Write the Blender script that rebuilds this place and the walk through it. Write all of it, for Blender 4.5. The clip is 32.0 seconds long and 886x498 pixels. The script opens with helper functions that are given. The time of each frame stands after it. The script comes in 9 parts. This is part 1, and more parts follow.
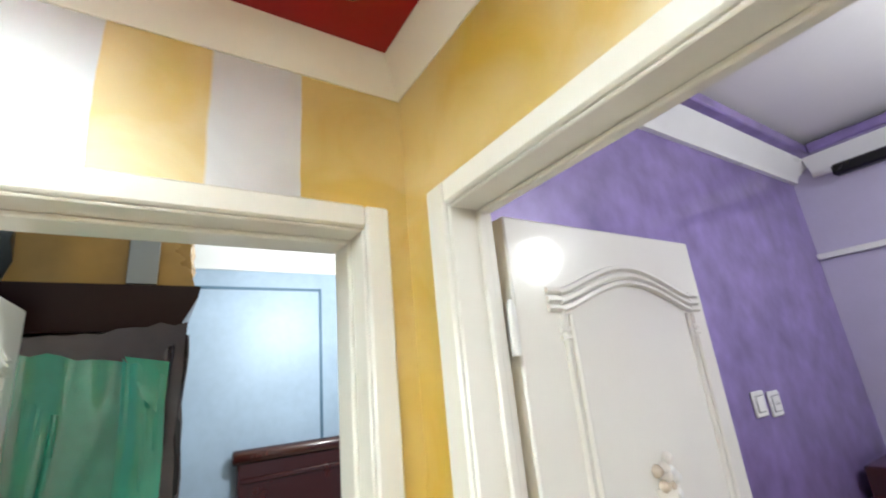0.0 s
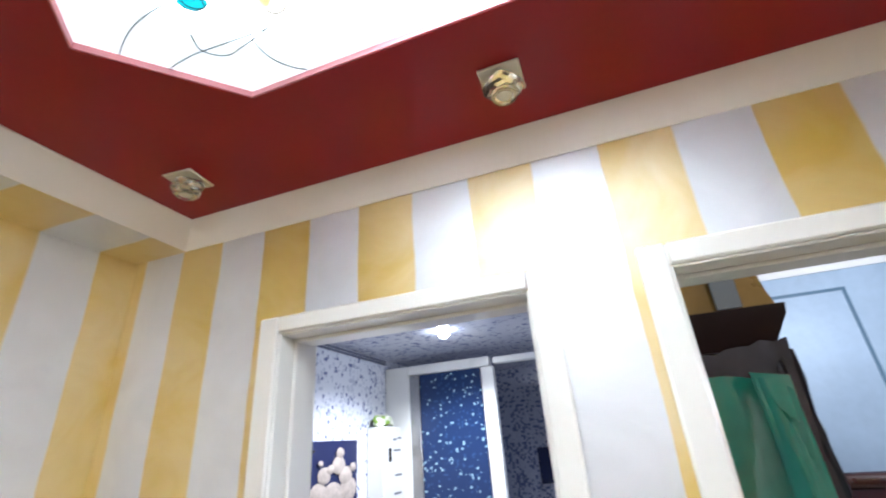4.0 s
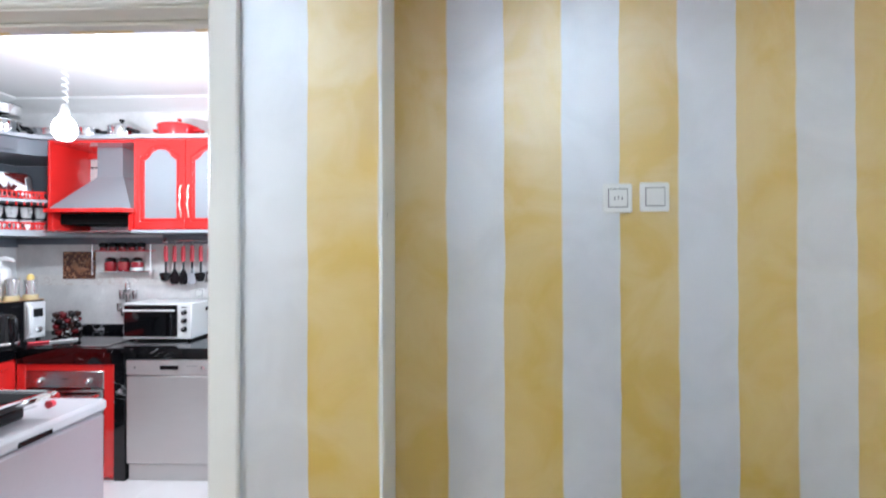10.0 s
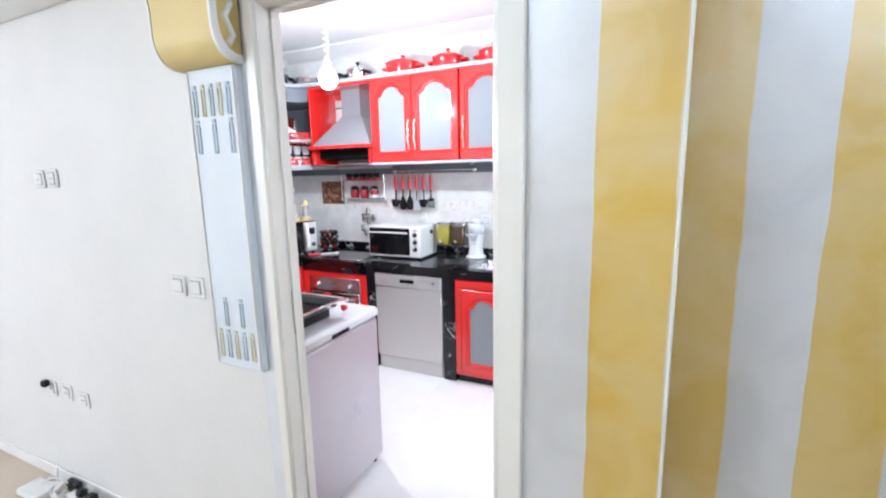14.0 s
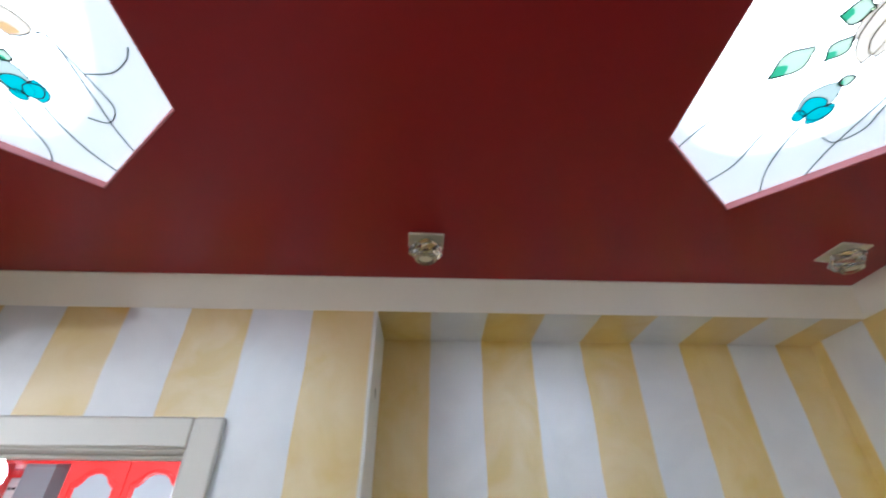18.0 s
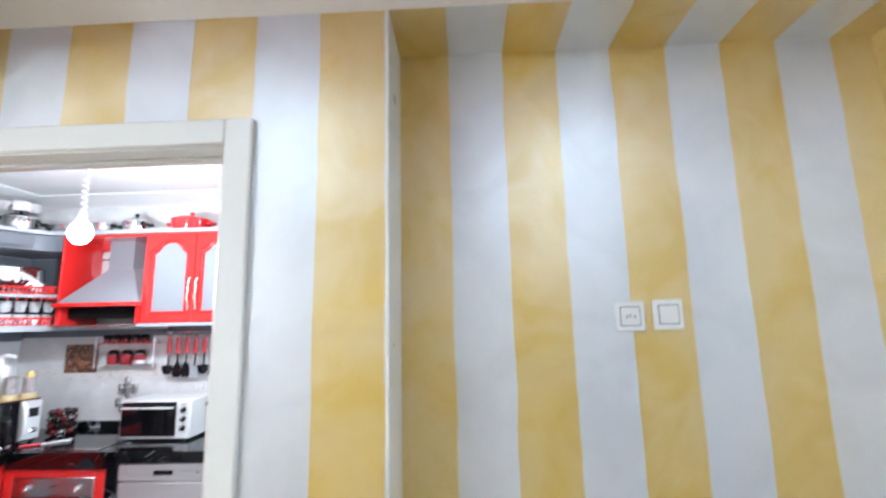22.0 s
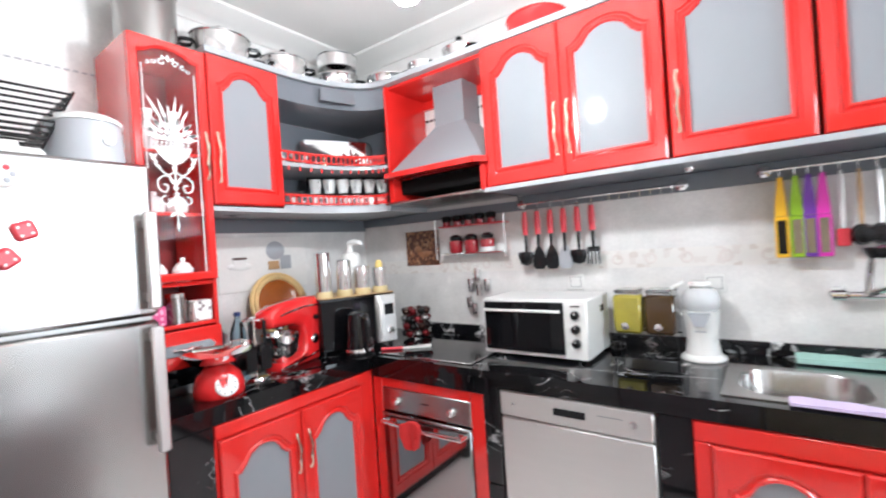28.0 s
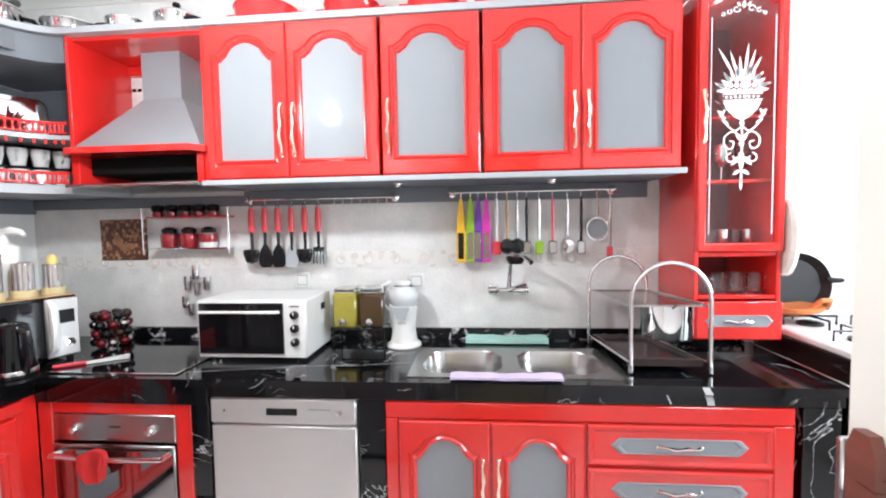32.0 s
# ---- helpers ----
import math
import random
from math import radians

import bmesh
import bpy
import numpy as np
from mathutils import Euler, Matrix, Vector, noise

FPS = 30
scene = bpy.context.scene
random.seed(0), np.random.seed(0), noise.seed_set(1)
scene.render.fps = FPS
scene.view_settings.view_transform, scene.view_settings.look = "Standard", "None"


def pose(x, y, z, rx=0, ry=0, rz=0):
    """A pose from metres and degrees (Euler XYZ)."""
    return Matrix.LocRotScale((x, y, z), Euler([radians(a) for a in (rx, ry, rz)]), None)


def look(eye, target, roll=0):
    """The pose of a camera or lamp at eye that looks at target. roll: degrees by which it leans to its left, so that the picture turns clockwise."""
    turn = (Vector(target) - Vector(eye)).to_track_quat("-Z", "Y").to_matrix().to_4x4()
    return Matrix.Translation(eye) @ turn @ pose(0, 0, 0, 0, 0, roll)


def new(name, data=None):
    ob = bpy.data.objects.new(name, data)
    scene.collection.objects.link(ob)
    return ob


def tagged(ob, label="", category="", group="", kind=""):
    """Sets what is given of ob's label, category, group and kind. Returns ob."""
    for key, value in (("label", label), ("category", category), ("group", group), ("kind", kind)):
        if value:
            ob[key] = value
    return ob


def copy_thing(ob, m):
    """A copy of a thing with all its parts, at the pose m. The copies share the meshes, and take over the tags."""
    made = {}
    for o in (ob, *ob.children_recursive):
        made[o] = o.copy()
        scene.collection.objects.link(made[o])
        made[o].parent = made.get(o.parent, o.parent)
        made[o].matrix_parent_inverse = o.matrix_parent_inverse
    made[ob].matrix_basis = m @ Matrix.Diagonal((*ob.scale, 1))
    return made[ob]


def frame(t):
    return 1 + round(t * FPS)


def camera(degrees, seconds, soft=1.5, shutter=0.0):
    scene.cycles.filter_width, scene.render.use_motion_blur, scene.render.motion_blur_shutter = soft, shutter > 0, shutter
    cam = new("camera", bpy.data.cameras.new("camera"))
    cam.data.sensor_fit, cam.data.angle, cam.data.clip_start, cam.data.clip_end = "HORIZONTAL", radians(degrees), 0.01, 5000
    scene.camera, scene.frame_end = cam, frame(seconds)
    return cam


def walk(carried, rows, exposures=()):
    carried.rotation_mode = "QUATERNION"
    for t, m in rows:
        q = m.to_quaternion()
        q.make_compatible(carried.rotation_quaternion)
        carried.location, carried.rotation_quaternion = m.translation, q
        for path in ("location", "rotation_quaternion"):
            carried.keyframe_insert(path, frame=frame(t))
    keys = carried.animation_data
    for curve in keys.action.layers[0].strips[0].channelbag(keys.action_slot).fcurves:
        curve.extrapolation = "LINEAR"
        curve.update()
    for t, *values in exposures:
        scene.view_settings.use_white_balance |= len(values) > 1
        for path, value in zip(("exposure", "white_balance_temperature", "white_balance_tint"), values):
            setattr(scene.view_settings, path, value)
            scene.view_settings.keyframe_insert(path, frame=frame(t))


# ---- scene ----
cam = camera(90.8, 32.0, soft=2.0, shutter=0.4)
PATH = [
    (0, (0.991, -1.681, 1.873), (2.587, -2.743, 2.444), -5.6),
    (0.5, (0.988, -1.628, 1.885), (2.643, -2.56, 2.51), -6.0),
    (1, (0.988, -1.582, 1.894), (2.71, -2.342, 2.569), -5.8),
    (1.5, (0.979, -1.516, 1.898), (2.783, -1.993, 2.619), -4.9),
    (2, (0.941, -1.428, 1.903), (2.78, -1.646, 2.658), -3.9),
    (2.5, (0.891, -1.348, 1.903), (2.726, -1.423, 2.694), -4.4),
    (3, (0.867, -1.284, 1.89), (2.696, -1.162, 2.692), -4.0),
    (3.5, (0.845, -1.22, 1.883), (2.635, -0.85, 2.693), -4.2),
    (5.5, (0.742, -1.044, 1.859), (2.176, 0.122, 2.622), -3.2),
    (6, (0.7, -1.018, 1.862), (1.942, 0.368, 2.594), -2.5),
    (6.5, (0.679, -1.002, 1.856), (1.769, 0.518, 2.564), -2.6),
    (7, (0.655, -0.981, 1.862), (1.506, 0.706, 2.519), -4.4),
    (7.5, (0.637, -0.972, 1.835), (1.186, 0.859, 2.422), -2.8),
    (8, (0.627, -0.983, 1.804), (1.006, 0.924, 2.271), -1.9),
    (8.5, (0.602, -0.987, 1.749), (0.807, 0.964, 2.138), -1.2),
    (9, (0.568, -0.991, 1.675), (0.608, 0.99, 1.954), -0.8),
    (9.5, (0.533, -1.004, 1.615), (0.492, 0.99, 1.765), -0.6),
    (10, (0.512, -1.031, 1.533), (0.457, 0.968, 1.548), -0.2),
    (10.5, (0.489, -1.064, 1.436), (0.417, 0.931, 1.322), 0.1),
    (11, (0.48, -1.082, 1.376), (0.383, 0.906, 1.172), 0.3),
    (11.5, (0.456, -1.111, 1.314), (0.334, 0.864, 1.019), 0.8),
    (12, (0.449, -1.133, 1.274), (0.305, 0.82, 0.866), 1.4),
    (12.5, (0.431, -1.122, 1.334), (0.227, 0.817, 0.886), 1.4),
    (13, (0.366, -1.12, 1.414), (-0.168, 0.754, 0.964), 0.7),
    (13.5, (0.309, -1.066, 1.506), (-0.462, 0.73, 1.08), 0.3),
    (15.5, (0.22, -1.08, 1.8), (-0.597, 0.725, 2.071), -0.0),
    (16, (0.26, -1.073, 1.84), (-0.429, 0.734, 2.351), 4.4),
    (16.5, (0.31, -1.079, 1.892), (-0.187, 0.719, 2.612), 4.5),
    (17, (0.36, -1.097, 1.92), (0.042, 0.653, 2.834), 3.2),
    (17.5, (0.421, -1.11, 1.943), (0.305, 0.607, 2.96), 2.0),
    (18, (0.489, -1.13, 1.955), (0.539, 0.538, 3.058), 0.2),
    (18.5, (0.552, -1.142, 1.965), (0.676, 0.487, 3.119), -0.4),
    (19, (0.592, -1.131, 1.957), (0.784, 0.49, 3.114), -0.4),
    (19.5, (0.594, -1.101, 1.937), (0.82, 0.532, 3.07), -1.0),
    (20, (0.582, -1.065, 1.905), (0.805, 0.693, 2.833), -3.2),
    (20.5, (0.56, -1.032, 1.852), (0.727, 0.809, 2.615), -2.3),
    (21, (0.551, -1.015, 1.806), (0.654, 0.885, 2.424), -1.5),
    (21.5, (0.532, -1.003, 1.768), (0.57, 0.939, 2.243), -1.2),
    (22, (0.511, -1.022, 1.684), (0.431, 0.951, 2.004), -1.2),
    (22.5, (0.429, -1.047, 1.596), (0.089, 0.923, 1.654), -3.8),
    (23, (0.305, -1.102, 1.555), (-0.281, 0.809, 1.488), -4.3),
    (23.5, (0.154, -1.096, 1.525), (-0.571, 0.764, 1.399), -4.5),
    (24, (0.038, -1.011, 1.512), (-0.91, 0.745, 1.377), -5.1),
    (24.5, (-0.12, -0.841, 1.514), (-1.327, 0.749, 1.397), -4.8),
    (25, (-0.189, -0.691, 1.517), (-1.434, 0.87, 1.402), -4.8),
    (25.5, (-0.304, -0.44, 1.529), (-1.446, 1.198, 1.423), -4.7),
    (27.5, (-0.629, 0.161, 1.416), (-1.644, 1.883, 1.453), -3.6),
    (28, (-0.773, 0.255, 1.427), (-1.959, 1.866, 1.424), -3.8),
    (28.5, (-0.863, 0.328, 1.427), (-2.211, 1.805, 1.44), -3.8),
    (29, (-0.847, 0.386, 1.422), (-2.234, 1.827, 1.425), -3.6),
    (29.5, (-0.761, 0.452, 1.419), (-2.044, 1.986, 1.42), -3.2),
    (30, (-0.683, 0.46, 1.439), (-1.597, 2.238, 1.414), -3.3),
    (30.5, (-0.675, 0.379, 1.499), (-1.202, 2.307, 1.415), -2.8),
    (31, (-0.624, 0.341, 1.472), (-0.971, 2.31, 1.413), -2.4),
    (31.5, (-0.611, 0.291, 1.481), (-0.835, 2.277, 1.394), -1.8),
    (32, (-0.615, 0.235, 1.491), (-0.792, 2.224, 1.379), -1.0),
]
EXPO = [(0, 0.6, 6500, 3), (1, 0.4, 6300, 8), (2, 0.15, 6150, 9), (3, 0.05, 6050, 12), (6, 0.05, 5850, 10), (7, 0.3, 5800, 10), (8, 0.3, 5450, 9), (9, 0.15, 5450, 8), (10, -0.1, 5450, 8), (11, 0.05, 5450, 8), (12, 0.25, 5500, 8), (13, 0.1, 5500, 8), (16, 0.3, 5500, 10), (17, 0.28, 5550, 10), (18, -0.45, 5550, 10), (18.5, -0.6, 5800, 10), (19, -0.55, 5750, 10), (20, 0.35, 5700, 11), (21, 0.4, 5500, 10), (22, 0.1, 5450, 8), (23, 0.02, 5500, 8), (24, -0.05, 5600, 8), (25, -0.15, 5850, 8), (28, 0.0, 5950, 7), (29, -0.05, 5950, 5), (30, 0.15, 5950, 4), (32, 0.05, 5950, 6)]
walk(cam, [(t, look(eye, target, roll)) for t, eye, target, roll in PATH], EXPO)


# ---- light ----
world = bpy.data.worlds.new("world")
scene.world = world
world.use_nodes = True
world.node_tree.nodes["Background"].inputs[0].default_value = (0.75, 0.85, 1.0, 1)
world.node_tree.nodes["Background"].inputs[1].default_value = 0.05


def point_lamp(name, place, watts, radius=0.04, colour=(1, 0.96, 0.9)):
    data = bpy.data.lights.new(name, "POINT")
    data.energy, data.shadow_soft_size, data.color = watts, radius, colour
    ob = new(name, data)
    ob.location = place
    return ob


def spot_lamp(name, place, watts, radius=0.03, colour=(1, 0.97, 0.92), cone=150):
    data = bpy.data.lights.new(name, "SPOT")
    data.energy, data.shadow_soft_size, data.color = watts, radius, colour
    data.spot_size, data.spot_blend = radians(cone), 0.6
    ob = new(name, data)
    ob.location = place
    return ob


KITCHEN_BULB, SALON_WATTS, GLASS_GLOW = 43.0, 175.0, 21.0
point_lamp("kitchen_bulb_light", (-1.555, 1.225, 2.19), KITCHEN_BULB, 0.045, (1, 0.97, 0.95))
spot_lamp("bathroom_light", (2.97, -0.41, 2.38), 64, 0.03, (0.95, 0.97, 1))
point_lamp("blue_room_light", (3.01, -2.58, 2.40), 40, 0.03, (0.95, 0.97, 1))
point_lamp("purple_room_light", (0.5, -3.4, 2.45), 20, 0.12, (0.97, 0.97, 1))
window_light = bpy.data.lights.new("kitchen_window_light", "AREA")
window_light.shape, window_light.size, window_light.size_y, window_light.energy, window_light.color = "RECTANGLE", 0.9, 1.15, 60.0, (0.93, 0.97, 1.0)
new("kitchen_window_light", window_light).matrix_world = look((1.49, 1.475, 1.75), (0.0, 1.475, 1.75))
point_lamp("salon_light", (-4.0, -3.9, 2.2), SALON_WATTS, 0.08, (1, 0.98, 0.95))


# ---- materials ----
def material(name, colour, rough=0.5, metal=0.0, vary=0.08, scale=6.0, bump=0.0, fine=60.0, coat=0.0, spec=0.5, rvary=0.1, stretch=(1, 1, 1)):
    """A principled material with soft stains, fine grain and fine relief in world metres."""
    m = bpy.data.materials.new(name)
    m.use_nodes = True
    nt = m.node_tree
    b = nt.nodes["Principled BSDF"]
    b.inputs["Metallic"].default_value = metal
    b.inputs["Coat Weight"].default_value = coat
    b.inputs["Coat Roughness"].default_value = 0.05
    b.inputs["Specular IOR Level"].default_value = spec
    geo = nt.nodes.new("ShaderNodeNewGeometry")
    mp = nt.nodes.new("ShaderNodeVectorMath")
    mp.operation = "MULTIPLY"
    mp.inputs[1].default_value = stretch
    nt.links.new(geo.outputs["Position"], mp.inputs[0])
    big = nt.nodes.new("ShaderNodeTexNoise")
    big.inputs["Scale"].default_value, big.inputs["Detail"].default_value = scale, 4
    small = nt.nodes.new("ShaderNodeTexNoise")
    small.inputs["Scale"].default_value, small.inputs["Detail"].default_value = fine, 3
    nt.links.new(mp.outputs[0], big.inputs["Vector"])
    nt.links.new(mp.outputs[0], small.inputs["Vector"])
    add = nt.nodes.new("ShaderNodeMath")
    add.operation = "ADD"
    nt.links.new(big.outputs["Fac"], add.inputs[0])
    half = nt.nodes.new("ShaderNodeMath")
    half.operation = "MULTIPLY"
    half.inputs[1].default_value = 0.4
    nt.links.new(small.outputs["Fac"], half.inputs[0])
    nt.links.new(half.outputs[0], add.inputs[1])
    ramp = nt.nodes.new("ShaderNodeMapRange")
    ramp.inputs[1].default_value, ramp.inputs[2].default_value = 0.35, 1.05
    ramp.inputs[3].default_value, ramp.inputs[4].default_value = 1 - vary, 1 + vary
    nt.links.new(add.outputs[0], ramp.inputs[0])
    tint = nt.nodes.new("ShaderNodeVectorMath")
    tint.operation = "SCALE"
    tint.inputs[0].default_value = colour[:3]
    nt.links.new(ramp.outputs[0], tint.inputs["Scale"])
    nt.links.new(tint.outputs[0], b.inputs["Base Color"])
    rr = nt.nodes.new("ShaderNodeMapRange")
    rr.inputs[1].default_value, rr.inputs[2].default_value = 0.3, 0.7
    rr.inputs[3].default_value, rr.inputs[4].default_value = max(0.02, rough * (1 - rvary)), min(1, rough * (1 + rvary))
    nt.links.new(big.outputs["Fac"], rr.inputs[0])
    nt.links.new(rr.outputs[0], b.inputs["Roughness"])
    if bump:
        bn = nt.nodes.new("ShaderNodeBump")
        bn.inputs["Strength"].default_value, bn.inputs["Distance"].default_value = bump, 0.004
        nt.links.new(add.outputs[0], bn.inputs["Height"])
        nt.links.new(bn.outputs[0], b.inputs["Normal"])
    return m


def pearl_stripes(name, axis, start, pitch, yellow_first, least=-1000.0):
    """Two-tone pearly wall paint in vertical stripes along one axis, with slightly wavering hand-painted edges."""
    m = bpy.data.materials.new(name)
    m.use_nodes = True
    nt = m.node_tree
    b = nt.nodes["Principled BSDF"]
    L = nt.links.new
    geo = nt.nodes.new("ShaderNodeNewGeometry")
    sep = nt.nodes.new("ShaderNodeSeparateXYZ")
    L(geo.outputs["Position"], sep.inputs[0])

    def math_node(op, a, c):
        n = nt.nodes.new("ShaderNodeMath")
        n.operation = op
        for i, v in enumerate((a, c)):
            if isinstance(v, (int, float)):
                n.inputs[i].default_value = v
            else:
                L(v, n.inputs[i])
        return n.outputs[0]

    waver = nt.nodes.new("ShaderNodeTexNoise")
    waver.inputs["Scale"].default_value, waver.inputs["Detail"].default_value = 5.0, 5
    L(geo.outputs["Position"], waver.inputs["Vector"])
    c = math_node("ADD", sep.outputs["XYZ".index(axis)], math_node("MULTIPLY", math_node("SUBTRACT", waver.outputs["Fac"], 0.5), 0.016))
    u = math_node("DIVIDE", math_node("SUBTRACT", c, start), pitch)
    u = math_node("MAXIMUM", u, least)
    stripe = nt.nodes.new("ShaderNodeMapRange")
    half = math_node("FRACT", math_node("MULTIPLY", u, 0.5), 0.0)
    stripe.inputs[1].default_value, stripe.inputs[2].default_value = 0.491, 0.509
    L(half, stripe.inputs[0])
    cloud = nt.nodes.new("ShaderNodeTexNoise")
    cloud.inputs["Scale"].default_value, cloud.inputs["Detail"].default_value, cloud.inputs["Distortion"].default_value = 5.0, 7, 0.9
    L(geo.outputs["Position"], cloud.inputs["Vector"])

    def two(a, c):
        mix = nt.nodes.new("ShaderNodeMix")
        mix.data_type = "RGBA"
        mix.inputs["A"].default_value, mix.inputs["B"].default_value = (*a, 1), (*c, 1)
        L(cloud.outputs["Fac"], mix.inputs["Factor"])
        return mix.outputs["Result"]

    yellow = two((0.60, 0.37, 0.005), (0.69, 0.465, 0.025))
    white = two((0.58, 0.585, 0.60), (0.68, 0.69, 0.715))
    mix = nt.nodes.new("ShaderNodeMix")
    mix.data_type = "RGBA"
    L(stripe.outputs[0], mix.inputs["Factor"])
    L(yellow, mix.inputs["A" if yellow_first else "B"])
    L(white, mix.inputs["B" if yellow_first else "A"])
    L(mix.outputs["Result"], b.inputs["Base Color"])
    b.inputs["Metallic"].default_value = 0.1
    b.inputs["Coat Weight"].default_value, b.inputs["Coat IOR"].default_value = 1.0, 3.9
    b.inputs["Coat Tint"].default_value = (0.97, 0.985, 1.0, 1)
    crough = nt.nodes.new("ShaderNodeMapRange")
    crough.inputs[1].default_value, crough.inputs[2].default_value, crough.inputs[3].default_value, crough.inputs[4].default_value = 0.35, 0.68, 0.43, 0.58
    L(cloud.outputs["Fac"], crough.inputs[0])
    L(crough.outputs[0], b.inputs["Coat Roughness"])
    rough = nt.nodes.new("ShaderNodeMapRange")
    rough.inputs[1].default_value, rough.inputs[2].default_value, rough.inputs[3].default_value, rough.inputs[4].default_value = 0.3, 0.7, 0.38, 0.52
    L(cloud.outputs["Fac"], rough.inputs[0])
    L(rough.outputs[0], b.inputs["Roughness"])
    bn = nt.nodes.new("ShaderNodeBump")
    bn.inputs["Strength"].default_value, bn.inputs["Distance"].default_value = 1.0, 0.012
    swell = nt.nodes.new("ShaderNodeTexNoise")
    swell.inputs["Scale"].default_value, swell.inputs["Detail"].default_value, swell.inputs["Distortion"].default_value = 4.5, 2, 0.6
    L(geo.outputs["Position"], swell.inputs["Vector"])
    L(math_node("ADD", swell.outputs["Fac"], math_node("MULTIPLY", cloud.outputs["Fac"], 0.42)), bn.inputs["Height"])
    pearl = nt.nodes.new("ShaderNodeMapRange")
    pearl.inputs[1].default_value, pearl.inputs[2].default_value, pearl.inputs[3].default_value, pearl.inputs[4].default_value = 0.36, 0.60, 0.58, 1.0
    L(cloud.outputs["Fac"], pearl.inputs[0])
    L(pearl.outputs[0], b.inputs["Coat Weight"])
    L(bn.outputs[0], b.inputs["Coat Normal"])
    return m


def glow(name, colour, strength):
    m = bpy.data.materials.new(name)
    m.use_nodes = True
    b = m.node_tree.nodes["Principled BSDF"]
    b.inputs["Base Color"].default_value = (*colour, 1)
    b.inputs["Emission Color"].default_value = (*colour, 1)
    b.inputs["Emission Strength"].default_value = strength
    return m


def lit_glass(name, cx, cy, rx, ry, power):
    """Frosted glass with the glow of an unbuilt bulb put into its emission: brightest near the middle, fading to a
    faint bluish light at the ends.
    """
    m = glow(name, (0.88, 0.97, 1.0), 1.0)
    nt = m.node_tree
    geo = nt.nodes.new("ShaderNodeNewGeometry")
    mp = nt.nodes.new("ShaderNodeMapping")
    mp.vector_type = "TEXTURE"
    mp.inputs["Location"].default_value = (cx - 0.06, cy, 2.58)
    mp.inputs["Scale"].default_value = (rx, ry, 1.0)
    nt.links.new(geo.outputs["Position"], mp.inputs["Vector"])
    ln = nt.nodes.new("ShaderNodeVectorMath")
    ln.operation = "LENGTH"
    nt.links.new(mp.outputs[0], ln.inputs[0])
    # hot spot written into the pane's own emission by distance from the centre
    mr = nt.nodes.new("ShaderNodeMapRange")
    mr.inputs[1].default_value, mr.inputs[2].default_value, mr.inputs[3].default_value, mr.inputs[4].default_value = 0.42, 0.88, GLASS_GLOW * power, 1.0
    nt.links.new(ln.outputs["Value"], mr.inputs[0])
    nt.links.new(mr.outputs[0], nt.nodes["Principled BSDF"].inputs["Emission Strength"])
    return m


def glass(name, colour=(0.95, 0.97, 0.97), rough=0.03, ior=1.45, trans=1.0):
    m = bpy.data.materials.new(name)
    m.use_nodes = True
    b = m.node_tree.nodes["Principled BSDF"]
    b.inputs["Base Color"].default_value = (*colour, 1)
    b.inputs["Roughness"].default_value = rough
    b.inputs["IOR"].default_value = ior
    b.inputs["Transmission Weight"].default_value = trans
    return m


def spotted(name, base, spots, scale, size, rough=0.3, second=None, metal=0.0):
    """Base colour with small irregular cells of a second and third colour (mosaic, pebbles, marble flecks)."""
    m = bpy.data.materials.new(name)
    m.use_nodes = True
    nt = m.node_tree
    b = nt.nodes["Principled BSDF"]
    L = nt.links.new
    geo = nt.nodes.new("ShaderNodeNewGeometry")
    vor = nt.nodes.new("ShaderNodeTexVoronoi")
    vor.distance, vor.inputs["Scale"].default_value, vor.inputs["Randomness"].default_value = "CHEBYCHEV", scale, 0.55
    L(geo.outputs["Position"], vor.inputs["Vector"])
    sep = nt.nodes.new("ShaderNodeSeparateColor")
    L(vor.outputs["Color"], sep.inputs[0])
    ramp = nt.nodes.new("ShaderNodeValToRGB")
    e = ramp.color_ramp.elements
    ramp.color_ramp.interpolation = "CONSTANT"
    e[0].position, e[0].color = 0.0, (*base, 1)
    e[1].position, e[1].color = 1 - size, (*spots, 1)
    if second:
        x = e.new(1 - size * 0.35)
        x.color = (*second, 1)
    L(sep.outputs[0], ramp.inputs[0])
    L(ramp.outputs[0], b.inputs["Base Color"])
    bn = nt.nodes.new("ShaderNodeBump")
    bn.inputs["Strength"].default_value, bn.inputs["Distance"].default_value = 0.3, 0.002
    L(vor.outputs["Distance"], bn.inputs["Height"])
    bn.invert = True
    L(bn.outputs[0], b.inputs["Normal"])
    b.inputs["Roughness"].default_value, b.inputs["Metallic"].default_value = rough, metal
    return m


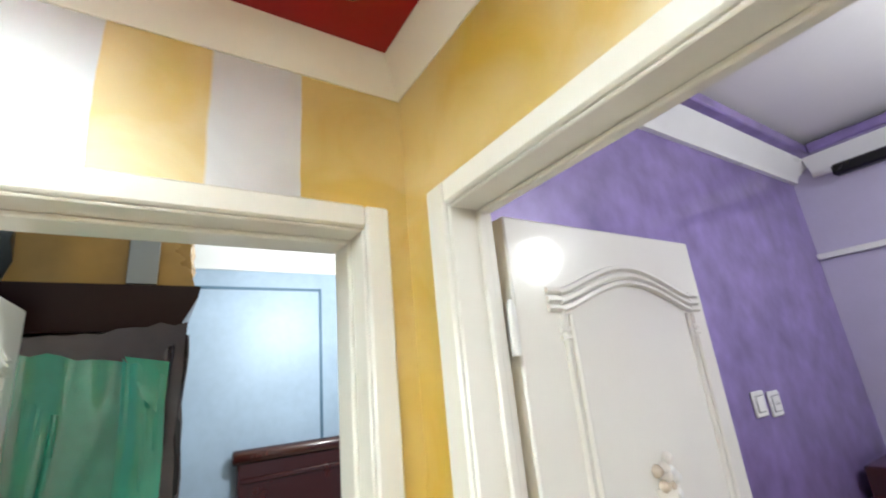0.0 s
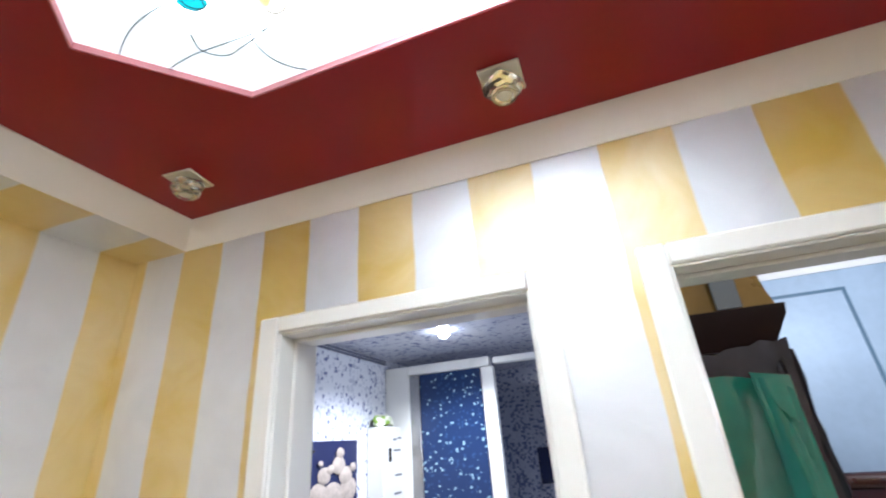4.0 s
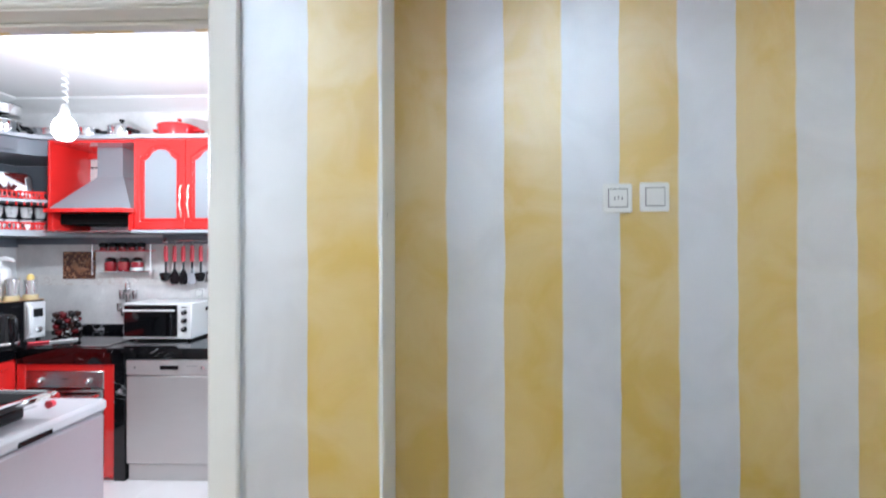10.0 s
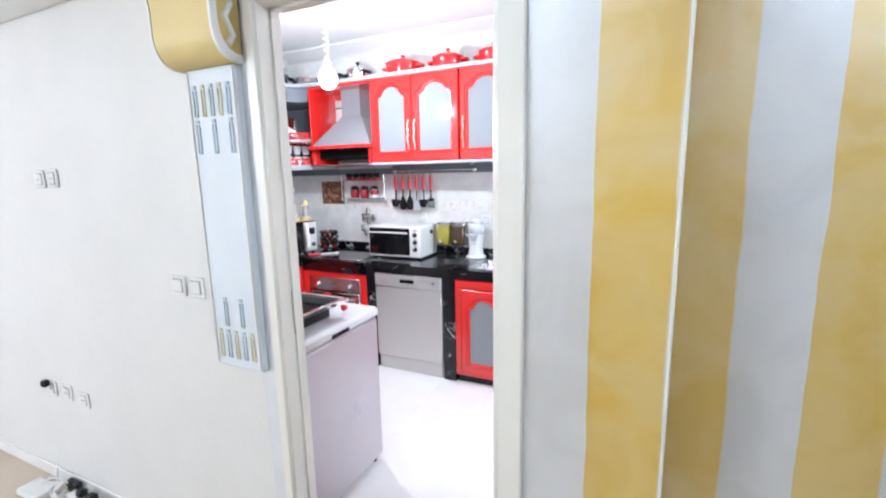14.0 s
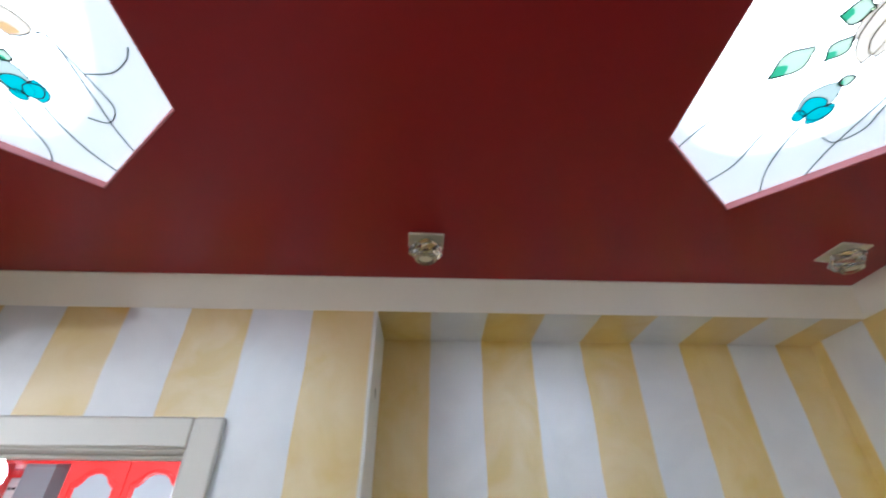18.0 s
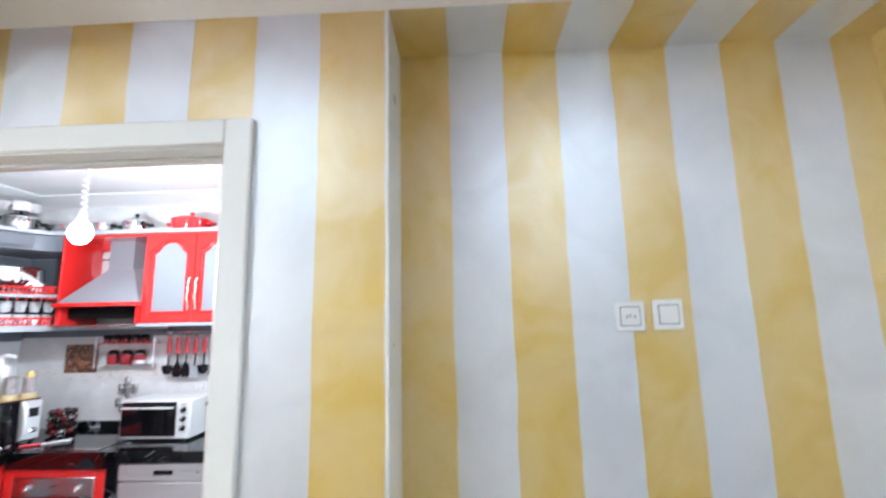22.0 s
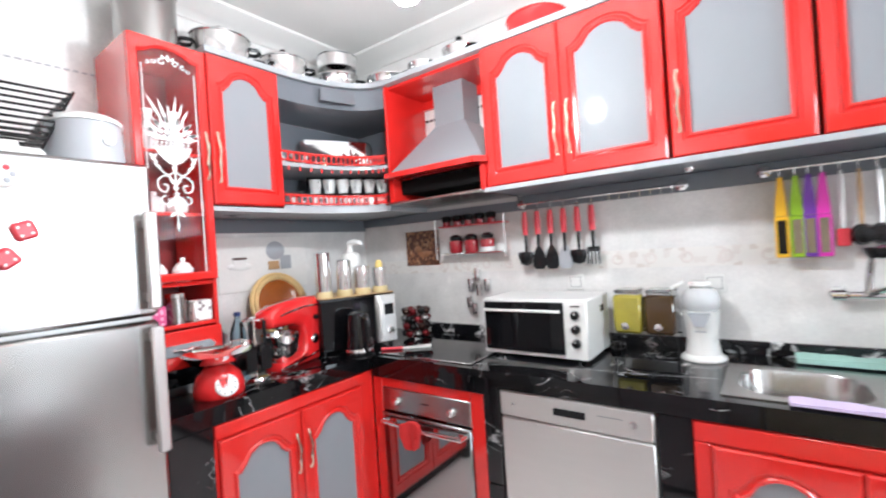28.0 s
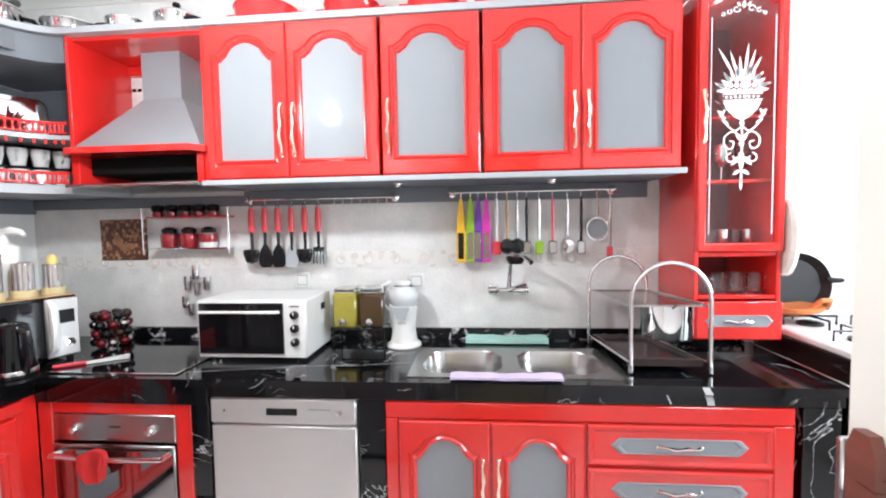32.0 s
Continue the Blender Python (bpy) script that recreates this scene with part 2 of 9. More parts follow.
def veined(name, base, vein, scale=2.2, amount=0.04, rough=0.08):
    """Polished marble with thin broken veins."""
    m = material(name, base, rough, vary=0.3, scale=3, fine=20)
    nt = m.node_tree
    L = nt.links.new
    b = nt.nodes["Principled BSDF"]
    geo = nt.nodes.new("ShaderNodeNewGeometry")
    n = nt.nodes.new("ShaderNodeTexNoise")
    n.inputs["Scale"].default_value, n.inputs["Detail"].default_value, n.inputs["Distortion"].default_value = scale, 8, 2.5
    L(geo.outputs["Position"], n.inputs["Vector"])
    sub = nt.nodes.new("ShaderNodeMath")
    sub.operation = "SUBTRACT"
    sub.inputs[1].default_value = 0.5
    L(n.outputs["Fac"], sub.inputs[0])
    ab = nt.nodes.new("ShaderNodeMath")
    ab.operation = "ABSOLUTE"
    L(sub.outputs[0], ab.inputs[0])
    mr = nt.nodes.new("ShaderNodeMapRange")
    mr.inputs[1].default_value, mr.inputs[2].default_value, mr.inputs[3].default_value, mr.inputs[4].default_value = 0.0, amount, 1.0, 0.0
    L(ab.outputs[0], mr.inputs[0])
    gate = nt.nodes.new("ShaderNodeTexNoise")
    gate.inputs["Scale"].default_value = scale * 1.7
    L(geo.outputs["Position"], gate.inputs["Vector"])
    gr = nt.nodes.new("ShaderNodeMapRange")
    gr.inputs[1].default_value, gr.inputs[2].default_value = 0.52, 0.62
    L(gate.outputs["Fac"], gr.inputs[0])
    mul = nt.nodes.new("ShaderNodeMath")
    mul.operation = "MULTIPLY"
    L(mr.outputs[0], mul.inputs[0])
    L(gr.outputs[0], mul.inputs[1])
    mix = nt.nodes.new("ShaderNodeMix")
    mix.data_type = "RGBA"
    old = b.inputs["Base Color"].links[0].from_socket
    L(old, mix.inputs["A"])
    mix.inputs["B"].default_value = (*vein, 1)
    L(mul.outputs[0], mix.inputs["Factor"])
    L(mix.outputs["Result"], b.inputs["Base Color"])
    return m


PLASTER = material("white_plaster", (0.78, 0.77, 0.75), 0.6, vary=0.03, bump=0.15, scale=3)
CORNICE = material("cornice_paint", (0.78, 0.74, 0.68), 0.5, vary=0.03, bump=0.05)
SALON_WALL = material("salon_wall_paint", (0.74, 0.73, 0.71), 0.42, vary=0.05, bump=0.2, scale=2.5, fine=25)
STRIPE_NICHE = pearl_stripes("striped_paint_niche", "X", 0.327, 0.1625, True)
STRIPE_PIER = pearl_stripes("striped_paint_pier", "X", -0.856, 0.1695, True)
STRIPE_EAST = pearl_stripes("striped_paint_east", "Y", 0.009, 0.1575, False, -12.5)
YELLOW_WALL = pearl_stripes("yellow_pearl_paint", "X", -40.0, 80.0, True)
RED_CEILING = material("red_ceiling_lacquer", (0.27, 0.008, 0.010), 0.34, vary=0.09, scale=2, bump=0.02, spec=0.25)
WHITE_LACQUER = material("white_door_lacquer", (0.80, 0.78, 0.72), 0.3, vary=0.02, rvary=0.03, coat=0.3)
BEIGE_TILE = material("beige_floor_tile", (0.55, 0.46, 0.36), 0.18, vary=0.12, scale=4, coat=0.2)
WHITE_TILE = material("white_floor_tile", (0.85, 0.83, 0.81), 0.2, vary=0.04, coat=0.2)
GROUT = material("grout", (0.45, 0.42, 0.38), 0.9)
WALL_TILE = material("kitchen_wall_tile", (0.77, 0.76, 0.745), 0.25, vary=0.17, scale=7, bump=0.6, fine=70, coat=0.2)
DECOR_TILE = spotted("decor_wall_tile", (0.77, 0.75, 0.72), (0.72, 0.68, 0.65), 34, 0.22, 0.3, (0.66, 0.61, 0.57))
RED = material("red_cabinet_lacquer", (0.70, 0.022, 0.018), 0.12, vary=0.05, scale=5, coat=0.8, bump=0.02)
GREY_PANEL = material("grey_cabinet_panel", (0.27, 0.285, 0.305), 0.45, vary=0.03, coat=0.3, spec=0.2)
GREY_BOARD = material("grey_cabinet_board", (0.16, 0.175, 0.20), 0.35, vary=0.06)
GREY_EDGE = material("grey_edge_strip", (0.42, 0.44, 0.46), 0.3, vary=0.05)
BLACK_MARBLE = veined("black_marble", (0.005, 0.005, 0.006), (0.62, 0.62, 0.62), 3.0, 0.008, 0.05)
BLACK_MARBLE_W = veined("black_marble_bold", (0.008, 0.008, 0.010), (0.85, 0.85, 0.85), 7.0, 0.06, 0.08)
STEEL = material("brushed_steel", (0.44, 0.43, 0.42), 0.25, metal=1.0, vary=0.02, rvary=0.02, stretch=(1, 1, 3), scale=3, fine=15)
SILVER = material("silver_painted_metal", (0.60, 0.585, 0.57), 0.34, metal=0.6, vary=0.02, rvary=0.03, stretch=(1, 1, 6))
FREEZER_GREY = material("grey_painted_metal", (0.50, 0.47, 0.49), 0.3, metal=0.35, vary=0.05, scale=2)
CHAMPAGNE = material("dull_gilt_plate", (0.72, 0.68, 0.56), 0.35, metal=0.35, vary=0.1, scale=20)
CHROME = material("chrome", (0.80, 0.80, 0.80), 0.07, metal=1.0, vary=0.03)
GOLD = material("pale_gold_metal", (0.86, 0.78, 0.62), 0.18, metal=1.0, vary=0.05)
BLACK = material("black_plastic", (0.009, 0.009, 0.010), 0.2, vary=0.1, spec=0.35)
DARK_GLASS = material("black_glass", (0.004, 0.004, 0.005), 0.05, vary=0.1, spec=0.45)
WHITE_PLASTIC = material("white_plastic", (0.78, 0.78, 0.76), 0.3, vary=0.03)
BLUE_PAINT = material("pale_blue_paint", (0.71, 0.755, 0.805), 0.45, vary=0.04, bump=0.05)
GOLD_PAINT = material("yellow_gold_paint", (0.72, 0.57, 0.24), 0.5, metal=0.0, coat=0.15, vary=0.05)
WHITE_PAINT = material("white_gloss_paint", (0.80, 0.80, 0.78), 0.3, vary=0.03)
BLUE_ROOM = material("blue_pearl_wall", (0.33, 0.42, 0.53), 0.5, metal=0.1, vary=0.14, scale=3, bump=0.2, fine=20)
BLUE_LINE = material("blue_moulding_line", (0.08, 0.15, 0.22), 0.4)
PURPLE = material("purple_pearl_wall", (0.28, 0.21, 0.47), 0.36, metal=0.3, vary=0.34, scale=6, bump=0.3, fine=12, coat=0.6)
LILAC = material("lilac_wall", (0.50, 0.47, 0.62), 0.5, vary=0.06)
MAHOGANY = material("dark_mahogany_lacquer", (0.038, 0.007, 0.006), 0.2, vary=0.15, scale=3, fine=12, coat=0.3, stretch=(1, 2, 2))
GREEN_PLASTIC = material("green_plastic_wrap", (0.02, 0.25, 0.17), 0.14, vary=0.25, scale=5, bump=1.0, fine=14, coat=0.7)
GREY_PLASTIC = material("grey_plastic_wrap", (0.045, 0.035, 0.045), 0.25, vary=0.3, scale=6, bump=0.8, fine=10)
BROWN_PAPER = material("brown_gold_wrap", (0.36, 0.21, 0.06), 0.3, vary=0.3, scale=6, bump=0.9, fine=9, metal=0.2)
MOSAIC = spotted("blue_white_mosaic", (0.78, 0.80, 0.86), (0.58, 0.61, 0.70), 58, 0.24, 0.2, (0.20, 0.23, 0.40))
MOSAIC_DARK = spotted("dark_mosaic", (0.40, 0.43, 0.55), (0.14, 0.17, 0.30), 60, 0.40, 0.2, (0.45, 0.48, 0.58))
SHOWER_BLUE = spotted("blue_pebble_glass", (0.015, 0.035, 0.11), (0.03, 0.07, 0.18), 82, 0.12, 0.15, (0.30, 0.48, 0.58))
DARK_BROWN = material("dark_brown_laminate", (0.016, 0.009, 0.007), 0.42, vary=0.15, scale=3, spec=0.25)
BULB = glow("glowing_bulb", (1.0, 0.97, 0.93), 60)
SMALL_BULB = glow("glowing_spot", (0.95, 0.98, 1.0), 60)
CLEAR = glass("clear_glass")
CRYSTAL = glass("crystal", (0.93, 0.90, 0.80), 0.02, 1.5)


# ---- mesh helpers ----
class Bag:
    """Collects vertices and faces of one mesh."""

    def __init__(self):
        self.v, self.f = [], []

    def add(self, verts, faces):
        k = len(self.v)
        self.v += [tuple(p) for p in verts]
        self.f += [tuple(i + k for i in q) for q in faces]
        return self

    def box(self, x0, x1, y0, y1, z0, z1, c=0.003):
        c = min(c, abs(x1 - x0) * 0.45, abs(y1 - y0) * 0.45, abs(z1 - z0) * 0.45)
        xs, ys, zs = sorted((x0, x1)), sorted((y0, y1)), sorted((z0, z1))
        if c <= 0:
            v = [(xs[i & 1], ys[i >> 1 & 1], zs[i >> 2]) for i in range(8)]
            return self.add(v, [(0, 2, 3, 1), (4, 5, 7, 6), (0, 1, 5, 4), (2, 6, 7, 3), (0, 4, 6, 2), (1, 3, 7, 5)])
        v, idx = [], {}
        for i in range(8):
            s = (i & 1, i >> 1 & 1, i >> 2)
            p = (xs[s[0]], ys[s[1]], zs[s[2]])
            inn = [q + (c if k == 0 else -c) for q, k in zip(p, s)]
            for a in range(3):
                w = list(inn)
                w[a] = p[a]
                idx[i, a] = len(v)
                v.append(w)
        f = []
        for a in range(3):
            b1, b2 = [k for k in range(3) if k != a]
            for side in (0, 1):
                cs = [i for i in range(8) if (i >> a & 1) == side]
                o = [next(i for i in cs if (i >> b1 & 1, i >> b2 & 1) == q) for q in ((0, 0), (1, 0), (1, 1), (0, 1))]
                f.append([idx[i, a] for i in o])
        for a in range(3):
            b1, b2 = [k for k in range(3) if k != a]
            for i in range(8):
                if i >> a & 1:
                    continue
                j = i | 1 << a
                f.append([idx[i, b1], idx[j, b1], idx[j, b2], idx[i, b2]])
        for i in range(8):
            f.append([idx[i, 0], idx[i, 1], idx[i, 2]])
        return self.add(v, f)

    def lathe(self, cx, cy, cz, prof, n=24, axis="z", sx=1.0, sy=1.0):
        """prof: (radius, height) from bottom to top along the axis."""
        v, f = [], []
        for r, h in prof:
            for k in range(n):
                a = 2 * math.pi * k / n
                p = (r * math.cos(a) * sx, r * math.sin(a) * sy, h)
                if axis == "y":
                    p = (p[0], h, p[1])
                elif axis == "x":
                    p = (h, p[0], p[1])
                v.append((cx + p[0], cy + p[1], cz + p[2]))
        for j in range(len(prof) - 1):
            for k in range(n):
                a, b = j * n + k, j * n + (k + 1) % n
                f.append((a, b, b + n, a + n))
        if prof[0][0] > 1e-5:
            f.append(tuple(range(n))[::-1])
        if prof[-1][0] > 1e-5:
            f.append(tuple((len(prof) - 1) * n + k for k in range(n)))
        return self.add(v, f)

    def tube(self, pts, r, n=8, caps=True):
        """A round bar along points; r one radius or one for each point."""
        pts = [Vector(p) for p in pts]
        rs = r if isinstance(r, (list, tuple)) else [r] * len(pts)
        v, f, up = [], [], None
        for i, p in enumerate(pts):
            d = (pts[min(i + 1, len(pts) - 1)] - pts[max(i - 1, 0)]).normalized()
            if up is None:
                up = d.orthogonal().normalized()
            up = (up - d * up.dot(d)).normalized()
            side = d.cross(up)
            for k in range(n):
                a = 2 * math.pi * k / n
                v.append(p + rs[i] * (math.cos(a) * up + math.sin(a) * side))
        for j in range(len(pts) - 1):
            for k in range(n):
                a, b = j * n + k, j * n + (k + 1) % n
                f.append((a, b, b + n, a + n))
        if caps:
            f.append(tuple(range(n))[::-1])
            f.append(tuple((len(pts) - 1) * n + k for k in range(n)))
        return self.add(v, f)

    def prism(self, outline, axis, lo, hi):
        """A flat outline (two coordinates in cyclic order without the axis: x -> (y, z), y -> (x, z), z -> (x, y)) drawn out along an axis."""
        n = len(outline)

        def at(p, h):
            return {"x": (h, p[0], p[1]), "y": (p[0], h, p[1]), "z": (p[0], p[1], h)}[axis]

        v = [at(p, lo) for p in outline] + [at(p, hi) for p in outline]
        f = [tuple(range(n))[::-1], tuple(range(n, 2 * n))]
        f += [(k, (k + 1) % n, (k + 1) % n + n, k + n) for k in range(n)]
        return self.add(v, f)

    def rings(self, rings, close_first=False, close_last=False):
        """Faces between closed rings of equal count."""
        n, k = len(rings[0]), len(self.v)
        self.v += [tuple(p) for r in rings for p in r]
        for j in range(len(rings) - 1):
            for i in range(n):
                a, b = k + j * n + i, k + j * n + (i + 1) % n
                self.f.append((a, b, b + n, a + n))
        if close_first:
            self.f.append(tuple(range(k, k + n))[::-1])
        if close_last:
            self.f.append(tuple(range(k + (len(rings) - 1) * n, k + len(rings) * n)))
        return self

    def moved(self, m):
        self.v = [tuple(m @ Vector(p)) for p in self.v]
        return self


def mesh_of(name, bag, mat, angle=38):
    me = bpy.data.meshes.new(name)
    me.from_pydata(bag.v, [], bag.f)
    bm = bmesh.new()
    bm.from_mesh(me)
    bmesh.ops.recalc_face_normals(bm, faces=bm.faces)
    bm.to_mesh(me)
    bm.free()
    me.polygons.foreach_set("use_smooth", [True] * len(me.polygons))
    me.set_sharp_from_angle(angle=radians(angle))
    me.materials.append(mat)
    return me


def part(name, bag, mat, parent=None, label="", angle=38):
    ob = new(name, mesh_of(name, bag, mat, angle))
    if parent is not None:
        ob.parent = parent
        ob.matrix_parent_inverse = parent.matrix_basis.inverted() if parent.parent is None else Matrix()
    if label:
        ob["label"] = label
    return ob


def structure(name, bag, mat, label, category=""):
    return tagged(part(name, bag, mat), label, category or name.split("_")[0], kind="structure")


def thing(name, label, category, place=(0, 0, 0), group=""):
    ob = new(name)
    ob.matrix_basis = Matrix.Translation(place)
    ob.empty_display_size = 0.05
    return tagged(ob, label, category, group)


def single(name, bag, mat, label, category, group=""):
    return tagged(part(name, bag, mat), label, category, group)


def B(*a, **k):
    return Bag().box(*a, **k)


# ---- the setting ----
# Hall: x from the beam at -0.9 to 1.745, y from -2.1 to 0; kitchen behind the north wall; salon to the west; bathroom and blue room east; purple room south.
RED_Z, COR_Z, HALL_S, HALL_E = 2.56, 2.487, -2.1, 1.745
K_S, K_L, K_N, K_W, K_E, K_Z = 0.27, 0.095, 2.47, -3.1, 1.45, 2.77


def tiled_floor(name, x0, x1, y0, y1, z, size, mat, label, grout=None):
    """A bed of grout with square tiles on it, each a piece of its own."""
    bed = structure(name, B(x0, x1, y0, y1, z - 0.12, z - (0.0012 if grout else 0.004), c=0), grout or GROUT, label, "floor")
    whole = {}
    nx, ny = math.ceil((x1 - x0) / size - 1e-6), math.ceil((y1 - y0) / size - 1e-6)
    for i in range(nx):
        for j in range(ny):
            ax, bx = x0 + i * size, min(x1, x0 + (i + 1) * size)
            ay, by = y0 + j * size, min(y1, y0 + (j + 1) * size)
            w, d = round(bx - ax, 3), round(by - ay, 3)
            if (w, d) not in whole:
                whole[w, d] = mesh_of("tile", B(0.001, w - 0.001, 0.001, d - 0.001, -0.008, 0, c=0.001), mat)
            o = new("tile", whole[w, d])
            o.location = (ax, ay, z)
            o.parent = bed
    return bed


HEAD_D = 0.12
# north wall of the hall and of the salon, with the kitchen doorway and the shallow niche
wn = Bag()
wn.box(-0.95, -0.839, 0, K_L, 0, 2.9, c=0)
wn.box(-0.069, 0.338, 0, K_S, 0, 2.9, c=0)
wn.box(-0.839, -0.069, 0, HEAD_D, 2.127, 2.9, c=0)
structure("wall_north", wn, STRIPE_PIER, "wall with hand-painted yellow and pearl white stripes round the kitchen door", "wall")
structure("wall_niche", B(0.338, 1.745, 0.212, K_S, 0, 2.487, c=0), STRIPE_NICHE, "recessed wall with yellow and pearl white painted stripes", "wall")
structure("wall_niche_top", B(0.338, 1.745, 0.0, K_S, 2.487, 2.9, c=0), STRIPE_NICHE, "striped soffit over the shallow wall recess", "wall")
structure("trim_niche", B(0.333, 0.341, -0.004, 0.211, 0.0, 2.486, c=0.002), WHITE_PAINT, "white painted edge of the wall recess", "trim")
structure("wall_salon_north", Bag().box(-3.42, -0.951, 0, K_L, 0, 3.1, c=0), SALON_WALL, "plain off-white salon wall with a satin plaster finish", "wall")

# east wall with the bathroom and blue room doorways
we = Bag()
T = 0.15
E0, E1 = HALL_E, HALL_E + T
we.box(E0, E1, -0.394, 0.27, 0, 2.9, c=0)
we.box(E0, E1, -1.324, -1.046, 0, 2.9, c=0)
we.box(E0, E1, -2.25, -2.001, 0, 2.9, c=0)
we.box(E0, E1, -1.046, -0.394, 2.167, 2.9, c=0)
we.box(E0, E1, -2.001, -1.324, 2.167, 2.9, c=0)
structure("wall_east", we, STRIPE_EAST, "wall with yellow and pearl white stripes and two doorways", "wall")

TS = 0.085
# south wall with the purple room doorway
ws = Bag()
ws.box(1.581, E0, HALL_S - TS, HALL_S, 0, 2.9, c=0)
ws.box(-0.9, 0.829, HALL_S - TS, HALL_S, 0, 2.9, c=0)
ws.box(0.829, 1.581, HALL_S - TS, HALL_S, 2.167, 2.9, c=0)
structure("wall_south", ws, YELLOW_WALL, "pearly golden yellow wall with a doorway", "wall")

# red ceiling with two pointed openings for the lit glass
def hexagon(cx, cy, half_w, tip, shoulder, grow=0.0):
    w, a, s = half_w + grow, tip + grow, shoulder + grow * 0.4
    return [(cx, cy + a), (cx - w, cy + s), (cx - w, cy - s), (cx, cy - a), (cx + w, cy - s), (cx + w, cy + s)]


GLASS_E = (1.139, -1.08, 0.225, 0.69, 0.49)
GLASS_W = (-0.198, -1.08, 0.245, 0.665, 0.455)
rc = Bag()
CX0, CX1, CY0, CY1 = -0.81, 1.69, -2.045, -0.068


def plate_with_hole(bag, rect, hole, z0, z1):
    """A slab with a six-sided hole: one face from each corner region."""
    x0, x1, y0, y1 = rect
    top, lu, ld, bot, rd, ru = hole
    out = [(top[0], y1), (x0, y1), (x0, lu[1]), (x0, ld[1]), (x0, y0), (bot[0], y0), (x1, y0), (x1, rd[1]), (x1, ru[1]), (x1, y1)]
    ring = [top, lu, lu, ld, ld, bot, rd, rd, ru, ru]
    polys = [[top, out[0], out[1], out[2], lu], [lu, out[2], out[3], ld], [ld, out[3], out[4], out[5], bot], [bot, out[5], out[6], out[7], rd], [rd, out[7], out[8], ru], [ru, out[8], out[9], out[0], top]]
    for p in polys:
        for z in (z0, z1):
            bag.add([(q[0], q[1], z) for q in p], [tuple(range(len(p)))])
    n = len(hole)
    bag.add([(p[0], p[1], z) for z in (z0, z1) for p in hole], [(k, (k + 1) % n, (k + 1) % n + n, k + n) for k in range(n)])


def weld(bag):
    """Joins corners that lie on one another."""
    seen, place = {}, []
    for p in bag.v:
        place.append(seen.setdefault(tuple(round(c, 5) for c in p), len(seen)))
    bag.v, bag.f = list(seen), [tuple(dict.fromkeys(place[i] for i in f)) for f in bag.f]


MIDX = 0.44
plate_with_hole(rc, (CX0 - 0.09, MIDX, CY0 - 0.06, CY1 + 0.068), hexagon(*GLASS_W), RED_Z, RED_Z + 0.03)
plate_with_hole(rc, (MIDX, CX1 + 0.055, CY0 - 0.06, CY1 + 0.068), hexagon(*GLASS_E), RED_Z, RED_Z + 0.03)
weld(rc)
structure("ceiling_hall", rc, RED_CEILING, "glossy dark red lacquered ceiling with two cut-out light panels", "ceiling")
structure("ceiling_hall_upper", B(-0.95, E1, HALL_S - T, 0.27, 2.9, 3.0, c=0), PLASTER, "structural ceiling above the red panel", "ceiling")

# cornice: a plain sloped band round the red ceiling
co = Bag()
inner = [(CX0, CY0), (CX1, CY0), (CX1, CY1), (CX0, CY1)]
outer = [(-0.888, HALL_S), (HALL_E, HALL_S), (HALL_E, 0.0), (-0.888, 0.0)]
r0 = [(x, y, COR_Z) for x, y in outer]
r1 = [(x * 0.996 + 0.0015, y * 0.996 - 0.004, COR_Z - 0.001) for x, y in outer]
r2 = [(x, y, RED_Z - 0.004) for x, y in inner]
r3 = [(x, y, RED_Z + 0.002) for x, y in inner]
co.rings([r0, r1, r2, r3])
structure("trim_cornice", co, CORNICE, "plain off-white plaster cornice below the red ceiling", "cornice")

# beam between the hall and the salon
structure("beam_west", B(-1.185, -0.889, HALL_S - 0.3, 0, 2.487, 2.95, c=0.004), PLASTER, "white plastered beam between hall and salon", "beam")


def architrave(name, axis, face, lo, hi, top, out_lo, out_hi, out_top, depth, wall, label, wall_lo=0.0):
    """A moulded door surround on one wall face with the jamb lining; axis: the axis across the opening; depth: sign of the way out of the wall."""
    t = thing(name, label, "door frame")
    tagged(t, kind="structure")

    def place(b):
        if axis == "y":
            b.v = [(face + depth * p[1], p[0], p[2]) for p in b.v]
        else:
            b.v = [(p[0], face + depth * p[1], p[2]) for p in b.v]
        return b

    w0, w1, wt = out_lo, out_hi, out_top
    for nm, (a, b2, z0, z1) in {"side_casing": (w0, lo, 0, wt), "side_casing_other": (hi, w1, 0, wt), "head_casing": (lo, hi, top, wt)}.items():
        g = Bag()
        g.box(a, b2, 0.0, 0.018, z0, z1, c=0.005)
        part("casing", place(g), WHITE_LACQUER, t)
    lin = 0.006
    for k, (a, b2, z0, z1) in enumerate(((lo - 0.001, lo + lin, 0, top), (hi - lin, hi + 0.001, 0, top), (lo + lin, hi - lin, top - lin, top + 0.001))):
        g = Bag()
        g.box(a, b2, -(wall_lo if wall_lo and k != 1 else wall), 0.010, z0, z1, c=0.006)
        part("jamb", place(g), WHITE_LACQUER, t)
    for k, (a, b2, z0, z1) in enumerate(((lo + lin, lo + lin + 0.010, 0, top - lin), (hi - lin - 0.010, hi - lin, 0, top - lin), (lo + lin + 0.010, hi - lin - 0.010, top - lin - 0.010, top - lin))):
        g = Bag()
        g.box(a, b2, -(wall_lo if wall_lo and k != 1 else wall) * 0.75, -0.045, z0, z1, c=0.003)
        part("stop", place(g), WHITE_LACQUER, t)
    return t


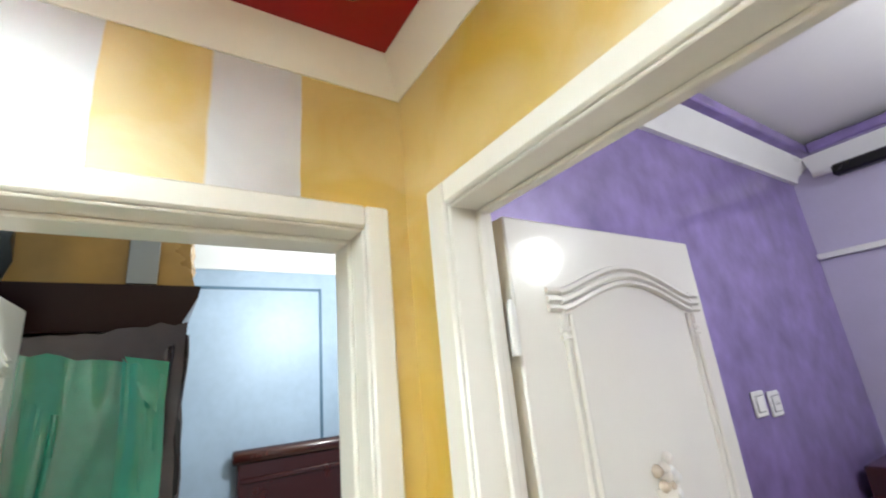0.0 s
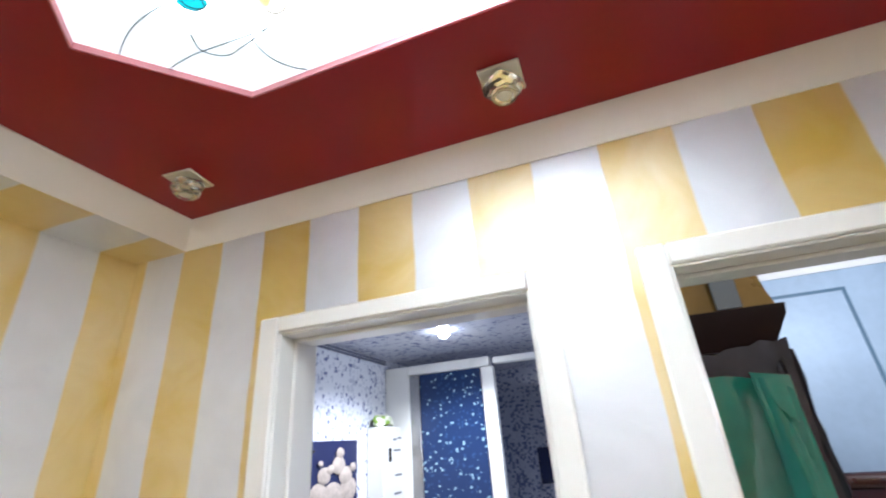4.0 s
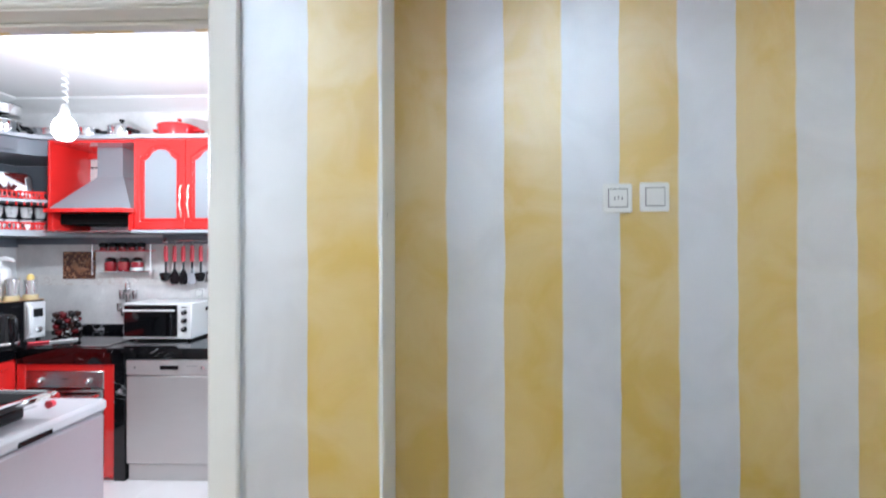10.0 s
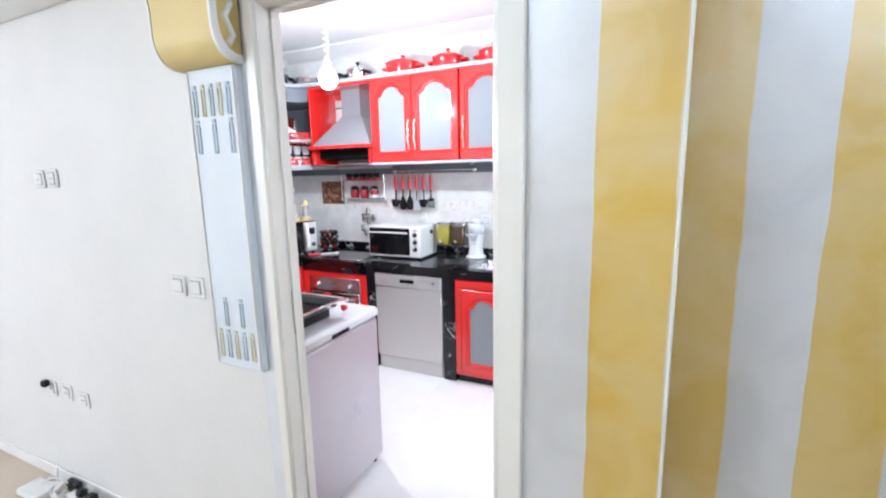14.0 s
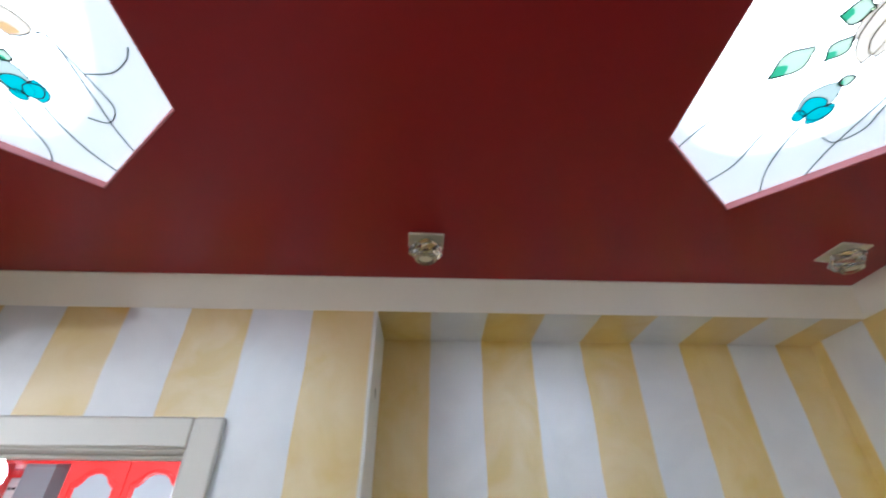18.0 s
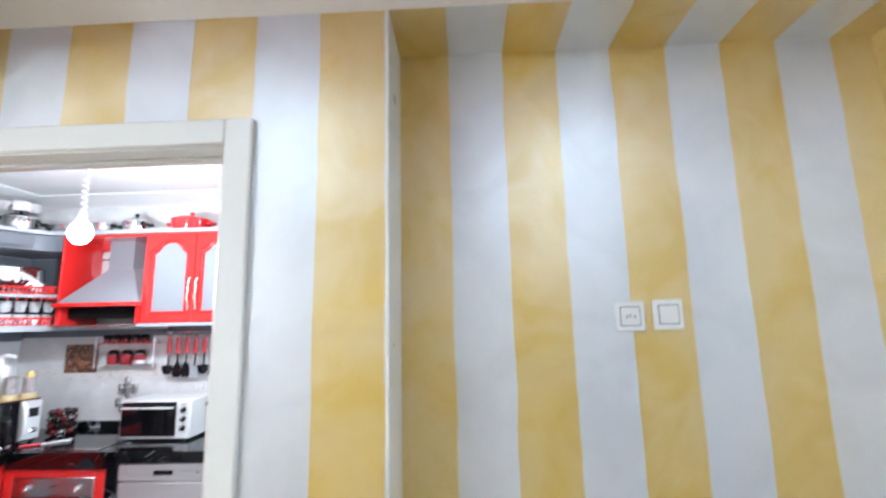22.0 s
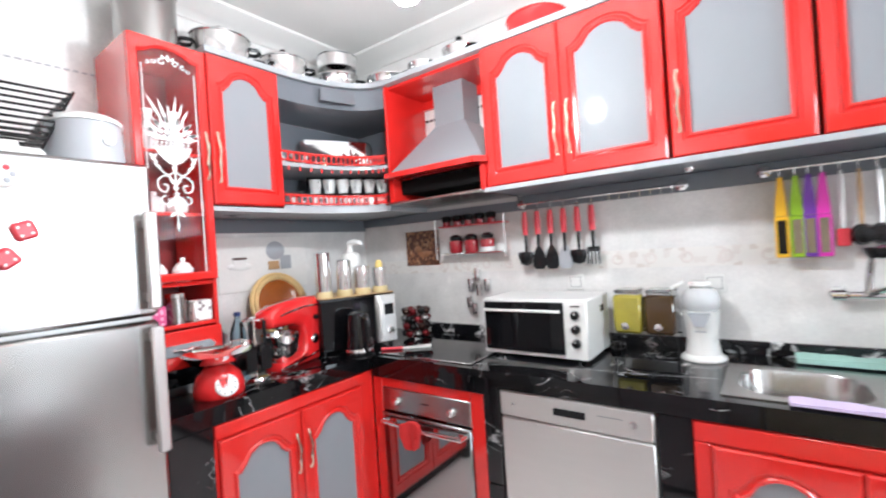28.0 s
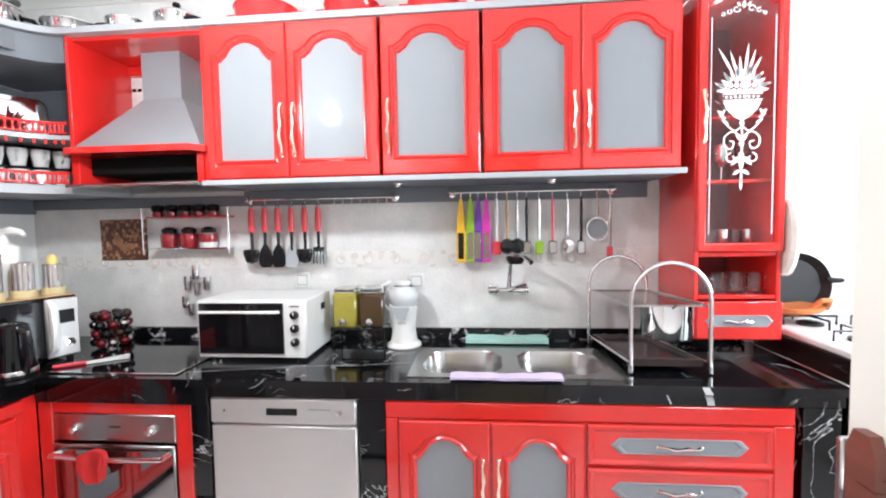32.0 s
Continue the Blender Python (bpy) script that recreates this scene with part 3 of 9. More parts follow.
architrave("door_1", "x", 0.0, -0.838, -0.07, 2.126, -0.879, 0.001, 2.195, -1, K_S, "cream white lacquered surround of the kitchen doorway", K_L)
part("rebate", B(-0.106, -0.0765, 0.07, 0.268, 0.0, 2.119, c=0.004), WHITE_LACQUER, bpy.data.objects["door_1"])
architrave("door_2", "y", HALL_E, -1.045, -0.395, 2.166, -1.096, -0.336, 2.21, -1, T, "cream white lacquered surround of the bathroom doorway")
architrave("door_3", "y", HALL_E, -2.0, -1.325, 2.166, -2.05, -1.27, 2.213, -1, T, "cream white lacquered surround of the blue room doorway")
architrave("door_4", "x", HALL_S, 0.83, 1.58, 2.166, 0.77, 1.637, 2.213, 1, TS, "cream white lacquered surround of the purple room doorway")

# floors
tiled_floor("floor_hall", -0.95, 1.745, -2.1, 0.0, 0.0, 0.45, BEIGE_TILE, "polished beige tiled floor of the hall")
structure("floor_niche", B(0.338, 1.745, 0.0, 0.212, -0.12, 0.0, c=0), BEIGE_TILE, "beige tile strip in the wall recess", "floor")
tiled_floor("floor_salon", -5.0, -0.95, -4.7, 0.0, 0.0, 0.6, BEIGE_TILE, "polished beige tiled floor of the salon")
tiled_floor("floor_far", -5.0, -3.42, 0.0, 3.0, 0.0, 0.6, BEIGE_TILE, "polished beige tiled floor beyond the salon")
tiled_floor("floor_kitchen", K_W, K_E, K_S, K_N, 0.0, 0.4, WHITE_TILE, "bright white tiled kitchen floor", material("white_grout", (0.78, 0.76, 0.74), 0.6))
structure("floor_kitchen_edge", B(-3.1, -0.840, K_L, K_S, -0.12, 0.0, c=0), WHITE_TILE, "white tile strip along the kitchen wall", "floor")
structure("floor_threshold", B(-0.831, -0.077, 0.0, K_S, -0.11, 0.006, c=0.003), BLACK_MARBLE, "black marble door threshold", "threshold")

# skirting of the hall
for nm, b in (("pier", B(0.003, 0.332, -0.014, 0.0, 0.0, 0.215, c=0.004)), ("niche", B(0.342, 1.744, 0.198, 0.212, 0.0, 0.2, c=0.004)), ("east", B(1.731, 1.745, -0.334, 0.197, 0.0, 0.2, c=0.004))):
    structure("baseboard_" + nm, b, WHITE_TILE, "pale tile skirting along the striped wall", "baseboard")
structure("baseboard_salon", B(-3.42, -0.88, -0.012, 0.0, 0.0, 0.07, c=0.004), WHITE_TILE, "pale tile skirting of the salon wall", "baseboard")

# salon shell
structure("ceiling_salon", B(-5.1, -1.186, -4.8, 3.1, 2.95, 3.05, c=0), PLASTER, "white salon ceiling", "ceiling")
structure("wall_salon_west", B(-5.1, -5.0, -4.8, 3.0, 0, 2.95, c=0), SALON_WALL, "plain off-white wall of the salon", "wall")
structure("wall_salon_south", B(-5.0, -0.9, -4.8, -4.7, 0, 2.95, c=0), SALON_WALL, "plain off-white wall of the salon", "wall")
structure("wall_salon_east", B(-0.98, -0.9, -4.7, -2.25, 0, 2.95, c=0), SALON_WALL, "plain off-white wall of the salon", "wall")
structure("wall_far_north", B(-5.0, -3.1, 3.0, 3.1, 0, 2.95, c=0), SALON_WALL, "plain off-white wall beyond the salon", "wall")
structure("wall_salon_return", B(-3.42, -3.2, K_L, 3.0, 0, 3.1, c=0), SALON_WALL, "off-white return wall at the salon corner", "wall")

# kitchen shell
structure("wall_kitchen_south", Bag().box(K_W, -0.88, K_L, K_L + 0.004, 0, K_Z, c=0).box(-0.838, -0.074, HEAD_D, HEAD_D + 0.004, 2.14, K_Z, c=0).box(-0.0735, -0.0695, HEAD_D, K_S, 2.127, K_Z, c=0).box(0.0, K_E, K_S, K_S + 0.004, 0, K_Z, c=0), WALL_TILE, "white tiled kitchen wall", "wall")
structure("wall_kitchen_north", B(-3.2, 1.55, K_N, K_N + 0.12, 0, K_Z, c=0), WALL_TILE, "white relief-tiled kitchen wall", "wall")
structure("wall_kitchen_west", B(-3.2, K_W, K_L, K_N, 0, K_Z, c=0), WALL_TILE, "white relief-tiled kitchen wall", "wall")
WIN = (1.0, 1.95, 1.15, 2.35)
structure("wall_kitchen_east", Bag().box(K_E, K_E + 0.1, K_S, WIN[0], 0, K_Z, c=0).box(K_E, K_E + 0.1, WIN[1], K_N, 0, K_Z, c=0).box(K_E, K_E + 0.1, WIN[0], WIN[1], 0, WIN[2], c=0).box(K_E, K_E + 0.1, WIN[0], WIN[1], WIN[3], K_Z, c=0), WALL_TILE, "white tiled kitchen wall with a window", "wall")
w1 = tagged(thing("window_1", "white framed kitchen window", "window", (K_E + 0.05, 1.475, WIN[2])), kind="structure")
part("window_frame", Bag().box(K_E + 0.02, K_E + 0.07, WIN[0], WIN[0] + 0.05, WIN[2], WIN[3]).box(K_E + 0.02, K_E + 0.07, WIN[1] - 0.05, WIN[1], WIN[2], WIN[3]).box(K_E + 0.02, K_E + 0.07, WIN[0] + 0.05, WIN[1] - 0.05, WIN[2], WIN[2] + 0.05).box(K_E + 0.02, K_E + 0.07, WIN[0] + 0.05, WIN[1] - 0.05, WIN[3] - 0.05, WIN[3]), WHITE_PAINT, w1)
structure("ceiling_kitchen", B(-3.2, 1.55, K_L + 0.002, K_N + 0.12, K_Z, K_Z + 0.1, c=0), PLASTER, "white kitchen ceiling", "ceiling")
kc = Bag()
prof = [(0.0, 2.69), (0.012, 2.69), (0.02, 2.702), (0.06, 2.716), (0.11, 2.738), (0.15, 2.756), (0.15, 2.77), (0.0, 2.77)]
kc.prism([(K_N - d, z) for d, z in prof], "x", K_W, K_E)
kc.prism([(K_W + d, z) for d, z in prof], "y", K_L + 0.01, K_N - 0.151)
structure("trim_kitchen_cornice", kc, PLASTER, "white moulded kitchen ceiling cornice", "cornice")

# bathroom shell
structure("wall_bath_north", B(E1, 4.7, 0.22, 0.3, 0, 2.6, c=0), MOSAIC, "bathroom wall of blue and white mosaic tiles", "wall")
structure("wall_bath_east", B(4.6, 4.7, -1.25, 0.22, 0, 2.6, c=0), MOSAIC_DARK, "bathroom end wall of dark blue mosaic tiles", "wall")
structure("wall_bath_south", B(E1, 4.6, -1.235, -1.15, 0, 2.6, c=0), MOSAIC, "bathroom wall of blue and white mosaic tiles", "wall")
structure("ceiling_bath", B(E1, 4.7, -1.25, 0.22, 2.42, 2.5, c=0), spotted("bath_ceiling_panel", (0.62, 0.64, 0.72), (0.44, 0.46, 0.57), 46, 0.22, 0.15, (0.24, 0.26, 0.40)), "glossy grey bathroom ceiling panel", "ceiling")
structure("trim_bath_rope", Bag().box(E1, 3.529, 0.208, 0.2195, 2.385, 2.397, c=0.003).box(E1, 3.529, 0.208, 0.2195, 2.402, 2.414, c=0.003), material("grey_rope_line", (0.16, 0.17, 0.24), 0.4, vary=0.5, fine=120, scale=60), "thin dark double tile line under the bathroom ceiling", "trim")
structure("floor_bath", B(E1, 4.7, -1.25, 0.22, -0.1, 0, c=0), MOSAIC_DARK, "dark bathroom floor", "floor")

# blue room shell
structure("wall_blue_east", B(4.1, 4.2, -5.0, -1.27, 0, 2.9, c=0), BLUE_ROOM, "pearly blue painted wall with a dark moulded panel line", "wall")
structure("wall_blue_north", B(E1, 4.6, -1.27, -1.24, 0, 2.9, c=0), BLUE_ROOM, "pearly blue painted wall", "wall")
structure("wall_blue_south", B(E1, 4.1, -5.1, -5.0, 0, 2.9, c=0), BLUE_ROOM, "pearly blue painted wall", "wall")
structure("wall_blue_west", B(E1 - 0.02, E1 + 0.04, -5.0, -2.255, 0, 2.9, c=0), BLUE_ROOM, "pearly blue painted wall", "wall")
structure("ceiling_blue", B(E1, 4.2, -5.1, -1.27, 2.85, 2.95, c=0), PLASTER, "white blue room ceiling", "ceiling")
structure("floor_blue", B(E1, 4.2, -5.1, -1.27, -0.1, 0, c=0), BEIGE_TILE, "beige floor of the blue room", "floor")
bc = Bag()
bc.prism([(4.1 - d, z) for d, z in [(0, 2.70), (0.015, 2.70), (0.03, 2.74), (0.08, 2.80), (0.1, 2.85), (0, 2.85)]], "y", -5.0, -1.271)
structure("trim_blue_cornice", bc, PLASTER, "white ceiling cornice of the blue room", "cornice")
bl = Bag()
bl.box(4.094, 4.101, -2.65, -2.63, 0.3, 2.59, c=0.002).box(4.094, 4.101, -2.63, -1.5, 2.57, 2.59, c=0.002).box(4.094, 4.101, -1.5, -1.48, 0.3, 2.59, c=0.002)
structure("trim_blue_panel", bl, BLUE_LINE, "dark blue raised panel line on the blue wall", "trim")

# purple room shell
P_E, P_S = 1.74, -4.38
structure("wall_purple_east", B(P_E, P_E + 0.08, P_S, -2.185, 0, 2.95, c=0), PURPLE, "mottled violet pearl wall", "wall")
structure("wall_purple_south", B(-1.2, P_E, P_S - 0.1, P_S, 0, 2.95, c=0), LILAC, "pale lilac wall", "wall")
structure("wall_purple_west", B(-1.25, -1.19, P_S, -2.185, 0, 2.95, c=0), LILAC, "pale lilac wall", "wall")
structure("wall_purple_north", Bag().box(-0.9, 0.829, -2.191, -2.186, 0, 2.95, c=0).box(0.83, 1.58, -2.191, -2.186, 2.167, 2.95, c=0), PURPLE, "violet wall over the doorway", "wall")
structure("ceiling_purple", B(-1.2, P_E + 0.08, P_S, -2.185, 2.83, 3.05, c=0), PLASTER, "white purple room ceiling", "ceiling")
structure("floor_purple", B(-1.2, P_E, P_S, -2.185, -0.1, 0, c=0), BEIGE_TILE, "beige floor of the purple room", "floor")
pc = Bag()
pprof = [(0, 2.66), (0.02, 2.66), (0.03, 2.69), (0.07, 2.72), (0.09, 2.75), (0, 2.75)]
pc.prism([(P_E - d, z) for d, z in pprof], "y", P_S, -2.195)
pc.prism([(P_S + d, z) for d, z in pprof], "x", -1.2, P_E - 0.091)
structure("trim_purple_cornice", pc, WHITE_PAINT, "white moulded cornice of the purple room", "cornice")
pt = Bag()
pt.box(-1.19, P_E - 0.13, P_S, P_S + 0.13, 2.75, 2.80, c=0.006).box(P_E - 0.13, P_E, P_S, -2.195, 2.75, 2.80, c=0.006)
structure("trim_purple_tray", pt, PURPLE, "lilac stepped edge of the tray ceiling", "trim")


# ---- kitchen furniture ----
FRONT, UP, LEFT_F, LEFT_U = 1.862, 2.105, -2.47, -2.745


def north(y):
    """Local (along, out of the front, up) to the world for fronts that face south at y."""
    return lambda p: (p[0], y - p[1], p[2])


def west(x):
    """The same for fronts that face east at x; along runs with y."""
    return lambda p: (x + p[1], p[0], p[2])


def put(bag, to):
    bag.v = [to(p) for p in bag.v]
    return bag


def arch_ring(u0, u1, v0, v1, rise, grow=0.0, n=21, out=0.0, square=False):
    """A closed outline (along, out, up) with an ogee arched top, or the matching points of its rectangle."""
    cu, hw = (u0 + u1) / 2, (u1 - u0) / 2 + grow
    a, b = v0 - grow, v1 + grow
    pts = [(cu - hw, out, a), (cu + hw, out, a)]
    for k in range(n):
        s = 1 - 2 * k / (n - 1)
        q = abs(s)
        if square:
            lift = 0
        elif q < 0.46:
            lift = -rise * 0.26 * (q / 0.46) ** 2.2
        elif q < 0.80:
            w = (q - 0.46) / 0.34
            lift = -rise * (0.26 + 0.62 * w * w * (3 - 2 * w))
        else:
            lift = -rise * (0.88 + 0.16 * min(1.0, (q - 0.80) / 0.08))
        pts.append((cu + hw * s, out, b + lift))
    return pts


def handle_bar(bag, u, v0, v1, out=0.012, horizontal=False):
    """A wavy cast cabinet pull with flared feet."""
    pts, rs = [], []
    for k in range(17):
        s = k / 16
        w = 0.0026 * math.sin(4 * math.pi * s)
        h = out + 0.018 * math.sin(math.pi * s) ** 0.6
        p = (u + w, h, v0 + (v1 - v0) * s)
        pts.append((p[2], p[1], p[0]) if horizontal else p)
        rs.append(0.0048 + 0.0030 * abs(math.cos(3 * math.pi * s)) ** 2)
    bag.tube(pts, rs, 7)
    for s in (v0, v1):
        bag.box(*((s - 0.008, s + 0.008, 0, out + 0.006, u - 0.007, u + 0.007) if horizontal else (u - 0.007, u + 0.007, 0, out + 0.006, s - 0.008, s + 0.008)), c=0.003)
    return bag


def arched_door(parent, to, u0, u1, v0, v1, handle_u=None, hv=None, name="door", margin=0.068, rise=0.075, metal=None):
    """A red cathedral-arched cabinet door with a recessed grey panel and a pull."""
    g = 0.0022
    a0, a1, b0, b1 = u0 + g, u1 - g, v0 + g, v1 - g
    i0, i1, j0, j1 = u0 + margin, u1 - margin, v0 + margin * 1.25, v1 - margin * 1.15
    b = Bag()
    rings = [arch_ring(a0, a1, b0, b1, 0, 0, out=0.0, square=True), arch_ring(a0, a1, b0, b1, 0, 0, out=0.016, square=True), arch_ring(a0, a1, b0, b1, 0, -0.006, out=0.021, square=True)]
    rings.append(arch_ring(i0, i1, j0, j1, rise, 0.030, out=0.021))
    rings.append(arch_ring(i0, i1, j0, j1, rise, 0.026, out=0.014))
    rings.append(arch_ring(i0, i1, j0, j1, rise, 0.019, out=0.014))
    rings.append(arch_ring(i0, i1, j0, j1, rise, 0.012, out=0.022))
    rings.append(arch_ring(i0, i1, j0, j1, rise, 0.004, out=0.021))
    rings.append(arch_ring(i0, i1, j0, j1, rise, 0.0, out=0.008))
    b.rings(rings)
    d = part(name, put(b, to), RED, parent, angle=30)
    pnl = Bag().rings([arch_ring(i0, i1, j0, j1, rise, 0.001, out=0.0), arch_ring(i0, i1, j0, j1, rise, 0.001, out=0.0085)], True, True)
    part("panel", put(pnl, to), GREY_PANEL, d, "satin grey arched panel")
    if handle_u is not None:
        h0, h1 = hv
        part("handle", put(handle_bar(Bag(), handle_u, h0, h1, 0.024), to), metal or GOLD, d, "wavy gilt metal pull")
    return d


def drawer_front(parent, to, u0, u1, v0, v1):
    g = 0.002
    b = Bag()
    u0, u1, v0, v1 = u0 + g, u1 - g, v0 + g, v1 - g

    def rect(grow, out):
        return [(u0 - grow, out, v0 - grow), (u1 + grow, out, v0 - grow), (u1 + grow, out, v1 + grow), (u0 - grow, out, v1 + grow)]

    b.rings([rect(0, 0), rect(0, 0.016), rect(-0.006, 0.021), rect(-0.016, 0.021), rect(-0.021, 0.015)], True, True)
    d = part("drawer", put(b, to), RED, parent)
    cu, cv, w, h = (u0 + u1) / 2, (v0 + v1) / 2, (u1 - u0) * 0.335, 0.026

    def oct_ring(s, out):
        return [(cu + s * x, out, cv + s * z) for x, z in ((-w, 0), (-w + h, -h), (w - h, -h), (w, 0), (w - h, h), (-w + h, h))]

    part("panel", put(Bag().rings([oct_ring(1.12, 0.014), oct_ring(1.06, 0.022), oct_ring(1.0, 0.022), oct_ring(0.97, 0.018)], True, True), to), GREY_PANEL, d, "grey elongated inset")
    part("handle", put(handle_bar(Bag(), cv, cu - 0.075, cu + 0.075, 0.02, True), to), CHROME, d, "chrome wavy pull")
    return d


N_F, N_U, W_F, W_U = north(FRONT), north(UP), west(LEFT_F), west(LEFT_U)

# worktop
worktop = thing("worktop", "polished black marble worktop with white veins running round the corner", "worktop", (-1.2, 2.1, 0.88))
part("slab", Bag().prism([(-3.098, 0.872), (-2.44, 0.872), (-2.44, 1.828), (-0.90, 1.828), (-0.90, 2.468), (-3.098, 2.468)], "z", 0.868, 0.9), BLACK_MARBLE, worktop)
for x0, x1, y0, y1 in ((-0.90, -0.075, 1.828, 1.89), (-0.90, -0.075, 2.27, 2.468), (-0.075, 0.655, 1.828, 2.468)):
    part("slab", B(x0, x1, y0, y1, 0.868, 0.9, c=0), BLACK_MARBLE, worktop)
part("apron", B(-1.712, 0.65, 1.848, 1.868, 0.822, 0.8675, c=0.002), BLACK_MARBLE, worktop)
part("apron", B(-2.46, -1.7125, 1.848, 1.868, 0.7865, 0.8675, c=0.002), BLACK_MARBLE, worktop)
part("apron", B(-2.48, -2.456, 0.874, 1.84, 0.822, 0.8675, c=0.002), BLACK_MARBLE, worktop)
part("upstand", B(-2.6, 0.655, 2.45, 2.469, 0.9005, 0.958, c=0.003), BLACK_MARBLE_W, worktop, "black marble upstand with bold white flecks")
part("upstand", B(-3.099, -3.08, 0.872, 2.449, 0.9005, 0.958, c=0.003), BLACK_MARBLE_W, worktop, "black marble upstand with bold white flecks")

for pts in ([(-1.845, 1.905), (-1.65, 1.946), (-1.50, 1.968), (-1.40, 2.0), (-1.22, 2.015), (-1.155, 2.018), (-1.05, 2.04), (-0.93, 2.062)], [(-1.25, 2.072), (-1.22, 2.045), (-1.155, 2.018)], [(-2.50, 1.50), (-2.56, 1.44), (-2.53, 1.38), (-2.60, 1.30)], [(-2.47, 1.26), (-2.50, 1.20), (-2.46, 1.12)]):
    part("vein", Bag().add([(x, y + d, 0.9004) for x, y in pts for d in (0.0018 + 0.0012 * math.sin(40 * x), -0.0018)], [(2 * k, 2 * k + 1, 2 * k + 3, 2 * k + 2) for k in range(len(pts) - 1)]), material("white_vein", (0.55, 0.55, 0.55), 0.12), worktop, "thin white vein")

for pts in ([(0.172, 0.866), (0.200, 0.866), (0.208, 0.845), (0.212, 0.824), (0.186, 0.824), (0.182, 0.845)], [(0.040, 0.866), (0.046, 0.866), (0.062, 0.830), (0.058, 0.826)]):
    part("vein", Bag().prism(pts, "y", 1.8474, 1.8486), bpy.data.materials["white_vein"], worktop, "white patch in the marble edge")
part("vein", Bag().prism([(0.158, 0.898), (0.182, 0.898), (0.198, 0.870), (0.170, 0.870)], "y", 1.8274, 1.8286), bpy.data.materials["white_vein"], worktop, "white patch in the marble edge")

# left base unit
u = thing("base_cabinet", "glossy red two-door base cabinet with arched grey panels", "cabinet", (-2.75, 1.4, 0))
part("carcass", Bag().box(-3.09, LEFT_F - 0.001, 1.035, 1.86, 0.08, 0.82, c=0.003), RED, u)
part("plinth", B(-3.09, LEFT_F - 0.05, 1.035, 1.86, 0, 0.078, c=0), BLACK_MARBLE, u, "black plinth")
part("frame_rail", put(B(1.036, 1.80, 0.0, 0.012, 0.765, 0.818, c=0.004), W_F), RED, u)
arched_door(u, W_F, 1.045, 1.405, 0.10, 0.76, 1.375, (0.50, 0.66))
arched_door(u, W_F, 1.405, 1.765, 0.10, 0.76, 1.435, (0.50, 0.66))
u = thing("end_panel", "black marble clad end of the worktop beside the fridge", "panel", (-2.75, 0.95, 0))
part("slab", B(-3.09, -2.462, 0.876, 1.033, 0, 0.82, c=0.003), BLACK_MARBLE, u)

# built-in oven
u = thing("oven", "built-in steel oven in a glossy red surround", "oven", (-2.12, 2.1, 0))
OVEN_GLASS = material("mirror_black_glass", (0.010, 0.009, 0.009), 0.04, vary=0.1, coat=1.0)
OVEN_GLASS.node_tree.nodes["Principled BSDF"].inputs["Coat IOR"].default_value = 3.6
part("surround", Bag().box(-2.468, -2.405, FRONT - 0.002, 2.40, 0.02, 0.785).box(-1.86, -1.793, FRONT - 0.002, 2.40, 0.02, 0.785).box(-2.404, -1.861, FRONT - 0.002, 2.40, 0.738, 0.785).box(-2.404, -1.861, FRONT - 0.002, 2.40, 0.02, 0.10), RED, u, "glossy red frame")
part("control_panel", B(-2.403, -1.862, FRONT - 0.004, FRONT + 0.02, 0.622, 0.737, c=0.004), STEEL, u, "steel control strip")
part("marking", B(-2.15, -2.10, FRONT - 0.0052, FRONT - 0.0038, 0.682, 0.688, c=0), BLACK, u)
for x in (-2.30, -1.965):
    part("knob", Bag().lathe(x, FRONT - 0.004, 0.675, [(0.021, 0), (0.020, -0.010), (0.016, -0.022), (0.011, -0.025), (0, -0.025)], 18, "y"), CHROME, u, "round metal knob")
door = part("oven_door", B(-2.40, -1.865, FRONT - 0.012, FRONT + 0.02, 0.11, 0.612, c=0.006), OVEN_GLASS, u, "dark glass oven door")
for z0, z1 in ((0.600, 0.612), (0.11, 0.15)):
    part("door_trim", B(-2.40, -1.865, FRONT - 0.016, FRONT - 0.011, z0, z1, c=0.002), STEEL, door, "steel band")
part("handle", Bag().tube([(-2.37, FRONT - 0.012, 0.580), (-2.37, FRONT - 0.05, 0.580), (-2.13, FRONT - 0.056, 0.574), (-1.89, FRONT - 0.05, 0.580), (-1.89, FRONT - 0.012, 0.580)], 0.012, 10), CHROME, door, "curved steel bar handle")
cloth = Bag()
pts = []
for i in range(9):
    s = i / 8
    pts.append([(-2.235 + 0.12 * s + 0.006 * math.sin(9 * s), FRONT - 0.072 - 0.010 * math.sin(7 * s), 0.593 + 0.02 * math.sin(3 * s)), (-2.225 + 0.11 * s, FRONT - 0.078 - 0.012 * math.sin(8 * s + 1), 0.548), (-2.21 + 0.08 * s, FRONT - 0.07 - 0.012 * math.sin(9 * s), 0.498 - 0.02 * math.sin(math.pi * s))])
fr = [[p for p in row] for row in pts]
ring = [[(p[0], p[1], p[2]) for p in row] + [(p[0], p[1] + 0.022, p[2]) for p in row[::-1]] for row in fr]
cloth.rings(ring, True, True)
single("kitchen_cloth", cloth, material("red_cloth", (0.55, 0.02, 0.02), 0.85, vary=0.2, bump=0.4), "crumpled red cloth hung over the oven handle", "cloth")

for x0, x1 in ((-1.792, -1.714), (-1.100, -0.996), (0.518, 0.645)):
    u = thing("filler_panel", "black marble filler panel between the base units", "panel", ((x0 + x1) / 2, 2.1, 0), "black filler panels")
    for z0, z1 in ((0.0, 0.40), (0.404, 0.82)):
        part("slab", B(x0, x1, FRONT - 0.004, 2.42, z0, z1, c=0.003), BLACK_MARBLE, u)

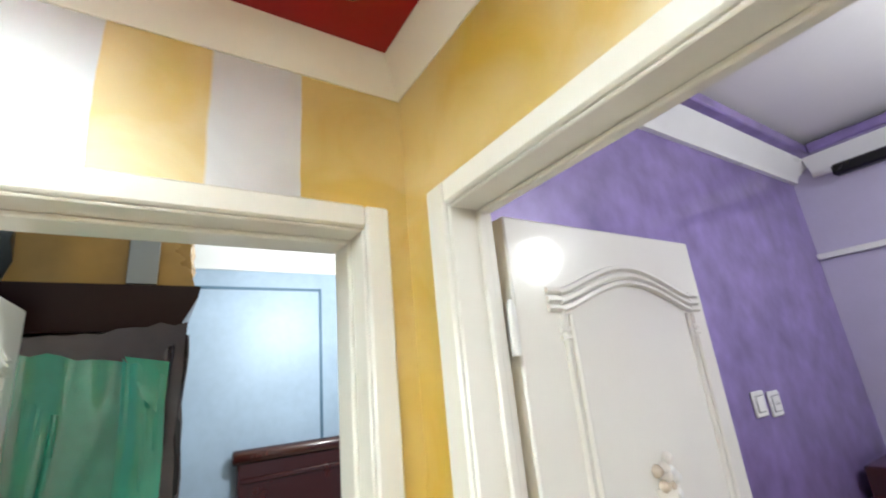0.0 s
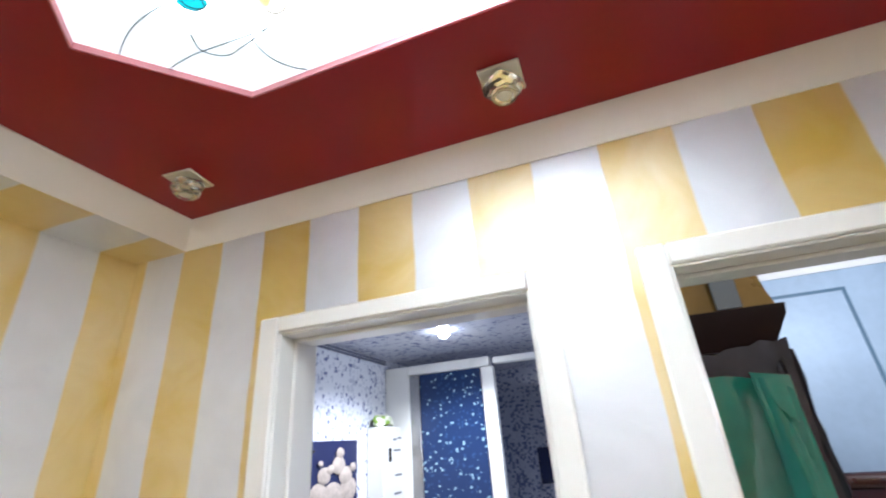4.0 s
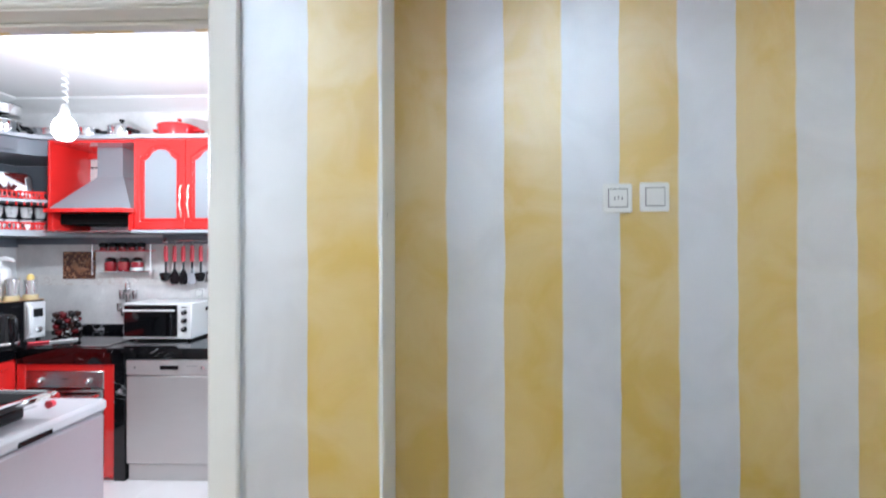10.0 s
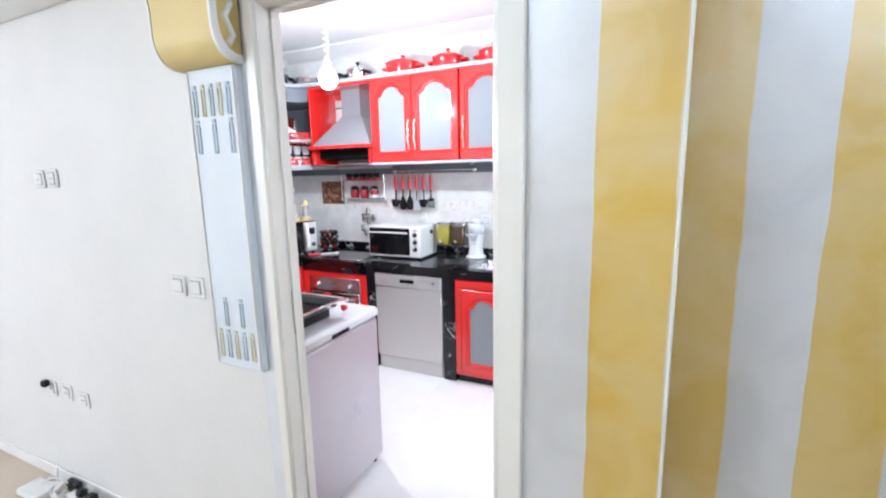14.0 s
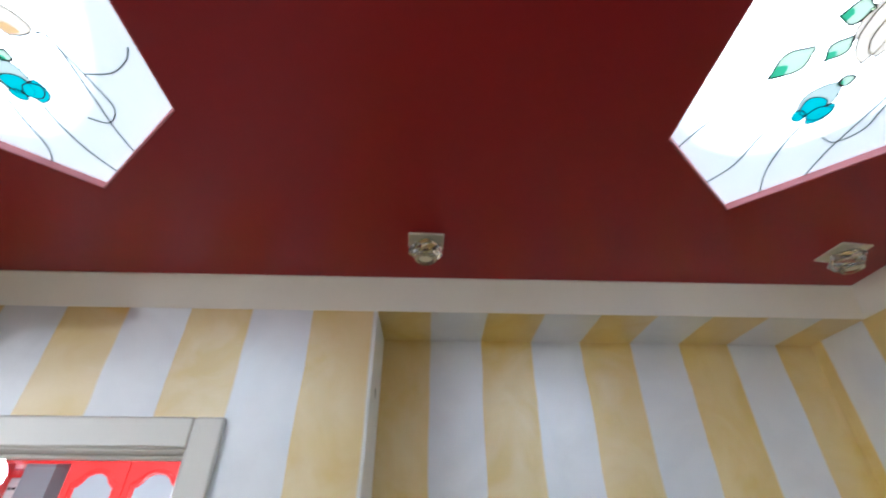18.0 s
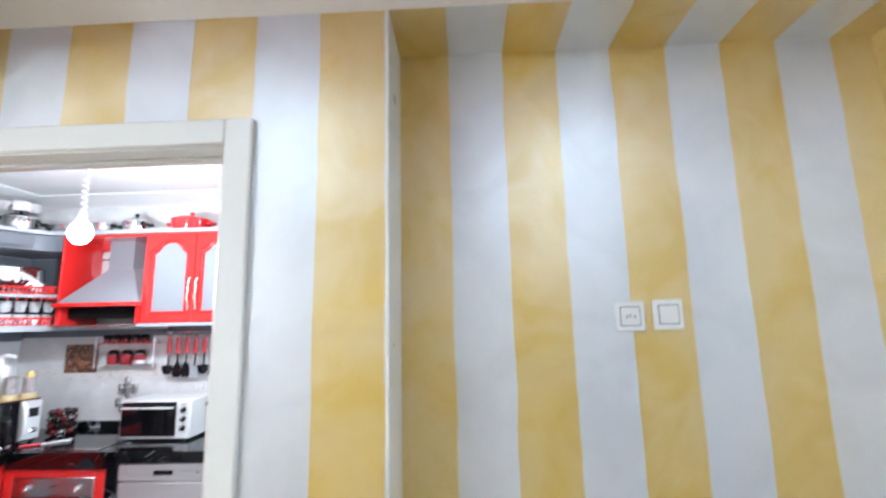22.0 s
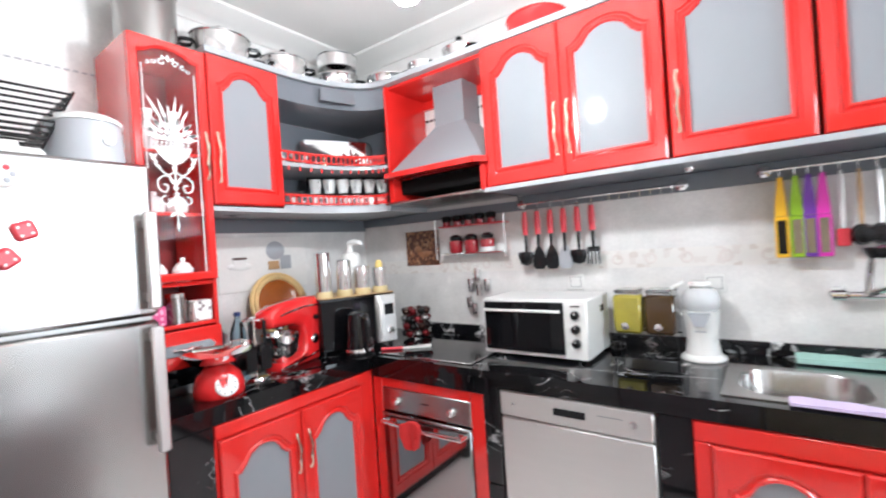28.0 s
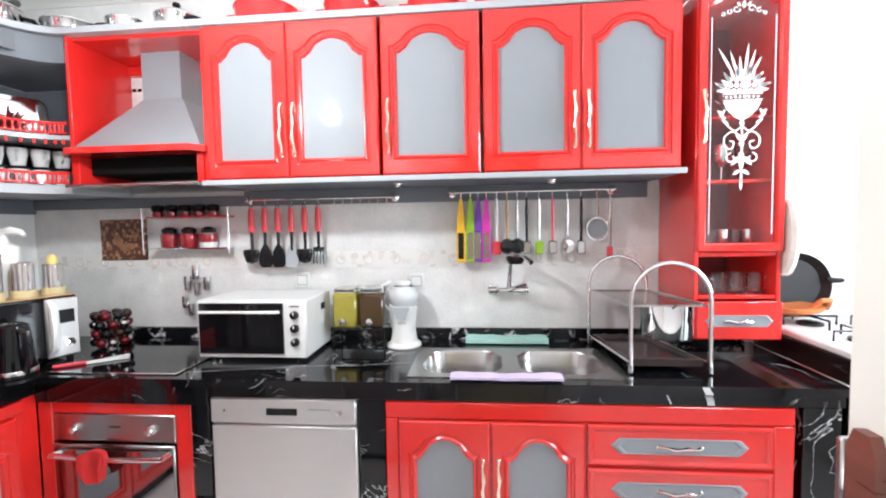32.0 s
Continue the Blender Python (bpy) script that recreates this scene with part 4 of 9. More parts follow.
# dishwasher
u = thing("dishwasher", "silver grey freestanding dishwasher under the worktop", "dishwasher", (-1.407, 2.1, 0))
part("body", B(-1.706, -1.108, FRONT + 0.02, 2.42, 0.02, 0.852, c=0.004), SILVER, u)
part("door", B(-1.706, -1.108, FRONT - 0.006, FRONT + 0.018, 0.115, 0.709, c=0.008), SILVER, u)
part("top_edge", B(-1.706, -1.108, FRONT - 0.012, FRONT + 0.018, 0.823, 0.850, c=0.005), SILVER, u, "pale top edge")
cp = part("control_panel", B(-1.706, -1.108, FRONT - 0.010, FRONT + 0.018, 0.712, 0.820, c=0.008), SILVER, u)
part("grip", B(-1.47, -1.345, FRONT - 0.013, FRONT - 0.0095, 0.752, 0.780, c=0.004), BLACK, cp, "recessed dark grip")
part("button", Bag().lathe(-1.175, FRONT - 0.0095, 0.768, [(0.014, 0), (0.013, -0.007), (0, -0.008)], 16, "y"), CHROME, cp)
part("button", Bag().lathe(-1.64, FRONT - 0.0095, 0.768, [(0.008, 0), (0.007, -0.005), (0, -0.006)], 16, "y"), CHROME, cp)
part("marking", B(-1.30, -1.21, FRONT - 0.0112, FRONT - 0.0098, 0.776, 0.779, c=0), GREY_PANEL, cp)
part("kick_plate", B(-1.70, -1.114, FRONT + 0.012, FRONT + 0.03, 0.0, 0.11, c=0.004), SILVER, u)

# sink base unit
u = thing("sink_cabinet", "wide glossy red sink cabinet with two arched doors and four drawers", "cabinet", (-0.24, 2.1, 0))
part("carcass", Bag().box(-0.992, 0.487, FRONT, FRONT + 0.02, 0.06, 0.818, c=0.003).box(-0.992, -0.974, FRONT + 0.02, 2.42, 0.06, 0.818, c=0).box(0.469, 0.487, FRONT + 0.02, 2.42, 0.06, 0.818, c=0).box(-0.974, 0.469, FRONT + 0.02, 2.42, 0.06, 0.08, c=0), RED, u)
part("plinth", B(-0.992, 0.487, FRONT + 0.03, 2.42, 0, 0.058, c=0), BLACK, u, "black plinth")
part("frame_rail", Bag().box(-0.992, 0.487, FRONT - 0.012, FRONT - 0.001, 0.752, 0.817, c=0.004).box(-0.992, -0.945, FRONT - 0.012, FRONT - 0.001, 0.07, 0.751, c=0.004).box(0.418, 0.487, FRONT - 0.012, FRONT - 0.001, 0.07, 0.751, c=0.004), RED, u)
arched_door(u, N_F, -0.942, -0.592, 0.09, 0.748, -0.620, (0.42, 0.60))
arched_door(u, N_F, -0.590, -0.242, 0.09, 0.748, -0.562, (0.42, 0.60))
for z in (0.09, 0.257, 0.424, 0.591):
    drawer_front(u, N_F, -0.235, 0.415, z, z + 0.157)

# wall cabinets of the north run
spans = [((-1.82, -1.445), (-1.445, -1.045)), ((-1.033, -0.614), None), ((-0.602, -0.203), (-0.203, 0.19))]
for a, b in spans:
    x0, x1 = a[0], (b or a)[1]
    u = thing("wall_cabinet", "glossy red wall cabinet with arched grey panel door" + ("s" if b else ""), "cabinet", ((x0 + x1) / 2, 2.3, 1.7), "red wall cabinets over the worktop")
    part("carcass", B(x0, x1, UP, K_N - 0.001, 1.703, 2.372, c=0.003), RED, u)
    if b:
        arched_door(u, N_U, a[0], a[1], 1.705, 2.370, a[1] - 0.028, (1.80, 2.02))
        arched_door(u, N_U, b[0], b[1], 1.705, 2.370, b[0] + 0.028, (1.80, 2.02))
    else:
        arched_door(u, N_U, a[0], a[1], 1.705, 2.370, a[0] + 0.03, (1.80, 2.02))

shelf = thing("cabinet_light_rail", "grey board and pale edge strip under the red wall cabinets", "shelf board", (-0.8, 2.3, 1.69))
part("bottom_board", B(-1.83, 0.205, UP - 0.02, K_N - 0.001, 1.684, 1.701, c=0.002), GREY_BOARD, shelf)
part("edge_strip", B(-1.84, 0.208, UP - 0.032, UP - 0.0205, 1.680, 1.703, c=0.003), GREY_EDGE, shelf)
part("back_board", B(-1.86, 0.19, K_N - 0.022, K_N - 0.001, 1.607, 1.683, c=0.002), GREY_BOARD, shelf)
for x in (-1.0, -0.30):
    part("hanger", Bag().lathe(x, 2.25, 1.6835, [(0.02, 0.0), (0.02, -0.006), (0.012, -0.018), (0, -0.018)], 14), CHROME, shelf)

top = thing("cabinet_top_board", "grey top board running above all wall cabinets", "shelf board", (-0.8, 2.3, 2.38))
tb = Bag()
curve = [(-2.725, 1.224), (-2.725, 1.585)] + [(-2.725 + 0.245 * (1 - math.cos(math.pi / 2 * k / 8)), 1.585 + 0.50 * math.sin(math.pi / 2 * k / 8)) for k in range(1, 9)]
curve += [(0.22, 2.085)]
tb.prism(curve + [(0.22, K_N - 0.002), (-3.098, K_N - 0.002), (-3.098, 1.224)], "z", 2.374, 2.402)
part("board", tb, GREY_EDGE, top)

# range hood unit
u = thing("range_hood", "grey pyramid range hood in a glossy red open cabinet", "range hood", (-2.16, 2.3, 1.69))
part("side_panel", B(-2.49, -2.472, UP + 0.0, K_N - 0.001, 1.70, 2.373, c=0.003), RED, u, "glossy red side")
part("side_panel", B(-1.842, -1.823, UP + 0.0, K_N - 0.001, 1.70, 2.373, c=0.003), RED, u, "glossy red side")
part("back_panel", B(-2.471, -1.843, K_N - 0.008, K_N - 0.002, 1.863, 2.30, c=0.001), WALL_TILE, u, "white tiled back")
part("back_rail", B(-2.471, -1.843, K_N - 0.03, K_N - 0.002, 2.301, 2.353, c=0.002), RED, u, "glossy red back rail")
part("top_board", B(-2.471, -1.843, UP + 0.022, K_N - 0.002, 2.354, 2.3735, c=0.002), RED, u, "glossy red top")
for k in range(20):
    x = -2.465 + 0.0315 * k
    part("border_bead", B(x, x + 0.022, K_N - 0.012, K_N - 0.0078, 2.226, 2.242, c=0.001), BLACK, u, "dark patterned tile border")
hood = Bag()
hx0, hx1 = -2.466, -1.848
hood.rings([[(hx0, UP - 0.02, 1.862), (hx1, UP - 0.02, 1.862), (hx1, 2.45, 1.862), (hx0, 2.45, 1.862)], [(-2.29, 2.27, 2.10), (-2.04, 2.27, 2.10), (-2.04, 2.45, 2.10), (-2.29, 2.45, 2.10)], [(-2.265, 2.285, 2.13), (-2.065, 2.285, 2.13), (-2.065, 2.45, 2.13), (-2.265, 2.45, 2.13)], [(-2.265, 2.285, 2.372), (-2.065, 2.285, 2.372), (-2.065, 2.45, 2.372), (-2.265, 2.45, 2.372)]], True, True)
part("chimney", hood, GREY_PANEL, u, "grey tapered hood and flue", angle=25)
tr = Bag()
tr.prism([(-2.54, 2.115), (-2.45, UP - 0.075), (-1.87, UP - 0.075), (-1.824, UP - 0.02), (-1.824, 2.14), (-2.54, 2.14)], "z", 1.832, 1.860)
part("trim_band", tr, RED, u, "glossy red band with canted corners")
for x0, x1 in ((-2.47, -2.44), (-1.875, -1.843)):
    part("valance", B(x0, x1, UP - 0.01, 2.40, 1.70, 1.831, c=0.003), RED, u)
part("filter", B(-2.439, -1.876, UP + 0.05, 2.44, 1.75, 1.83, c=0.004), material("matte_black_filter", (0.006, 0.006, 0.006), 0.7, spec=0.1), u, "dark hood underside")
part("drip_shelf", B(-2.47, -1.843, UP - 0.06, 2.449, 1.684, 1.699, c=0.004), STEEL, u, "thin steel shelf")

# open corner shelves between the hood and the left wall cabinet
u = thing("corner_shelf", "dark grey open corner shelf unit with red gallery rails", "shelf", (-2.9, 2.2, 1.69))


def corner_curve(off=0.0):
    pts = [(-2.745 + off, 1.587)]
    for k in range(1, 13):
        a = math.pi / 2 * k / 12
        pts.append((-2.745 + off + (0.25 - off) * (1 - math.cos(a)), 1.587 + (0.52 - off) * math.sin(a)))
    return pts


for z, nm in ((1.70, "shelf"), (1.925, "shelf"), (2.27, "fascia")):
    cc = corner_curve()
    part(nm, Bag().prism(cc + [(-2.492, K_N - 0.002), (-3.098, K_N - 0.002), (-3.098, 1.587)], "z", z - 0.016, z + (0.004 if nm == "shelf" else 0.10)), GREY_EDGE if nm == "shelf" else GREY_BOARD, u)
part("back_panel", Bag().box(-3.099, -3.09, 1.587, K_N - 0.002, 1.705, 2.25, c=0).box(-3.089, -2.492, K_N - 0.011, K_N - 0.002, 1.705, 2.25, c=0), GREY_BOARD, u, "dark grey back")
bead_mesh = mesh_of("spindle", Bag().lathe(0, 0, 0, [(0.004, 0), (0.0065, 0.012), (0.003, 0.022), (0.0065, 0.032), (0.004, 0.044)], 8), RED)
drop_mesh = mesh_of("drop", Bag().lathe(0, 0, 0, [(0.0, -0.026), (0.006, -0.020), (0.0075, -0.012), (0.003, -0.004), (0.004, 0.0)], 8), RED)
for z in (1.72, 1.945):
    cc = corner_curve(0.012)
    part("rail", Bag().tube([(x, y, z + 0.036) for x, y in cc], 0.0065, 8), RED, u, "curved red gallery rail")
    part("rail", Bag().tube([(x, y, z - 0.008) for x, y in cc], 0.005, 8), RED, u, "curved red gallery rail")
    for k in range(23):
        f = 0.5 + k * 0.5
        i0 = min(int(f), 11)
        (xa, ya), (xb, yb) = cc[i0], cc[i0 + 1]
        for nm, mesh, dz in (("spindle", bead_mesh, -0.008), ("drop", drop_mesh, -0.037)):
            if nm == "drop" and (z < 1.9 or k % 2):
                continue
            o = new(nm, mesh)
            o.parent = u
            o.matrix_parent_inverse = u.matrix_basis.inverted()
            o.location = (xa + (xb - xa) * (f - i0), ya + (yb - ya) * (f - i0), z + dz)

# left wall cabinet and its board
u = thing("wall_cabinet", "narrow glossy red wall cabinet with one arched grey panel", "cabinet", (-2.9, 1.41, 1.7), "red wall cabinets over the worktop")
part("carcass", B(-3.098, LEFT_U, 1.226, 1.586, 1.69, 2.372, c=0.003), RED, u)
arched_door(u, W_U, 1.228, 1.584, 1.692, 2.370, 1.256, (1.79, 2.01))
sb = thing("cabinet_light_rail", "grey board under the corner wall cabinets", "shelf board", (-2.9, 1.8, 1.68))
part("bottom_board", Bag().prism([(-2.735, 1.225), (-2.735, 1.587)] + [(x + 0.012, y - 0.012) for x, y in corner_curve()[1:]] + [(-2.49, 2.44), (-3.09, 2.44), (-3.09, 1.225)], "z", 1.662, 1.683), GREY_EDGE, sb)
part("back_board", Bag().box(-3.098, -3.08, 1.225, K_N - 0.003, 1.585, 1.661, c=0.002).box(-3.079, -1.862, K_N - 0.022, K_N - 0.003, 1.607, 1.661, c=0.002), GREY_BOARD, sb)


def glass_column(name_label, to, u0, u1, depth, place, hinge_u, z1=2.40):
    """A tall narrow red glazed cabinet: glazed door above, an open shelf and a small drawer below."""
    u = thing("glass_cabinet", name_label, "cabinet", place, "narrow glazed cabinets")
    t = 0.018
    z0, dz = 1.0, z1 - 2.40
    c = Bag()
    c.box(u0, u0 + t, -depth, 0, z0, z1).box(u1 - t, u1, -depth, 0, z0, z1)
    part("side", put(c, to), RED, u)
    for z in (z0, 1.165, 1.34, z1 - t):
        part("board", put(Bag().box(u0 + t, u1 - t, -depth, -0.001, z, z + t), to), RED, u)
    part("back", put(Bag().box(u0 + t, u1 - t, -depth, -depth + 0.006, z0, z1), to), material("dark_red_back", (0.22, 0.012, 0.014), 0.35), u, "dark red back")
    for z in (1.64, 1.90):
        part("shelf", put(Bag().box(u0 + t, u1 - t, -depth + 0.007, -0.03, z, z + 0.014), to), RED, u)
    m = 0.034
    a, b, p, q = u0 + 0.002, u1 - 0.002, 1.362, z1 - 0.002
    d = Bag()
    d.rings([arch_ring(a, b, p, q, 0, 0, out=0, square=True), arch_ring(a, b, p, q, 0, 0, out=0.018, square=True), arch_ring(a, b, p, q, 0, -0.005, out=0.022, square=True), arch_ring(a + m, b - m, p + m, q - 0.035, 0.03, 0.008, out=0.022), arch_ring(a + m, b - m, p + m, q - 0.035, 0.03, 0.0, out=0.014), arch_ring(a + m, b - m, p + m, q - 0.035, 0.03, 0.0, out=0.0), arch_ring(a, b, p, q, 0, 0, out=0, square=True)])
    door = part("door", put(d, to), RED, u)
    pane = part("pane", put(Bag().rings([arch_ring(a + m, b - m, p + m, q - 0.035, 0.03, 0.002, out=0.006), arch_ring(a + m, b - m, p + m, q - 0.035, 0.03, 0.002, out=0.010)], True, True), to), CLEAR, door, "clear pane with a white etched flower vase")
    pane.visible_shadow = False
    part("handle", put(handle_bar(Bag(), hinge_u, 1.80, 2.0, 0.022), to), GOLD, door, "wavy gilt metal pull")
    # etched vase with flowers and scrolls, a raised white ornament on the pane
    cu, e = (u0 + u1) / 2, Bag()
    w = (b - a - 2 * m) / 2

    def flat(pts, r=0.0035):
        fine = []
        for k in range(len(pts) - 1):
            p0, p1, p2, p3 = pts[max(k - 1, 0)], pts[k], pts[k + 1], pts[min(k + 2, len(pts) - 1)]
            for j in range(4 if len(pts) > 3 else 1):
                s = j / 4
                fine.append([0.5 * (2 * p1[i] + (p2[i] - p0[i]) * s + (2 * p0[i] - 5 * p1[i] + 4 * p2[i] - p3[i]) * s * s + (3 * p1[i] - p0[i] - 3 * p2[i] + p3[i]) * s ** 3) for i in (0, 1)])
        fine.append(pts[-1])
        e.tube([(cu + x, 0.0122, z + dz) for x, z in fine], r, 5)

    flat([(-w + 0.012, 1.43), (-w + 0.012, 2.285)], 0.0022)
    flat([(w - 0.012, 1.43), (w - 0.012, 2.285)], 0.0022)

    def petal(x, z, a, l, wd):
        """A pointed flat leaf starting at (x, z)."""
        o = []
        for k in range(10):
            t = k / 5 if k <= 5 else (10 - k) / 5
            side = 1 if k <= 5 else -1
            q = side * wd * math.sin(math.pi * t ** 0.8)
            o.append((x + l * t * math.cos(a) - q * math.sin(a), z + dz + l * t * math.sin(a) + q * math.cos(a)))
        e.rings([[(cu + p[0], h, p[1]) for p in o] for h in (0.0102, 0.0124)], True, True)

    def curl(cx, cz, rr, a0, turns, r=0.003):
        flat([(cx + rr * (1 - 0.045 * k) * math.cos(a0 + turns * 0.5 * k), cz + rr * (1 - 0.045 * k) * math.sin(a0 + turns * 0.5 * k)) for k in range(12)], r)

    # crest at the top
    for sg in (-1, 1):
        curl(sg * 0.028, 2.312, 0.013, 0.0, sg, 0.0026)
        curl(sg * 0.056, 2.304, 0.010, 1.0, sg, 0.0024)
        curl(sg * 0.078, 2.294, 0.008, 2.0, sg, 0.0022)
        petal(sg * 0.012, 2.322, math.pi / 2 - sg * 0.7, 0.022, 0.005)
    petal(0, 2.315, math.pi / 2, 0.030, 0.007)
    # bouquet
    for k in range(19):
        a2 = math.radians(6 + 9.3 * k)
        petal(0.060 * math.cos(a2), 1.992 + 0.052 * math.sin(a2), a2 + 0.25 * math.sin(k * 2.1), 0.040 + 0.008 * (k % 3), 0.0062)
    for k, a2 in enumerate((62, 74, 84, 95, 107, 119)):
        petal(0.07 * math.cos(math.radians(a2)), 2.06, math.radians(a2), 0.075 + 0.024 * (k % 3), 0.0052)
    for row, zz, n3 in ((0, 1.998, 6), (1, 2.020, 5), (2, 2.040, 3)):
        for k in range(n3):
            x = (k - (n3 - 1) / 2) * 0.022
            e.lathe(cu + x, 0.0100, zz + dz, [(0.0105, 0), (0.0095, 0.002), (0.004, 0.0032), (0, 0.0026)], 10, "y")
    # fluted bowl with a dotted band
    flat([(-0.074, 1.987), (0.074, 1.987)], 0.0032)
    flat([(-0.074, 1.962), (0.074, 1.962)], 0.0026)
    for k in range(8):
        e.lathe(cu - 0.0595 + 0.017 * k, 0.0100, 1.9745 + dz, [(0.0060, 0), (0.005, 0.002), (0, 0.0024)], 9, "y")
    for k in range(7):
        x0, x1 = -0.072 + 0.0208 * k, -0.072 + 0.0208 * k + 0.0188
        pts4 = [(x0, 1.957), (x1, 1.957), (x1 * 0.80, 1.925), (x1 * 0.42, 1.898), (x1 * 0.10, 1.884), (x0 * 0.10, 1.884), (x0 * 0.42, 1.898), (x0 * 0.80, 1.925)]
        e.rings([[(cu + p[0], h, p[1] + dz) for p in pts4] for h in (0.0102, 0.0122)], True, True)
    # stem, scrolls and foliage
    flat([(0, 1.884), (0, 1.63)], 0.0038)
    for zz in (1.872, 1.790, 1.748):
        e.lathe(cu, 0.0100, zz + dz, [(0.011, 0), (0.009, 0.002), (0, 0.003)], 10, "y")
    for sg in (-1, 1):
        flat([(0, 1.862), (sg * 0.025, 1.842), (sg * 0.055, 1.862), (sg * 0.074, 1.898), (sg * 0.066, 1.925)], 0.0034)
        for zz, l in ((1.868, 0.036), (1.890, 0.034), (1.908, 0.030)):
            petal(sg * (0.050 + 0.5 * (zz - 1.868)), zz, math.pi / 2 - sg * 1.0, l, 0.0056)
        flat([(0, 1.790), (sg * 0.012, 1.825), (sg * 0.040, 1.838), (sg * 0.066, 1.815), (sg * 0.062, 1.780), (sg * 0.038, 1.772), (sg * 0.030, 1.796), (sg * 0.046, 1.802)], 0.0036)
        curl(sg * 0.040, 1.735, 0.020, math.pi / 2, -sg, 0.0032)
        petal(sg * 0.006, 1.742, -math.pi / 2 + sg * 0.75, 0.050, 0.009)
        petal(sg * 0.004, 1.688, -math.pi / 2 + sg * 0.95, 0.034, 0.007)
        petal(sg * 0.003, 1.800, math.pi / 2 - sg * 0.5, 0.045, 0.007)
    petal(0, 1.742, -math.pi / 2, 0.060, 0.010)
    petal(0, 1.655, -math.pi / 2, 0.050, 0.006)
    part("etching", put(e, to), material("white_etching", (0.85, 0.85, 0.84), 0.6), door, "white etched ornament")
    drawer = Bag()
    drawer.box(u0, u1, 0.0, 0.02, 1.002, 1.160, c=0.006)
    dr = part("drawer", put(drawer, to), RED, u)
    cv, hw = 1.08, (u1 - u0) * 0.36

    def oct_ring(s, out):
        return [(cu + s * x, out, cv + s * z) for x, z in ((-hw, 0), (-hw + 0.02, -0.022), (hw - 0.02, -0.022), (hw, 0), (hw - 0.02, 0.022), (-hw + 0.02, 0.022))]

    part("panel", put(Bag().rings([oct_ring(1.1, 0.019), oct_ring(1.0, 0.024), oct_ring(0.96, 0.022)], False, True), to), GREY_PANEL, dr, "grey elongated inset")
    part("handle", put(handle_bar(Bag(), cv, cu - 0.05, cu + 0.05, 0.02, True), to), CHROME, dr, "chrome wavy pull")
    return u


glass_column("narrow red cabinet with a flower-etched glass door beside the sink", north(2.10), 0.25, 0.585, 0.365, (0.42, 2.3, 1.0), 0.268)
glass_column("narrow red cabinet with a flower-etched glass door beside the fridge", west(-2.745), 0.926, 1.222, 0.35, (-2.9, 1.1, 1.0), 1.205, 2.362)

# fridge
u = thing("fridge", "tall brushed steel fridge-freezer with vertical bar handles", "fridge", (-2.7, 0.56, 0))
part("body", B(-3.06, -2.392, 0.20, 0.835, 0.03, 1.755, c=0.006), SILVER, u)
up = part("freezer_door", B(-2.39, -2.335, 0.20, 0.835, 1.275, 1.755, c=0.012), STEEL, u, "upper brushed steel door")
lo = part("fridge_door", B(-2.39, -2.335, 0.20, 0.835, 0.08, 1.262, c=0.012), STEEL, u, "lower brushed steel door")
for par, z0, z1 in ((up, 1.30, 1.60), (lo, 0.86, 1.245)):
    part("handle", Bag().box(-2.30, -2.278, 0.79, 0.825, z0, z1, c=0.006).box(-2.336, -2.299, 0.80, 0.82, z0 + 0.02, z0 + 0.05, c=0.003).box(-2.336, -2.299, 0.80, 0.82, z1 - 0.05, z1 - 0.02, c=0.003), SILVER, par, "pale metal bar handle")
for k in range(4):
    part("foot", Bag().lathe((-3.0, -2.44)[k % 2], (0.25, 0.78)[k // 2], 0, [(0.02, 0), (0.018, 0.031)], 10), BLACK, u)

# chest freezer beside the door
u = thing("chest_freezer", "silver grey chest freezer standing beside the kitchen door", "freezer", (-1.25, 0.57, 0))
part("body", B(-1.495, -1.015, 0.155, 0.84, 0.035, 0.845, c=0.012), FREEZER_GREY, u)
lid = part("lid", B(-1.50, -1.008, 0.15, 0.848, 0.850, 0.902, c=0.014), material("pale_grey_lid", (0.60, 0.59, 0.60), 0.3, vary=0.04), u, "pale grey lid")
part("grip", B(-1.0125, -1.004, 0.45, 0.58, 0.855, 0.875, c=0.003), BLACK, lid, "dark lid grip")
for k in range(4):
    part("foot", Bag().lathe((-1.455, -1.06)[k % 2], (0.2, 0.80)[k // 2], 0, [(0.02, 0), (0.018, 0.036)], 10), BLACK, u)

# pendant bulb
u = thing("pendant_lamp", "glowing bare bulb on a coiled white cord from a plaster rose", "lamp", (-1.555, 1.225, K_Z))
rose = part("ceiling_rose", Bag().lathe(-1.555, 1.225, K_Z, [(0.0, -0.055), (0.028, -0.055), (0.040, -0.045), (0.044, -0.020), (0.085, -0.018), (0.092, -0.034), (0.108, -0.036), (0.116, -0.018), (0.135, -0.014), (0.140, -0.026), (0.152, -0.024), (0.160, 0.0)], 36), PLASTER, u, "round plaster rose")
for k in range(10):
    a = 2 * math.pi * k / 10
    part("lobe", Bag().lathe(-1.555 + 0.182 * math.cos(a), 1.225 + 0.182 * math.sin(a), K_Z, [(0.0, -0.016), (0.02, -0.020), (0.034, -0.012), (0.042, 0.0)], 14), PLASTER, rose, "plaster lobe")
coil = [(-1.555 + 0.013 * math.cos(k * 0.55), 1.225 + 0.013 * math.sin(k * 0.55), K_Z - 0.05 - 0.003 * k) for k in range(130)]
part("cord", Bag().tube(coil, 0.0035, 5), WHITE_PLASTIC, u, "coiled white cord")
